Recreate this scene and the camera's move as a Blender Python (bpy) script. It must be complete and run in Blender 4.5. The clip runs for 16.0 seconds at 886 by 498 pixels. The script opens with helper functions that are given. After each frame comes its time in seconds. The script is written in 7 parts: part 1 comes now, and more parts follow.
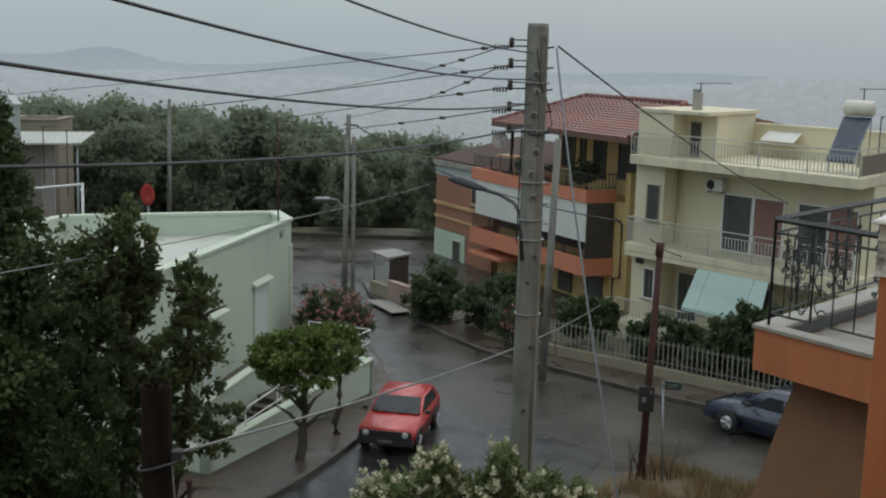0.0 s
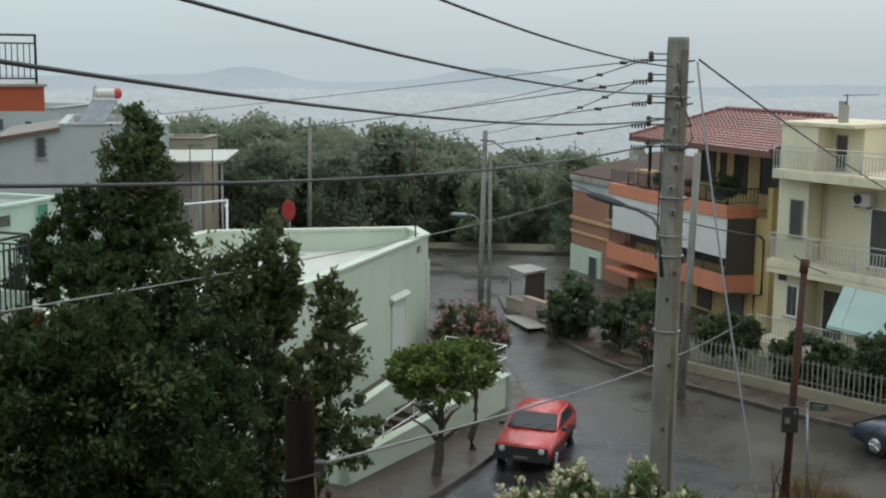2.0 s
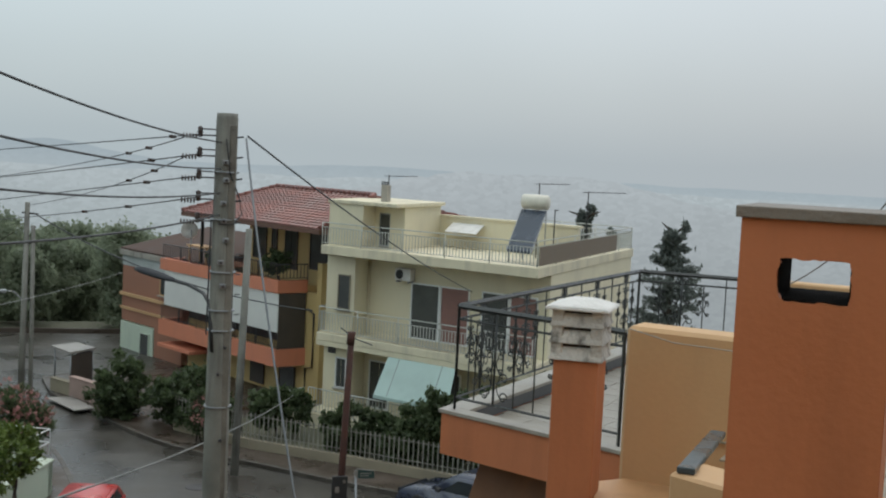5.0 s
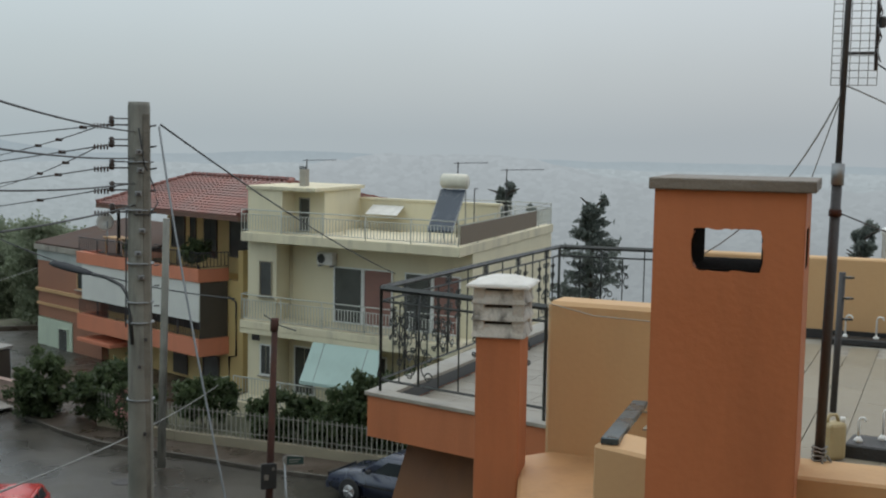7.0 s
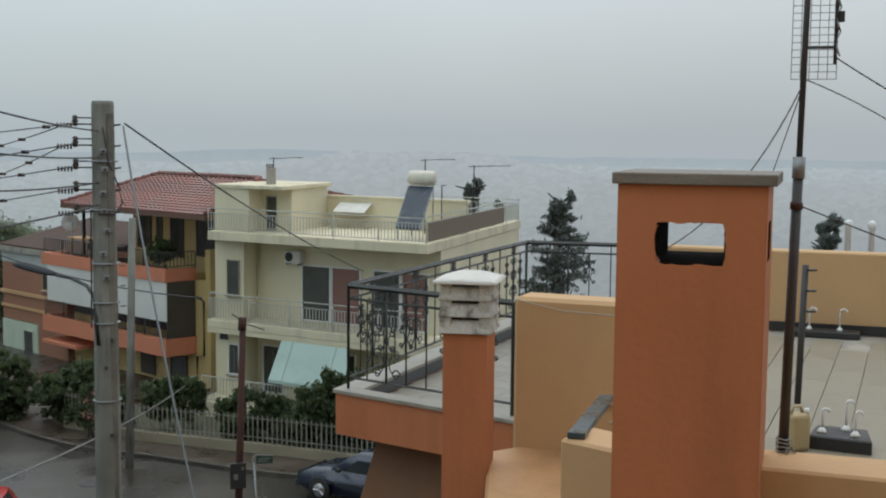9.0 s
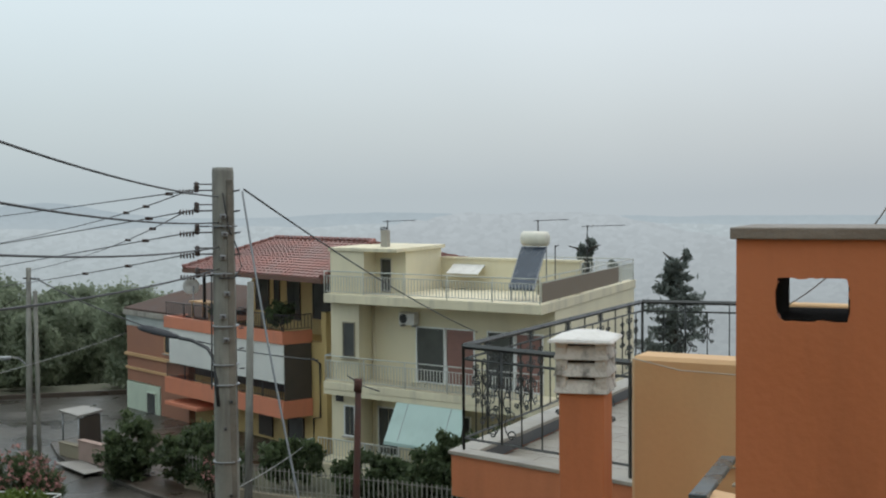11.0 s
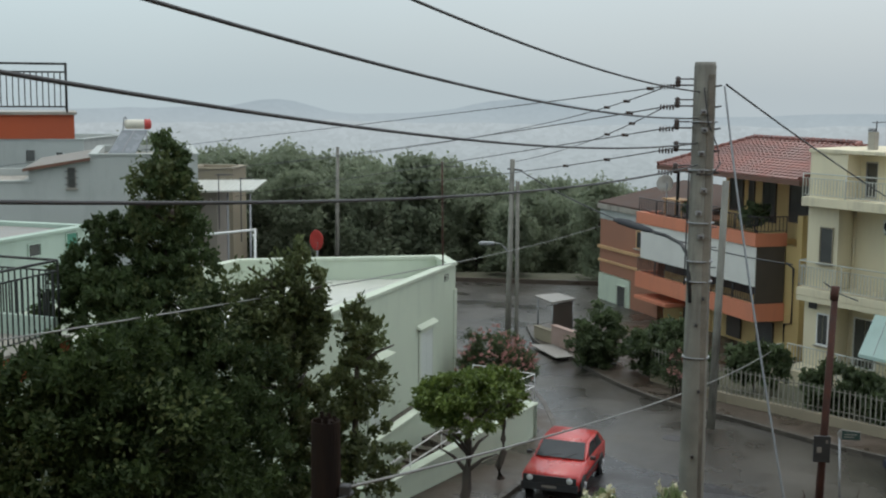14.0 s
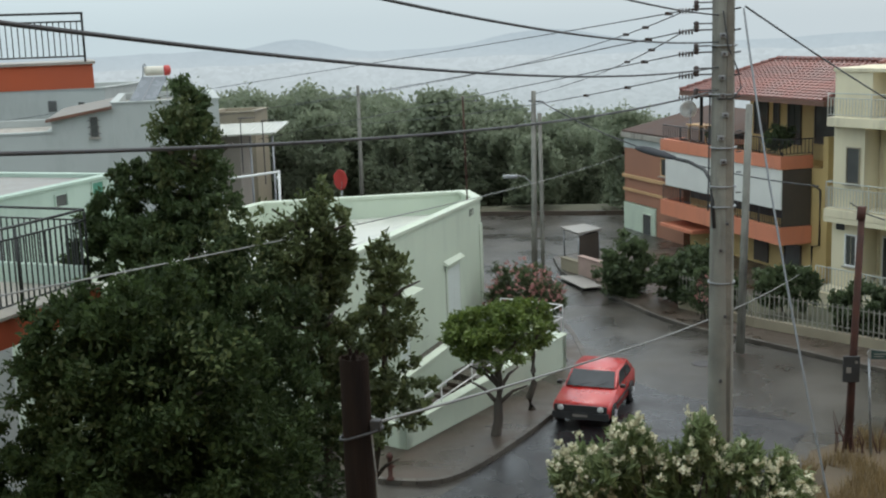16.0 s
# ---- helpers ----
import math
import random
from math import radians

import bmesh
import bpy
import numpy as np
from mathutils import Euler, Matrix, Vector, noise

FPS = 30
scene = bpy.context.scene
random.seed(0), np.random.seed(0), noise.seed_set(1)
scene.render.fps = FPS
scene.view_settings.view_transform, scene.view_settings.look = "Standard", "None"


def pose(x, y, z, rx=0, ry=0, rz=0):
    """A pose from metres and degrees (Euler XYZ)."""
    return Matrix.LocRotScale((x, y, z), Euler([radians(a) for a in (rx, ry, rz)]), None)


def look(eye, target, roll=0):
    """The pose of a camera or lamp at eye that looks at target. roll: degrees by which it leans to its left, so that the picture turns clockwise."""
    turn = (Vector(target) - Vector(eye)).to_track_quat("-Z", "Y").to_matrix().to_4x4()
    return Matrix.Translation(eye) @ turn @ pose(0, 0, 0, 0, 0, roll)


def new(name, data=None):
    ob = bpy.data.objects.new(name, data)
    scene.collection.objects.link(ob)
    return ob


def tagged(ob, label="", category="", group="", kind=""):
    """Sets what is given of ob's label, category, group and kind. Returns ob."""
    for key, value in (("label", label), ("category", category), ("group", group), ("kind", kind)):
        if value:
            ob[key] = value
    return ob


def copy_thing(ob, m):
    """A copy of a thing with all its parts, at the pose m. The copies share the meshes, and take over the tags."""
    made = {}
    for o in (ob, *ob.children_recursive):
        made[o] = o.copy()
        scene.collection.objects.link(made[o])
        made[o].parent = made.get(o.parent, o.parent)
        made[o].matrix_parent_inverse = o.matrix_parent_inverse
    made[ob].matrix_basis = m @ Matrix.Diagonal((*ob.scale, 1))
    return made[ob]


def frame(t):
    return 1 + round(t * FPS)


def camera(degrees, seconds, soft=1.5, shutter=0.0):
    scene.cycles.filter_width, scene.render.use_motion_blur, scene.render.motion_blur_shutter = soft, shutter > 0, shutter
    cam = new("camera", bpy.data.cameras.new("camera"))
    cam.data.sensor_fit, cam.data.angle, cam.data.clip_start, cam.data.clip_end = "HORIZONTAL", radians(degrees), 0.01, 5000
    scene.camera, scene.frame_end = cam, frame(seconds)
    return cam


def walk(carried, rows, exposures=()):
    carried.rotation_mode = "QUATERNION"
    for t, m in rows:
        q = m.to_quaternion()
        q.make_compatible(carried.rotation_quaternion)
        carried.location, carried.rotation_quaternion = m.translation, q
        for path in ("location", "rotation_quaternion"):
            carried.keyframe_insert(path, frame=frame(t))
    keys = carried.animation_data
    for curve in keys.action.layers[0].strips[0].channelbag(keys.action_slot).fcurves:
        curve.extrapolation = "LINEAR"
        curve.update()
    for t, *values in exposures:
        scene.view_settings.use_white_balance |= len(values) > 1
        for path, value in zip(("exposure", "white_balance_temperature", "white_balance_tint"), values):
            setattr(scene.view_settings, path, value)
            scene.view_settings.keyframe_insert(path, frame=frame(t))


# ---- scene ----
cam = camera(40.63, 16.0, soft=2.1)
ROWS = [
    (0.0, 0.001, 0.012, 10.037, -0.28, -9.39, -1.53),
    (0.5, -0.006, 0.022, 10.043, 3.60, -8.01, -0.95),
    (1.0, -0.023, 0.005, 10.044, 6.60, -8.81, -0.74),
    (1.5, -0.027, -0.014, 10.038, 6.64, -8.99, -0.79),
    (2.0, -0.035, -0.013, 10.041, 6.13, -8.77, -0.67),
    (2.5, -0.023, -0.042, 10.036, 3.49, -7.37, -0.20),
    (3.0, -0.025, -0.037, 10.045, -2.76, -5.79, -0.40),
    (3.5, 0.014, -0.019, 10.035, -6.89, -4.54, -1.32),
    (4.0, 0.022, -0.005, 10.039, -10.85, -4.06, -1.81),
    (4.5, 0.025, 0.001, 10.025, -13.29, -4.23, -2.67),
    (7.0, 0.044, 0.004, 10.023, -18.78, -5.27, -1.01),
    (7.5, 0.054, 0.003, 10.023, -19.19, -5.61, -0.88),
    (8.0, 0.050, -0.012, 10.024, -20.14, -5.76, -0.84),
    (10.5, 0.070, 0.014, 10.017, -19.86, -3.51, 0.34),
    (11.0, 0.048, -0.008, 10.012, -14.98, -2.47, 0.41),
    (11.5, 0.045, -0.028, 9.980, -9.36, -3.97, -2.20),
    (12.0, 0.016, 0.014, 9.971, 0.20, -6.54, -1.20),
    (12.5, 0.000, 0.054, 9.961, 4.62, -4.08, -2.76),
    (13.0, -0.029, 0.007, 9.975, 7.77, -6.99, -0.46),
    (13.5, -0.031, 0.018, 9.946, 7.51, -7.61, -0.18),
    (14.0, -0.022, 0.003, 9.967, 7.43, -7.31, -0.39),
    (14.5, -0.026, 0.012, 9.958, 7.96, -7.15, -0.38),
    (15.0, 0.022, 0.027, 9.949, 7.04, -10.83, 1.11),
    (15.5, 0.017, 0.034, 9.976, 6.16, -10.53, 1.24),
    (16.0, 0.025, -0.045, 9.968, 8.34, -10.38, 1.92),
]
walk(cam, [(t, pose(x, y, z, 90 + pitch, roll, yaw)) for t, x, y, z, yaw, pitch, roll in ROWS],
     exposures=((0.0, -0.15), (0.6, 0.06), (1.0, 0.18), (2.0, 0.26), (2.5, 0.26), (3.0, 0.18), (4.0, 0.08), (7.0, -0.06), (8.0, -0.08), (10.5, 0.17), (11.5, 0.12), (12.5, 0.22), (13.0, 0.14), (14.5, 0.16), (15.2, 0.37), (16.0, 0.46)))

# ---- sky and light: an overcast, rainy day ----
world = bpy.data.worlds.new("rainy_sky")
scene.world = world
world.use_nodes = True
wn, wl = world.node_tree.nodes, world.node_tree.links
wn.clear()
w_out = wn.new("ShaderNodeOutputWorld")
w_bg = wn.new("ShaderNodeBackground")
w_sky = wn.new("ShaderNodeTexSky")
w_sky.sky_type, w_sky.sun_disc = "NISHITA", False
w_sky.sun_elevation, w_sky.sun_rotation = radians(55), radians(20)
w_sky.air_density, w_sky.dust_density = 1.0, 4.0
w_dim = wn.new("ShaderNodeVectorMath")
w_dim.operation = "SCALE"
w_dim.inputs["Scale"].default_value = 0.02
w_co = wn.new("ShaderNodeTexCoord")
w_sep = wn.new("ShaderNodeSeparateXYZ")
w_ramp = wn.new("ShaderNodeValToRGB")
w_cloud = wn.new("ShaderNodeTexNoise")
w_cloud.inputs["Scale"].default_value = 2.2
w_cloud.inputs["Detail"].default_value = 3
w_mul = wn.new("ShaderNodeMath")
w_mul.operation = "MULTIPLY_ADD"
w_mul.inputs[1].default_value, w_mul.inputs[2].default_value = 0.10, -0.05
w_sum = wn.new("ShaderNodeMath")
w_sum.operation = "ADD"
w_mix = wn.new("ShaderNodeVectorMath")
w_mix.operation = "ADD"
ramp = w_ramp.color_ramp
ramp.elements[0].position, ramp.elements[0].color = 0.0, (0.478, 0.553, 0.585, 1)
ramp.elements[1].position, ramp.elements[1].color = 1.0, (1.25, 1.33, 1.33, 1)
for pos, col in ((0.06, (0.535, 0.618, 0.65, 1)), (0.14, (0.648, 0.742, 0.772, 1)), (0.30, (0.71, 0.812, 0.845, 1)), (0.55, (0.98, 1.08, 1.10, 1))):
    ramp.elements.new(pos).color = col
wl.new(w_co.outputs["Generated"], w_sep.inputs[0])
wl.new(w_co.outputs["Generated"], w_cloud.inputs["Vector"])
wl.new(w_cloud.outputs[0], w_mul.inputs[0])
wl.new(w_mul.outputs[0], w_sum.inputs[0])
wl.new(w_sep.outputs["Z"], w_sum.inputs[1])
wl.new(w_sum.outputs[0], w_ramp.inputs[0])
wl.new(w_sky.outputs[0], w_dim.inputs[0])
wl.new(w_dim.outputs[0], w_mix.inputs[0])
wl.new(w_ramp.outputs[0], w_mix.inputs[1])
w_side = wn.new("ShaderNodeMapRange")
w_side.inputs[1].default_value, w_side.inputs[2].default_value = -0.55, 0.55
w_tint = wn.new("ShaderNodeMix")
w_tint.data_type = "RGBA"
w_tint.inputs[6].default_value, w_tint.inputs[7].default_value = (0.955, 1.005, 1.02, 1), (0.93, 0.905, 0.92, 1)
w_tinted = wn.new("ShaderNodeVectorMath")
w_tinted.operation = "MULTIPLY"
wl.new(w_sep.outputs["X"], w_side.inputs[0])
wl.new(w_side.outputs[0], w_tint.inputs[0])
wl.new(w_mix.outputs[0], w_tinted.inputs[0])
wl.new(w_tint.outputs[2], w_tinted.inputs[1])
wl.new(w_tinted.outputs[0], w_bg.inputs["Color"])
w_bg.inputs["Strength"].default_value = 0.88
wl.new(w_bg.outputs[0], w_out.inputs[0])

sun = new("sun", bpy.data.lights.new("sun", "SUN"))
sun.data.energy, sun.data.angle, sun.data.color = 0.5, radians(40), (1.0, 0.98, 0.95)
sun.matrix_basis = look((0, 0, 60), (-8, -22, 10))


# ---- materials ----
def material(name, col, col2=None, rough=0.7, scale=3.0, fine=40.0, bump=0.15, metal=0.0, spec=0.5, island=0.0, objrand=0.0, wear=None, stretch=(1, 1, 1), coat=0.0, thin=0.0, rvar=0.14):
    """A procedural surface: coarse and fine noise between two colours, optional wear, relief."""
    m = bpy.data.materials.new(name)
    m.use_nodes = True
    nt = m.node_tree
    n, l = nt.nodes, nt.links
    b = n["Principled BSDF"]
    b.inputs["Metallic"].default_value = metal
    b.inputs["Specular IOR Level"].default_value = spec
    b.inputs["Coat Weight"].default_value = coat
    b.inputs["Coat Roughness"].default_value = 0.12
    col2 = col2 or tuple(c * 0.78 for c in col)
    tc = n.new("ShaderNodeTexCoord")
    mp = n.new("ShaderNodeMapping")
    mp.inputs["Scale"].default_value = stretch
    l.new(tc.outputs["Object"], mp.inputs[0])
    big, small = n.new("ShaderNodeTexNoise"), n.new("ShaderNodeTexNoise")
    big.inputs["Scale"].default_value, big.inputs["Detail"].default_value = scale, 5
    small.inputs["Scale"].default_value, small.inputs["Detail"].default_value = fine, 3
    l.new(mp.outputs[0], big.inputs["Vector"])
    l.new(mp.outputs[0], small.inputs["Vector"])
    mixv = n.new("ShaderNodeMath")
    mixv.operation = "MULTIPLY_ADD"
    mixv.inputs[1].default_value = 0.35
    l.new(small.outputs[0], mixv.inputs[0])
    half = n.new("ShaderNodeMath")
    half.operation = "MULTIPLY_ADD"
    half.inputs[1].default_value, half.inputs[2].default_value = 1.7, -0.55
    l.new(big.outputs[0], half.inputs[0])
    l.new(half.outputs[0], mixv.inputs[2])
    last = mixv
    for on, src in ((island, "island"), (objrand, "object")):
        if on:
            if src == "island":
                g = n.new("ShaderNodeNewGeometry")
                out = g.outputs["Random Per Island"]
            else:
                g = n.new("ShaderNodeObjectInfo")
                out = g.outputs["Random"]
            a = n.new("ShaderNodeMath")
            a.operation = "MULTIPLY_ADD"
            a.inputs[1].default_value = on
            l.new(out, a.inputs[0])
            l.new(last.outputs[0], a.inputs[2])
            s = n.new("ShaderNodeMath")
            s.operation = "SUBTRACT"
            s.inputs[1].default_value = on / 2
            l.new(a.outputs[0], s.inputs[0])
            last = s
    mix = n.new("ShaderNodeMix")
    mix.data_type = "RGBA"
    mix.clamp_factor = True
    mix.inputs[6].default_value, mix.inputs[7].default_value = (*col2, 1), (*col, 1)
    l.new(last.outputs[0], mix.inputs[0])
    colour = mix.outputs[2]
    if wear:
        wcol, amount, wscale, wst = wear
        wm = n.new("ShaderNodeMapping")
        wm.inputs["Scale"].default_value = wst
        l.new(tc.outputs["Object"], wm.inputs[0])
        wt = n.new("ShaderNodeTexNoise")
        wt.inputs["Scale"].default_value, wt.inputs["Detail"].default_value, wt.inputs["Roughness"].default_value = wscale, 6, 0.65
        l.new(wm.outputs[0], wt.inputs["Vector"])
        wr = n.new("ShaderNodeValToRGB")
        wr.color_ramp.elements[0].position, wr.color_ramp.elements[0].color = 0.50, (0, 0, 0, 1)
        wr.color_ramp.elements[1].position, wr.color_ramp.elements[1].color = 0.72, (amount, amount, amount, 1)
        l.new(wt.outputs[0], wr.inputs[0])
        m2 = n.new("ShaderNodeMix")
        m2.data_type = "RGBA"
        m2.inputs[7].default_value = (*wcol, 1)
        l.new(wr.outputs[0], m2.inputs[0])
        l.new(colour, m2.inputs[6])
        colour = m2.outputs[2]
    l.new(colour, b.inputs["Base Color"])
    if thin:
        tr, mx = n.new("ShaderNodeBsdfTranslucent"), n.new("ShaderNodeMixShader")
        mx.inputs[0].default_value = thin
        l.new(colour, tr.inputs["Color"])
        l.new(b.outputs[0], mx.inputs[1])
        l.new(tr.outputs[0], mx.inputs[2])
        l.new(mx.outputs[0], n["Material Output"].inputs["Surface"])
    rr = n.new("ShaderNodeMapRange")
    rr.inputs[1].default_value, rr.inputs[2].default_value = 0.3, 0.7
    rr.inputs[3].default_value, rr.inputs[4].default_value = max(0.03, rough - rvar), min(1.0, rough + rvar)
    l.new(big.outputs[0], rr.inputs[0])
    l.new(rr.outputs[0], b.inputs["Roughness"])
    if bump:
        bp = n.new("ShaderNodeBump")
        bp.inputs["Strength"].default_value, bp.inputs["Distance"].default_value = bump, 0.02
        l.new(small.outputs[0], bp.inputs["Height"])
        l.new(bp.outputs[0], b.inputs["Normal"])
    return m


def glass_material(name, tint=(0.05, 0.06, 0.07), rough=0.06):
    """Dark window glass that mirrors the sky."""
    return material(name, tint, tuple(c * 0.6 for c in tint), rough=rough + 0.1, scale=1.2, fine=6, bump=0.02, spec=0.6)


STAIN = (0.25, 0.23, 0.20)
M_ASPHALT = material("wet_asphalt", (0.066, 0.060, 0.049), (0.035, 0.032, 0.027), 0.33, 0.45, 60, 0.22, wear=((0.024, 0.023, 0.022), 0.8, 0.5, (1, 0.35, 1)), rvar=0.17)
M_PATCH = material("fresh_asphalt", (0.030, 0.030, 0.032), (0.015, 0.015, 0.017), 0.26, 0.7, 60, 0.18, wear=((0.045, 0.044, 0.042), 0.6, 0.9, (1, 0.3, 1)), rvar=0.2)
M_PAVE = material("wet_pavement_concrete", (0.083, 0.061, 0.044), (0.039, 0.029, 0.022), 0.38, 0.9, 40, 0.25, wear=((0.026, 0.021, 0.017), 0.75, 1.0, (1, 1, 1)), rvar=0.2)
M_KERB = material("kerb_stone", (0.112, 0.098, 0.080), (0.052, 0.045, 0.037), 0.5, 2.5, 40, 0.3, objrand=0.7, wear=((0.032, 0.028, 0.024), 0.7, 2.5, (1, 1, 1)))
M_EARTH = material("hillside_earth", (0.16, 0.145, 0.10), (0.07, 0.08, 0.05), 0.9, 0.08, 3, 0.4)
M_DRYSOIL = material("dry_grass_soil", (0.125, 0.09, 0.052), (0.062, 0.048, 0.030), 0.9, 1.2, 30, 0.5)
M_STRAW = material("dry_straw_grass", (0.30, 0.205, 0.088), (0.14, 0.10, 0.046), 0.8, 2, 30, 0, island=0.8)
M_MINT = material("mint_green_render", (0.535, 0.61, 0.49), (0.47, 0.54, 0.435), 0.8, 0.5, 70, 0.10, wear=((0.33, 0.39, 0.33), 0.4, 0.9, (1, 1, 0.3)))
M_SEAGREEN = material("sea_green_render", (0.42, 0.525, 0.45), (0.35, 0.445, 0.38), 0.8, 0.5, 70, 0.1, wear=((0.23, 0.30, 0.255), 0.5, 0.9, (1, 1, 0.3)))
M_MINTDARK = material("mint_trim", (0.57, 0.635, 0.52), (0.47, 0.53, 0.43), 0.7, 1, 60, 0.1, wear=((0.33, 0.37, 0.30), 0.4, 1.4, (1, 1, 0.4)))
M_ROOFWHITE = material("white_roof_screed", (0.60, 0.605, 0.55), (0.46, 0.47, 0.42), 0.4, 0.5, 40, 0.1, wear=((0.34, 0.365, 0.335), 0.5, 0.7, (1, 1, 1)))
M_CREAM = material("cream_render", (0.72, 0.66, 0.48), (0.63, 0.57, 0.41), 0.8, 0.5, 70, 0.1, wear=((0.47, 0.42, 0.32), 0.4, 0.8, (1, 1, 0.25)))
M_CREAMLIGHT = material("stained_cream_slab", (0.72, 0.65, 0.47), (0.60, 0.54, 0.39), 0.7, 0.8, 60, 0.1, wear=(STAIN, 0.45, 1.6, (1, 1, 0.2)))
M_OCHRE = material("ochre_render", (0.60, 0.44, 0.19), (0.50, 0.365, 0.16), 0.7, 0.6, 70, 0.1, wear=((0.36, 0.26, 0.13), 0.4, 0.9, (1, 1, 0.3)))
M_CORAL = material("coral_painted_slab", (0.64, 0.235, 0.135), (0.56, 0.20, 0.115), 0.6, 0.7, 60, 0.1, wear=((0.36, 0.16, 0.11), 0.4, 1.2, (1, 1, 0.25)))
M_BRICK = material("brick_red_render", (0.36, 0.175, 0.11), (0.28, 0.13, 0.085), 0.8, 0.7, 60, 0.1)
M_TILE = material("terracotta_roof_tile", (0.26, 0.095, 0.075), (0.15, 0.058, 0.048), 0.42, 1.3, 30, 0.2, objrand=0.5, island=0.5)
M_ORANGE = material("orange_render", (0.52, 0.185, 0.078), (0.44, 0.15, 0.062), 0.6, 1.2, 30, 0.12, wear=((0.27, 0.10, 0.045), 0.5, 1.8, (1, 1, 0.18)))
M_PEACH = material("peach_render", (0.58, 0.37, 0.19), (0.50, 0.31, 0.155), 0.7, 0.8, 30, 0.08, wear=((0.36, 0.23, 0.125), 0.45, 1.0, (1, 1, 0.22)))
M_REDORANGE = material("red_orange_render", (0.45, 0.10, 0.04), (0.36, 0.08, 0.035), 0.75, 1, 60, 0.1)
M_WHITEWALL = material("whitewashed_render", (0.44, 0.47, 0.455), (0.36, 0.385, 0.37), 0.8, 0.3, 40, 0.1, wear=((0.23, 0.25, 0.235), 0.5, 0.7, (1, 1, 0.3)))
M_GREYROOF = material("dark_roof_edge", (0.10, 0.105, 0.11), (0.06, 0.065, 0.07), 0.5, 1, 40, 0.1)
M_CONCRETE = material("weathered_concrete", (0.40, 0.375, 0.325), (0.25, 0.232, 0.20), 0.8, 1.4, 45, 0.35, wear=((0.11, 0.10, 0.088), 0.75, 2.2, (1, 1, 0.18)))
M_VENT = material("mossy_white_concrete", (0.62, 0.60, 0.55), (0.38, 0.365, 0.33), 0.85, 5, 50, 0.6, wear=((0.045, 0.045, 0.04), 0.9, 7.0, (1, 1, 0.8)))
M_CAPSTONE = material("white_capstone", (0.72, 0.71, 0.68), (0.56, 0.55, 0.52), 0.6, 4, 50, 0.2, wear=(STAIN, 0.4, 3, (1, 1, 1)))
M_MARBLE = material("wet_marble_edging", (0.38, 0.355, 0.305), (0.25, 0.232, 0.20), 0.45, 3, 40, 0.1, wear=((0.16, 0.145, 0.125), 0.5, 2.5, (1, 1, 1)))
M_TERRACE = material("terrace_tile", (0.29, 0.265, 0.22), (0.21, 0.19, 0.155), 0.38, 2, 40, 0.1, objrand=0.5)
M_IRON = material("black_painted_iron", (0.030, 0.036, 0.034), (0.018, 0.02, 0.02), 0.4, 8, 80, 0.1)
M_STEEL = material("galvanised_steel", (0.36, 0.37, 0.38), (0.22, 0.23, 0.24), 0.45, 6, 60, 0.1, metal=0.7)
M_DARKSTEEL = material("weathered_dark_steel", (0.075, 0.075, 0.08), (0.045, 0.04, 0.04), 0.5, 6, 60, 0.2, metal=0.3)
M_RUST = material("rusty_brown_steel", (0.090, 0.038, 0.028), (0.045, 0.022, 0.018), 0.75, 4, 60, 0.3, spec=0.3)
M_WOODPOLE = material("creosoted_wood", (0.020, 0.013, 0.009), (0.005, 0.004, 0.004), 0.92, 7, 60, 0.6, stretch=(1, 1, 0.08), spec=0.05, wear=((0.06, 0.036, 0.022), 0.6, 5.0, (1, 1, 0.03)))
M_BARK = material("tree_bark", (0.085, 0.07, 0.055), (0.04, 0.033, 0.027), 0.9, 6, 60, 0.5, stretch=(1, 1, 0.3))
M_WIRE = material("black_cable", (0.045, 0.047, 0.05), (0.03, 0.031, 0.034), 0.5, 3, 40, 0)
M_WIREPALE = material("pale_cable", (0.25, 0.255, 0.245), (0.17, 0.175, 0.17), 0.5, 3, 40, 0)
M_PORCELAIN = material("brown_porcelain", (0.06, 0.04, 0.035), (0.035, 0.025, 0.022), 0.25, 8, 60, 0)
M_RAILCREAM = material("cream_metal_railing", (0.50, 0.51, 0.47), (0.40, 0.41, 0.38), 0.5, 4, 60, 0)
M_WHITE = material("white_paint", (0.78, 0.79, 0.78), (0.66, 0.67, 0.66), 0.5, 3, 60, 0.05)
M_SHUTTER = material("white_shutter", (0.64, 0.70, 0.66), (0.55, 0.61, 0.57), 0.55, 3, 40, 0.05, stretch=(1, 1, 6))
M_BROWNSHUTTER = material("rosy_brown_shutter", (0.27, 0.14, 0.115), (0.20, 0.105, 0.09), 0.6, 3, 40, 0.05, stretch=(1, 1, 6))
M_GLASS = glass_material("window_glass", (0.085, 0.088, 0.085), 0.03)
M_AWNING = material("pale_aqua_awning_cloth", (0.43, 0.555, 0.515), (0.37, 0.49, 0.455), 0.7, 0.8, 60, 0.1, wear=((0.30, 0.38, 0.35), 0.4, 1.2, (1, 1, 0.3)))
M_AWNWHITE = material("white_awning_cloth", (0.68, 0.68, 0.64), (0.58, 0.58, 0.55), 0.7, 0.8, 60, 0.1)
M_AWNBROWN = material("brown_awning_cloth", (0.175, 0.082, 0.034), (0.125, 0.058, 0.026), 0.75, 1.5, 60, 0.1, wear=((0.09, 0.045, 0.022), 0.6, 2, (1, 1, 0.3)))
# near-black that stands in for shade in openings; also colours small dark parts
M_DARK = material("dark_part_and_shade", (0.025, 0.024, 0.023), (0.014, 0.014, 0.014), 0.6, 2, 30, 0)
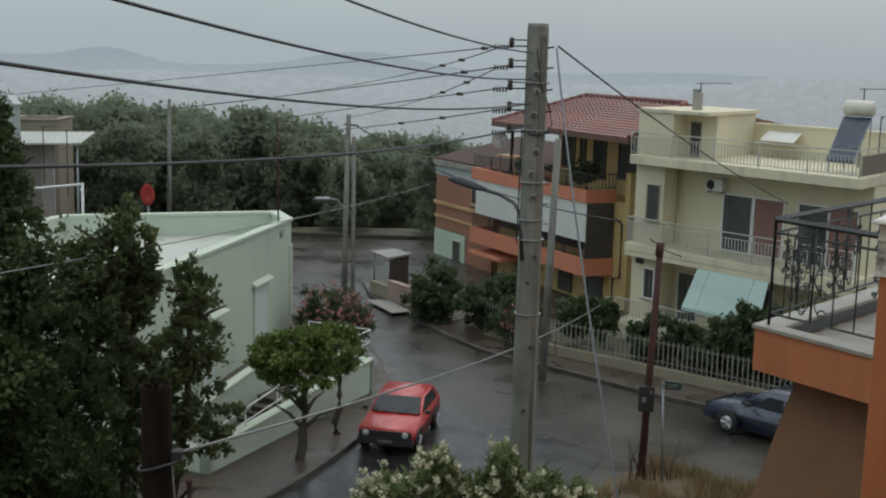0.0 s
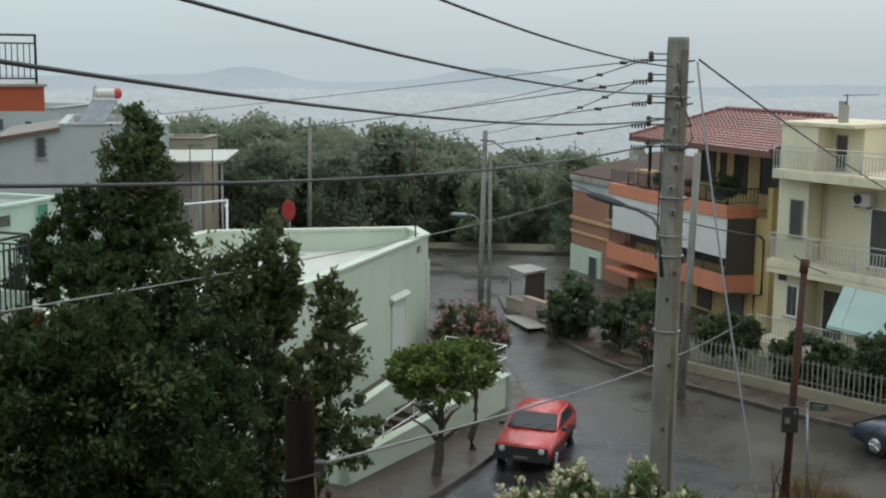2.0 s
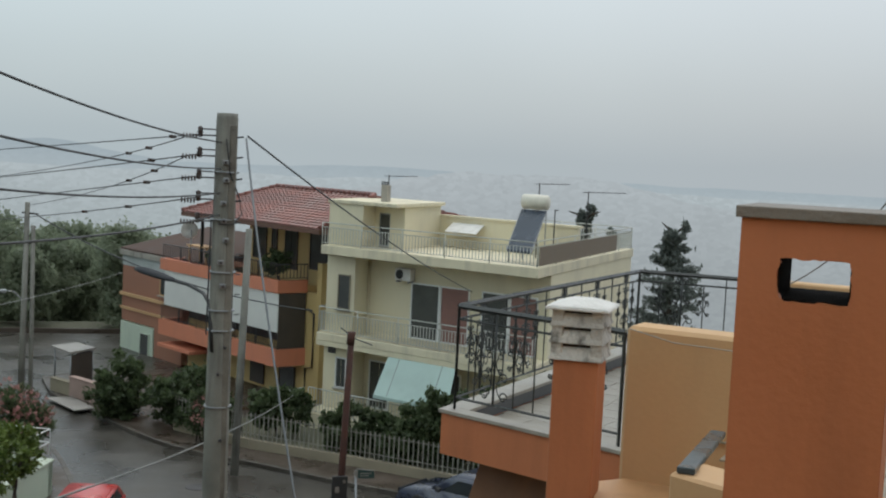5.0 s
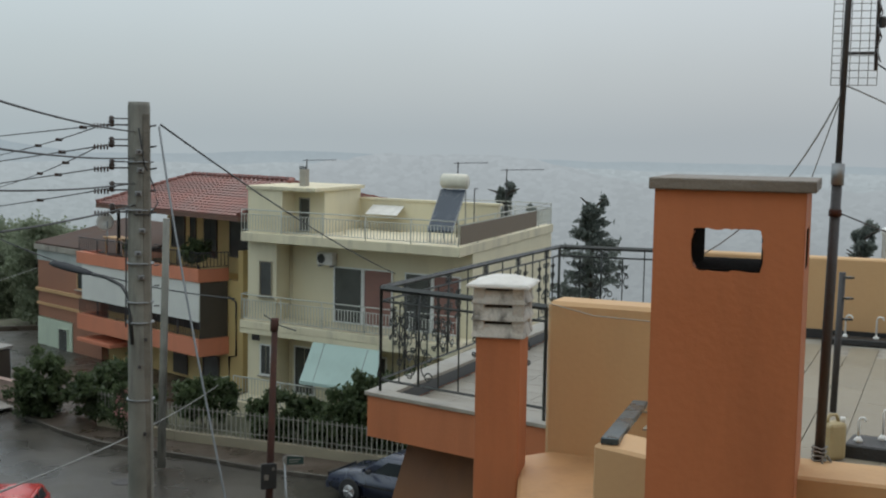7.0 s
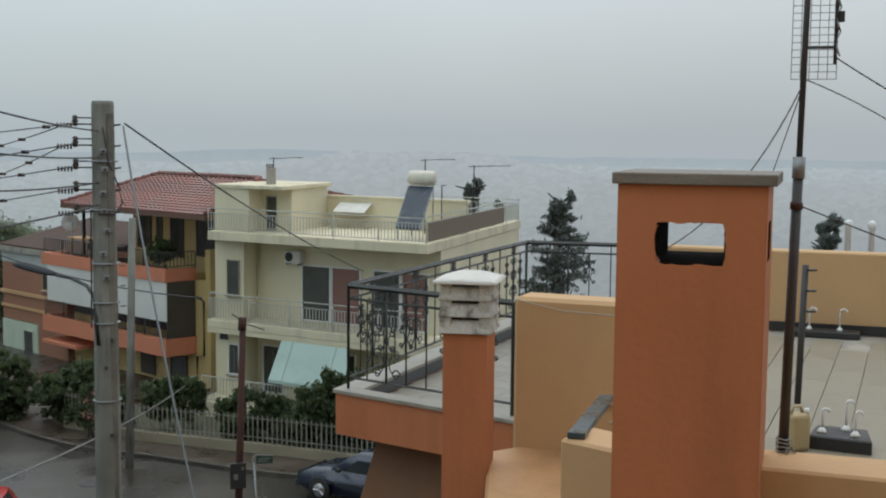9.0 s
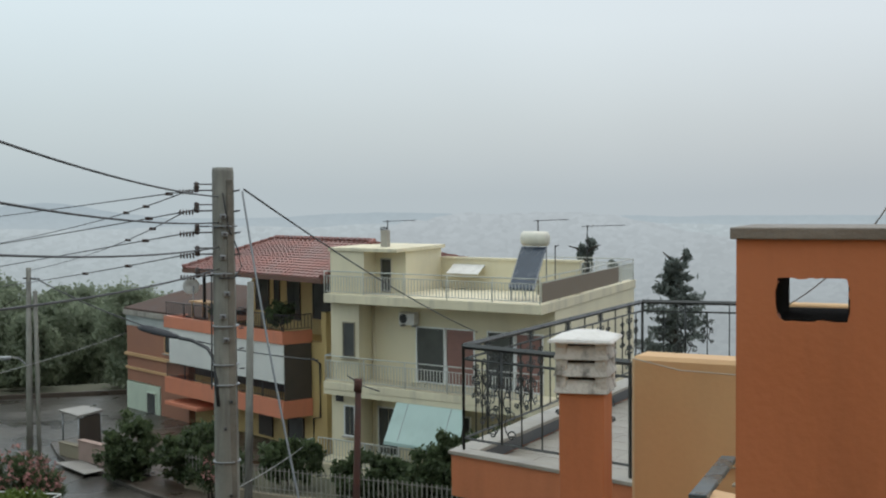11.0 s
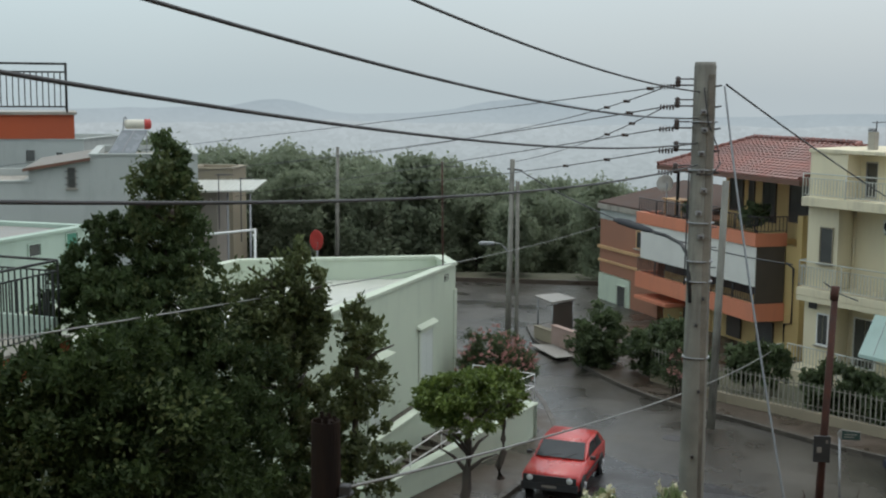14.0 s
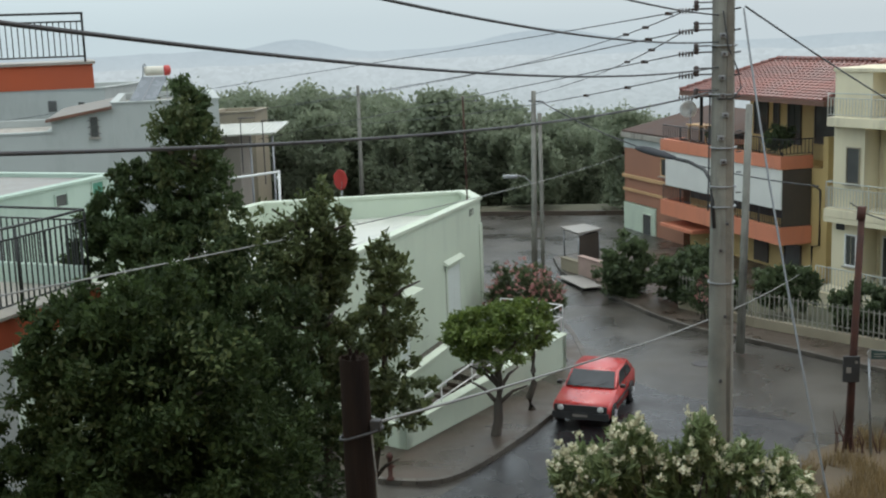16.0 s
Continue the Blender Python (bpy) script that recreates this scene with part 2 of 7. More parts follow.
M_SCREEN = material("brown_balcony_screen", (0.085, 0.07, 0.058), (0.05, 0.042, 0.036), 0.55, 2, 30, 0.05)
M_SOLAR = material("solar_panel_glass", (0.045, 0.06, 0.085), (0.03, 0.04, 0.06), 0.2, 2, 30, 0, spec=0.6)
M_TANK = material("boiler_cream_enamel", (0.68, 0.65, 0.55), (0.55, 0.52, 0.44), 0.4, 3, 50, 0.05)
M_REDPLASTIC = material("red_plastic", (0.50, 0.055, 0.045), (0.38, 0.04, 0.035), 0.45, 3, 50, 0.05)
M_CARRED = material("red_car_paint", (0.52, 0.030, 0.028), (0.40, 0.024, 0.022), 0.35, 1.5, 60, 0, coat=0.6, wear=((0.36, 0.05, 0.045), 0.4, 1.5, (1, 1, 1)))
M_CARBLUE = material("dark_blue_car_paint", (0.022, 0.030, 0.060), (0.014, 0.02, 0.042), 0.3, 1.5, 60, 0, coat=0.7)
M_CARGLASS = glass_material("car_glass", (0.03, 0.036, 0.042))
M_TYRE = material("tyre_rubber", (0.02, 0.02, 0.021), (0.012, 0.012, 0.012), 0.7, 8, 60, 0.1)
M_BLACKPLASTIC = material("black_plastic", (0.028, 0.029, 0.03), (0.018, 0.018, 0.019), 0.5, 6, 60, 0.05)
M_ALLOY = material("silver_wheel", (0.5, 0.5, 0.51), (0.38, 0.38, 0.39), 0.35, 6, 60, 0, metal=0.6)
M_LENS = material("headlight_glass", (0.55, 0.56, 0.55), (0.4, 0.41, 0.4), 0.15, 10, 80, 0, spec=0.6)
M_JERRY = material("cloudy_jerrycan_plastic", (0.46, 0.37, 0.20), (0.36, 0.29, 0.16), 0.4, 5, 50, 0.1)
M_TAR = material("black_bitumen", (0.03, 0.032, 0.034), (0.02, 0.02, 0.022), 0.5, 6, 60, 0.3)
M_GREENSIGN = material("green_sign_paint", (0.018, 0.05, 0.045), None, 0.4, 5, 60, 0)
M_GREENDOOR = material("green_shutter", (0.06, 0.23, 0.16), (0.045, 0.18, 0.12), 0.5, 3, 60, 0)
L_LAUREL = material("laurel_leaf", (0.086, 0.130, 0.050), (0.040, 0.062, 0.026), 0.58, 0.9, 20, 0, island=0.7, spec=0.28, thin=0.42)
L_LAURELFRESH = material("laurel_young_leaf", (0.115, 0.145, 0.058), (0.06, 0.078, 0.032), 0.6, 1.5, 20, 0, island=0.7, spec=0.2, thin=0.4)
L_STREET = material("bright_tree_leaf", (0.165, 0.225, 0.046), (0.068, 0.105, 0.024), 0.5, 1.5, 20, 0, island=0.9, thin=0.4)
L_OLEANDER = material("oleander_leaf", (0.235, 0.295, 0.13), (0.12, 0.16, 0.068), 0.45, 1.5, 20, 0, island=0.9, thin=0.45)
L_FLOWERWHITE = material("white_blossom", (0.70, 0.69, 0.52), (0.52, 0.50, 0.34), 0.7, 5, 40, 0, island=0.6)
L_FLOWERPINK = material("pink_blossom", (0.52, 0.25, 0.225), (0.33, 0.16, 0.145), 0.7, 5, 40, 0, island=0.7)
# base colour paled to put rain haze into the distant pines
L_PINE = material("haze_paled_pine_foliage", (0.265, 0.305, 0.205), (0.19, 0.225, 0.15), 0.6, 0.25, 5, 0, island=0.35, objrand=0.5, spec=0.4, thin=0.6)
L_LAURELMID = material("laurel_open_leaf", (0.160, 0.192, 0.078), (0.066, 0.086, 0.037), 0.5, 1.2, 20, 0, island=0.8, spec=0.35, thin=0.45)
L_BROAD = material("broad_tree_leaf", (0.068, 0.104, 0.034), (0.028, 0.046, 0.018), 0.58, 0.9, 20, 0, island=0.9, spec=0.2, thin=0.4)
M_ROOFSLAB = material("wet_roof_slab", (0.29, 0.255, 0.19), (0.205, 0.18, 0.135), 0.5, 1.5, 40, 0.1, objrand=0.35, wear=((0.17, 0.15, 0.12), 0.5, 1.2, (1, 1, 1)))
M_SOOT = material("chimney_soot", (0.014, 0.013, 0.012), (0.006, 0.006, 0.006), 0.95, 8, 60, 0.6, spec=0.04)
M_POLE = material("stained_pole_concrete", (0.29, 0.285, 0.25), (0.165, 0.160, 0.14), 0.85, 2.0, 45, 0.5, wear=((0.060, 0.054, 0.048), 0.9, 3.4, (1, 1, 0.10)), spec=0.3)
M_POLESTAIN = material("lichen_dark_pole_face", (0.26, 0.235, 0.195), (0.115, 0.105, 0.09), 0.9, 3.0, 30, 0.6, wear=((0.045, 0.042, 0.038), 0.85, 4.0, (1, 1, 0.16)), spec=0.25)
M_LEDGE = material("wet_orange_peach_ledge", (0.52, 0.295, 0.14), (0.42, 0.23, 0.105), 0.5, 0.9, 30, 0.08, wear=((0.22, 0.12, 0.055), 0.6, 1.3, (1, 1, 1)))
M_SHEETROOF = material("dull_shelter_sheet", (0.30, 0.285, 0.26), (0.18, 0.17, 0.155), 0.5, 1.5, 40, 0.2)
M_CAPDARK = material("dark_cover_slab", (0.24, 0.215, 0.185), (0.13, 0.115, 0.10), 0.6, 3, 50, 0.3)
# pale grey base colour paints in the sky mirrored by the wet panel
M_COLLECTOR = material("sky_paled_collector_glass", (0.20, 0.225, 0.245), (0.15, 0.17, 0.19), 0.25, 2, 30, 0, spec=0.6)
M_PLINTH = material("dull_cream_plinth", (0.31, 0.27, 0.19), (0.22, 0.19, 0.14), 0.7, 1, 50, 0.1)
M_EAVES = material("brown_eaves_board", (0.17, 0.085, 0.055), (0.11, 0.055, 0.04), 0.7, 1.5, 50, 0.1)
L_HEDGE = material("hedge_leaf", (0.12, 0.16, 0.075), (0.055, 0.078, 0.036), 0.5, 0.7, 10, 0, island=0.9, thin=0.5)
# greyed base colour stands in for haze over the slope
L_DARKPINE = material("dark_conifer_foliage", (0.19, 0.215, 0.19), (0.12, 0.14, 0.125), 0.7, 0.5, 8, 0, island=0.7, thin=0.5)


# ---- building blocks ----
def box(bm, x0, x1, y0, y1, z0, z1, bevel=0.0):
    vs = [bm.verts.new((x, y, z)) for z in (z0, z1) for y in (y0, y1) for x in (x0, x1)]
    fs = [bm.faces.new([vs[i] for i in f]) for f in ((0, 2, 3, 1), (4, 5, 7, 6), (0, 1, 5, 4), (2, 6, 7, 3), (0, 4, 6, 2), (1, 3, 7, 5))]
    if bevel:
        edges = list({e for f in fs for e in f.edges})
        bmesh.ops.bevel(bm, geom=edges, offset=bevel, segments=2, affect="EDGES", profile=0.5)
    return vs


def prism(bm, poly, z0, z1, bevel=0.0):
    """A flat polygon raised from z0 to z1; z may be given corner by corner."""
    n = len(poly)
    lo = z0 if isinstance(z0, (list, tuple)) else [z0] * n
    hi = z1 if isinstance(z1, (list, tuple)) else [z1] * n
    a = [bm.verts.new((p[0], p[1], z)) for p, z in zip(poly, lo)]
    b = [bm.verts.new((p[0], p[1], z)) for p, z in zip(poly, hi)]
    fs = [bm.faces.new(list(reversed(a))), bm.faces.new(b)]
    fs += [bm.faces.new((a[i], a[(i + 1) % n], b[(i + 1) % n], b[i])) for i in range(n)]
    if bevel:
        bmesh.ops.bevel(bm, geom=list({e for f in fs for e in f.edges}), offset=bevel, segments=1, affect="EDGES")
    return b


def tube(bm, pts, r, n=6, r_end=None):
    """A round bar along points, closed at both ends."""
    pts = [Vector(p) for p in pts]
    rings = []
    for i, p in enumerate(pts):
        d = (pts[min(i + 1, len(pts) - 1)] - pts[max(i - 1, 0)]).normalized()
        side = d.cross(Vector((0, 0, 1)))
        if side.length < 0.05:
            side = d.cross(Vector((1, 0, 0)))
        side.normalize()
        up = side.cross(d)
        rad = r if r_end is None else r + (r_end - r) * i / max(1, len(pts) - 1)
        rings.append([bm.verts.new(p + rad * (math.cos(a) * side + math.sin(a) * up)) for a in (2 * math.pi * k / n for k in range(n))])
    for a, b in zip(rings, rings[1:]):
        for k in range(n):
            f = bm.faces.new((a[k], a[(k + 1) % n], b[(k + 1) % n], b[k]))
            f.smooth = n > 5
    bm.faces.new(rings[0])
    bm.faces.new(list(reversed(rings[-1])))


def lathe(bm, c, profile, n=16, axis="z"):
    """A turned shape: profile of (radius, height) round a vertical or level axis at c."""
    rings = []
    for r, h in profile:
        ring = []
        for k in range(n):
            a = 2 * math.pi * k / n
            u, v = max(r, 0.0005) * math.cos(a), max(r, 0.0005) * math.sin(a)
            off = (u, v, h) if axis == "z" else ((h, u, v) if axis == "x" else (v, h, u))
            ring.append(bm.verts.new((c[0] + off[0], c[1] + off[1], c[2] + off[2])))
        rings.append(ring)
    for a, b in zip(rings, rings[1:]):
        for k in range(n):
            bm.faces.new((a[k], a[(k + 1) % n], b[(k + 1) % n], b[k])).smooth = True
    bm.faces.new(list(reversed(rings[0])))
    bm.faces.new(rings[-1])


def affine(o, ua, va):
    """Plan coordinates of a house: u along its front, v into its depth (angles in degrees), z up."""
    u, v = (math.cos(radians(ua)), math.sin(radians(ua))), (math.cos(radians(va)), math.sin(radians(va)))
    return Matrix(((u[0], v[0], 0, o[0]), (u[1], v[1], 0, o[1]), (0, 0, 1, o[2] if len(o) > 2 else 0), (0, 0, 0, 1)))


def mesh_of(name, bm, mat, m=None):
    if m is not None:
        bm.transform(m)
    bmesh.ops.recalc_face_normals(bm, faces=bm.faces)
    me = bpy.data.meshes.new(name)
    bm.to_mesh(me)
    bm.free()
    me.materials.append(mat)
    return me


def hang(ob, parent):
    ob.parent = parent
    if parent is not None and parent.parent is None:
        ob.matrix_parent_inverse = parent.matrix_basis.inverted()


SINGLY = ("wall", "coping", "eave_board", "edging", "stair_tower", "bracket", "recess", "element", "parapet", "poster_scrap", "writing_bar", "soot")


def islands(bm):
    """The separate shells of a bmesh, each as a bmesh of its own."""
    left, out = set(bm.faces), []
    while left:
        todo, shell = [left.pop()], []
        while todo:
            f = todo.pop()
            shell.append(f)
            for e in f.edges:
                for g in e.link_faces:
                    if g in left:
                        left.remove(g)
                        todo.append(g)
        nb, seen = bmesh.new(), {}
        for f in shell:
            for v in f.verts:
                if v not in seen:
                    seen[v] = nb.verts.new(v.co)
            nb.faces.new([seen[v] for v in f.verts])
        out.append(nb)
    bm.free()
    return out


def part(name, bm, mat, parent, label="", m=None):
    if name in SINGLY:
        shells = islands(bm)
        for s in shells[1:]:
            hang(tagged(new(name, mesh_of(name, s, mat, m)), label), parent)
        bm = shells[0]
    ob = new(name, mesh_of(name, bm, mat, m))
    hang(ob, parent)
    return tagged(ob, label)


def piece(name, me, parent, at):
    ob = new(name, me)
    hang(ob, parent)
    ob.matrix_basis = at
    return ob


def thing(name, at, label, category, group="", kind=""):
    ob = new(name)
    ob.empty_display_size = 0.2
    ob.location = at
    ob.matrix_basis = Matrix.Translation(at)
    return tagged(ob, label, category, group, kind)


def solid(name, bm, mat, label, category, group="", kind="", m=None):
    return tagged(new(name, mesh_of(name, bm, mat, m)), label, category, group, kind)


def bx(*dims, bevel=0.0):
    bm = bmesh.new()
    for d in (dims if isinstance(dims[0], (tuple, list)) else (dims,)):
        box(bm, *d, bevel=bevel)
    return bm


def tb(pts, r, n=6, r_end=None):
    bm = bmesh.new()
    tube(bm, pts, r, n, r_end)
    return bm


def bent(pts, steps=24, reach=1.0):
    """A smooth curve through three points, carried on past the last by reach."""
    a, b, c = (Vector(p) for p in pts)
    s = (b - a).length / ((b - a).length + (c - b).length)
    out = []
    for i in range(steps + 1):
        t = reach * i / steps
        out.append(a * ((t - s) * (t - 1) / s) + b * (t * (t - 1) / (s * (s - 1))) + c * (t * (t - s) / (1 - s)))
    return out


def railing(parent, a, b, h, gap, mat, m, post_gap=1.6, low=0.08, bar=0.011, rails=(1.0,), r=0.022):
    """A straight railing in plan coordinates from a to b: rails, posts and single balusters."""
    a, b = Vector(a), Vector(b)
    n = max(2, round((b - a).length / gap))
    for f in (*rails, low / h):
        part("rail", tb([a + Vector((0, 0, h * f)), b + Vector((0, 0, h * f))], r if f == 1.0 else r * 0.7, 6), mat, parent, m=m)
    k = max(1, round((b - a).length / post_gap))
    for i in range(k + 1):
        p = a.lerp(b, i / k)
        part("post", tb([p, p + Vector((0, 0, h))], r * 0.9, 6), mat, parent, m=m)
    inner = max(f for f in (*rails, 0.5) if f < 1.0 or len(rails) == 1)
    bm = bmesh.new()
    box(bm, -bar, bar, -bar, bar, low, h * (inner if len(rails) > 1 else 1.0))
    me = mesh_of("baluster", bm, mat)
    ang = math.atan2((m.to_3x3() @ (b - a)).y, (m.to_3x3() @ (b - a)).x)
    for i in range(1, n):
        piece("baluster", me, parent, Matrix.Translation(m @ a.lerp(b, i / n)) @ Matrix.Rotation(ang, 4, "Z"))


def window(parent, u0, u1, z0, z1, v, m, frame_mat, fill=None, out=-1, panes=2, name="window", rim=0.05, sill=True, label=""):
    """A framed window or glazed door set in a wall at depth v, facing out (-1: towards smaller v)."""
    w = part(name, bx((u0, u0 + rim, v - 0.03, v + 0.05, z0, z1), (u1 - rim, u1, v - 0.03, v + 0.05, z0, z1), (u0 + rim, u1 - rim, v - 0.03, v + 0.05, z1 - rim, z1), (u0 + rim, u1 - rim, v - 0.03, v + 0.05, z0, z0 + rim)), frame_mat, parent, label, m)
    step = (u1 - u0 - 2 * rim) / panes
    for i in range(panes):
        part("pane", bx(u0 + rim + i * step + 0.012, u0 + rim + (i + 1) * step - 0.012, v, v + 0.02, z0 + rim, z1 - rim), fill or M_GLASS, w, m=m)
    if sill:
        part("sill", bx(u0 - 0.06, u1 + 0.06, v - 0.12, v + 0.03, z0 - 0.05, z0 - 0.002, bevel=0.008), M_MARBLE, w, m=m)
    return w


rng = np.random.default_rng(7)


def leaf_mesh(name, blobs, size, mat, slim=0.45, up=0.3, shell=0.55, droop=0.0, loose=0.62, lie=0.0):
    """Leaves as small folded blades, gathered in clumps. blobs: (x, y, z, rx, ry, rz, leaves, clumps)."""
    verts, faces, base = [], [], 0
    for x, y, z, rx, ry, rz, leaves, clumps in blobs:
        d = rng.normal(size=(clumps, 3))
        d /= np.linalg.norm(d, axis=1)[:, None]
        rad = shell + (1 - shell) * rng.random(clumps) ** 0.6
        centres = d * rad[:, None] * (1 + 0.16 * rng.normal(size=(clumps, 1)))
        which = rng.integers(0, clumps, leaves)
        spread = 0.9 / clumps ** 0.40
        off = rng.normal(size=(leaves, 3)) * spread * loose
        p = (centres[which] + off) * (rx, ry, rz) + (x, y, z)
        axis = rng.normal(size=(leaves, 3)) + d[which] * 0.8
        axis[:, 2] += up - droop
        axis /= np.linalg.norm(axis, axis=1)[:, None]
        if lie:
            # blades lie like scales round their clump, so that the crown reads as soft rounded tufts
            out = off / np.maximum(1e-6, np.linalg.norm(off, axis=1)[:, None]) + 0.9 * d[which] + (0, 0, 0.5)
            out /= np.linalg.norm(out, axis=1)[:, None]
            axis = axis - lie * out * (axis * out).sum(1)[:, None]
            axis /= np.linalg.norm(axis, axis=1)[:, None]
            side = np.cross(axis, out + rng.normal(size=(leaves, 3)) * (1 - lie))
        else:
            side = np.cross(axis, rng.normal(size=(leaves, 3)))
        side /= np.linalg.norm(side, axis=1)[:, None]
        nor = np.cross(axis, side)
        s = size * (0.6 + 0.8 * rng.random((leaves, 1)))
        quad = np.stack([p - axis * s * 0.5, p + side * s * slim * 0.5 + nor * s * 0.08, p + axis * s * 0.5, p - side * s * slim * 0.5 + nor * s * 0.08], 1)
        verts.append(quad.reshape(-1, 3))
        idx = np.arange(leaves * 4).reshape(-1, 4) + base
        faces.append(idx)
        base += leaves * 4
    v, f = np.concatenate(verts), np.concatenate(faces)
    me = bpy.data.meshes.new(name)
    me.vertices.add(len(v))
    me.vertices.foreach_set("co", v.ravel())
    me.loops.add(f.size)
    me.loops.foreach_set("vertex_index", f.ravel())
    me.polygons.add(len(f))
    me.polygons.foreach_set("loop_start", np.arange(0, f.size, 4))
    me.polygons.foreach_set("loop_total", np.full(len(f), 4))
    me.update(calc_edges=True)
    me.materials.append(mat)
    return me


def leaves_part(name, me, parent, label=""):
    ob = new(name, me)
    hang(ob, parent)
    return tagged(ob, label)


def trunk_bm(base, top, r, limbs=5, reach=1.0, seed=0, lean=0.15):
    rnd = random.Random(seed)
    bm = bmesh.new()
    b, t = Vector(base), Vector(top)
    pts = [b.lerp(t, i / 5) + Vector((rnd.uniform(-1, 1), rnd.uniform(-1, 1), 0)) * lean * (0 if i == 0 else 0.5) for i in range(6)]
    tube(bm, [pts[0] + Vector((0, 0, -0.1))] + pts, r, 8, r * 0.45)
    for i in range(limbs):
        s = pts[rnd.randint(2, 5)]
        a = 2 * math.pi * (i + rnd.random() * 0.5) / limbs
        e = s + Vector((math.cos(a) * reach, math.sin(a) * reach, rnd.uniform(0.4, 1.0) * reach))
        mid = s.lerp(e, 0.5) + Vector((0, 0, 0.12 * reach))
        tube(bm, [s, mid, e], r * 0.42, 6, r * 0.12)
    return bm


# ---- ground, road, pavements ----
def ground_height(x, y):
    """Level round the crossing, falling away beyond the far road to the plain below the hill."""
    d = math.hypot(x, y)
    far = max(0.0, d - 68.0)
    z = -0.06 - 0.22 * far - 0.0004 * far * far * (far < 60) - 1.44 * (far >= 60)
    z += 0.8 * noise.noise((x * 0.02, y * 0.02, 0)) * min(1, far / 30)
    return z


def build_ground():
    bm = bmesh.new()
    radii = [0, 20, 40, 60, 68, 74, 82, 92, 105, 125, 160, 220, 320, 480, 700]
    n = 72
    centre = bm.verts.new((0, 0, ground_height(0, 0)))
    rings = []
    for r in radii[1:]:
        rings.append([bm.verts.new((r * math.cos(2 * math.pi * k / n), r * math.sin(2 * math.pi * k / n), ground_height(r * math.cos(2 * math.pi * k / n), r * math.sin(2 * math.pi * k / n)))) for k in range(n)])
    for k in range(n):
        bm.faces.new((centre, rings[0][k], rings[0][(k + 1) % n]))
    for a, b in zip(rings, rings[1:]):
        for k in range(n):
            bm.faces.new((a[k], b[k], b[(k + 1) % n], a[(k + 1) % n])).smooth = True
    solid("ground", bm, M_EARTH, "olive-brown hillside earth falling away below the road", "ground", kind="structure")


build_ground()

bm = bmesh.new()
prism(bm, [(-34, 24), (-8, 23), (-6, 4), (3.6, 4), (3.6, 25), (30, 6), (34, 14), (8.2, 35.5), (0.5, 44), (-1.2, 49), (-2.6, 52), (6, 54), (40, 57), (40, 64), (4, 63.2), (-8, 63.5), (-40, 61), (-40, 52), (-9, 52), (-5.5, 44), (-2.2, 33), (-3.5, 27), (-34, 29)], -0.05, 0.0)
solid("road", bm, M_ASPHALT, "wet grey asphalt road at a crossing", "road", kind="structure")
bm = bmesh.new()
prism(bm, [(-9, 12), (-3.6, 25.05), (-2.6, 27.3), (-1.7, 29.8), (-1.2, 32.2), (0.4, 32.8), (1.2, 31.9), (3.0, 30.8), (4.6, 29.3), (3.5, 26.5), (3.4, 8)], 0.004, 0.008)
solid("asphalt_patch", bm, M_PATCH, "newer black asphalt strip laid over the grey road", "asphalt patch", kind="structure")

PAVE_L = [(-34, 28.0), (-9.0, 25.9), (-6.4, 25.2), (-4.6, 24.75), (-3.7, 25.15), (-2.72, 27.3), (-1.80, 29.8), (-0.95, 33.2), (-1.25, 36.2), (-2.2, 40.6), (-5.2, 45.5), (-8.6, 51.5), (-34, 51.5)]
PAVE_R = [(34, 13.0), (8.1, 33.5), (6.6, 34.7), (4.2, 37.2), (2.1, 38.9), (0.1, 42.4), (-0.85, 45.3), (-2.3, 47.2), (-2.9, 51), (-1.5, 52.4), (34, 55)]


def rounded(poly, first, last, times=2):
    """Cuts the corners of a stretch of an outline, so that the kerb runs in a curve."""
    run = poly[first:last]
    for _ in range(times):
        out = [run[0]]
        for p, q in zip(run, run[1:]):
            out += [(0.75 * p[0] + 0.25 * q[0], 0.75 * p[1] + 0.25 * q[1]), (0.25 * p[0] + 0.75 * q[0], 0.25 * p[1] + 0.75 * q[1])]
        run = out + [run[-1]]
    return poly[:first] + run + poly[last:]


PAVE_L, PAVE_R = rounded(PAVE_L, 1, 11), rounded(PAVE_R, 1, 9)


def pavement(name, poly, label, skip):
    bm = bmesh.new()
    prism(bm, poly, -0.04, 0.12)
    ob = solid(name, bm, M_PAVE, label, "pavement", kind="structure")
    # kerb stones, one by one, along the road side
    me = mesh_of("kerb_stone", bx(-0.475, 0.475, -0.075, 0.075, -0.03, 0.135, bevel=0.012), M_KERB)
    for a, b in list(zip(poly, poly[1:]))[skip[0]:skip[1]]:
        a, b = Vector((*a, 0)), Vector((*b, 0))
        n = max(1, round((b - a).length / 0.96))
        ang = math.atan2((b - a).y, (b - a).x)
        for i in range(n):
            p = a.lerp(b, (i + 0.5) / n)
            piece("kerb_stone", me, ob, Matrix.Translation(p) @ Matrix.Rotation(ang, 4, "Z") @ Matrix.Diagonal(((b - a).length / n / 0.96, 1, 1, 1)))
    return ob


pavement("pavement_house", PAVE_L, "wet brown concrete pavement with stone kerb", (0, len(PAVE_L) - 2))
pavement("pavement_garden", PAVE_R, "wet brownish pavement along the garden fence", (0, len(PAVE_R) - 2))
bm = bmesh.new()
prism(bm, [(-2.55, 46.9), (-1.45, 44.6), (-0.75, 45.0), (-1.65, 47.1)], 0.12, 0.15)
solid("driveway_slab", bm, M_SHEETROOF, "pale concrete driveway slab beside the shelter", "driveway", kind="structure")
me_far = bx((-42, 42, 63.6, 63.9, -0.3, 0.20))
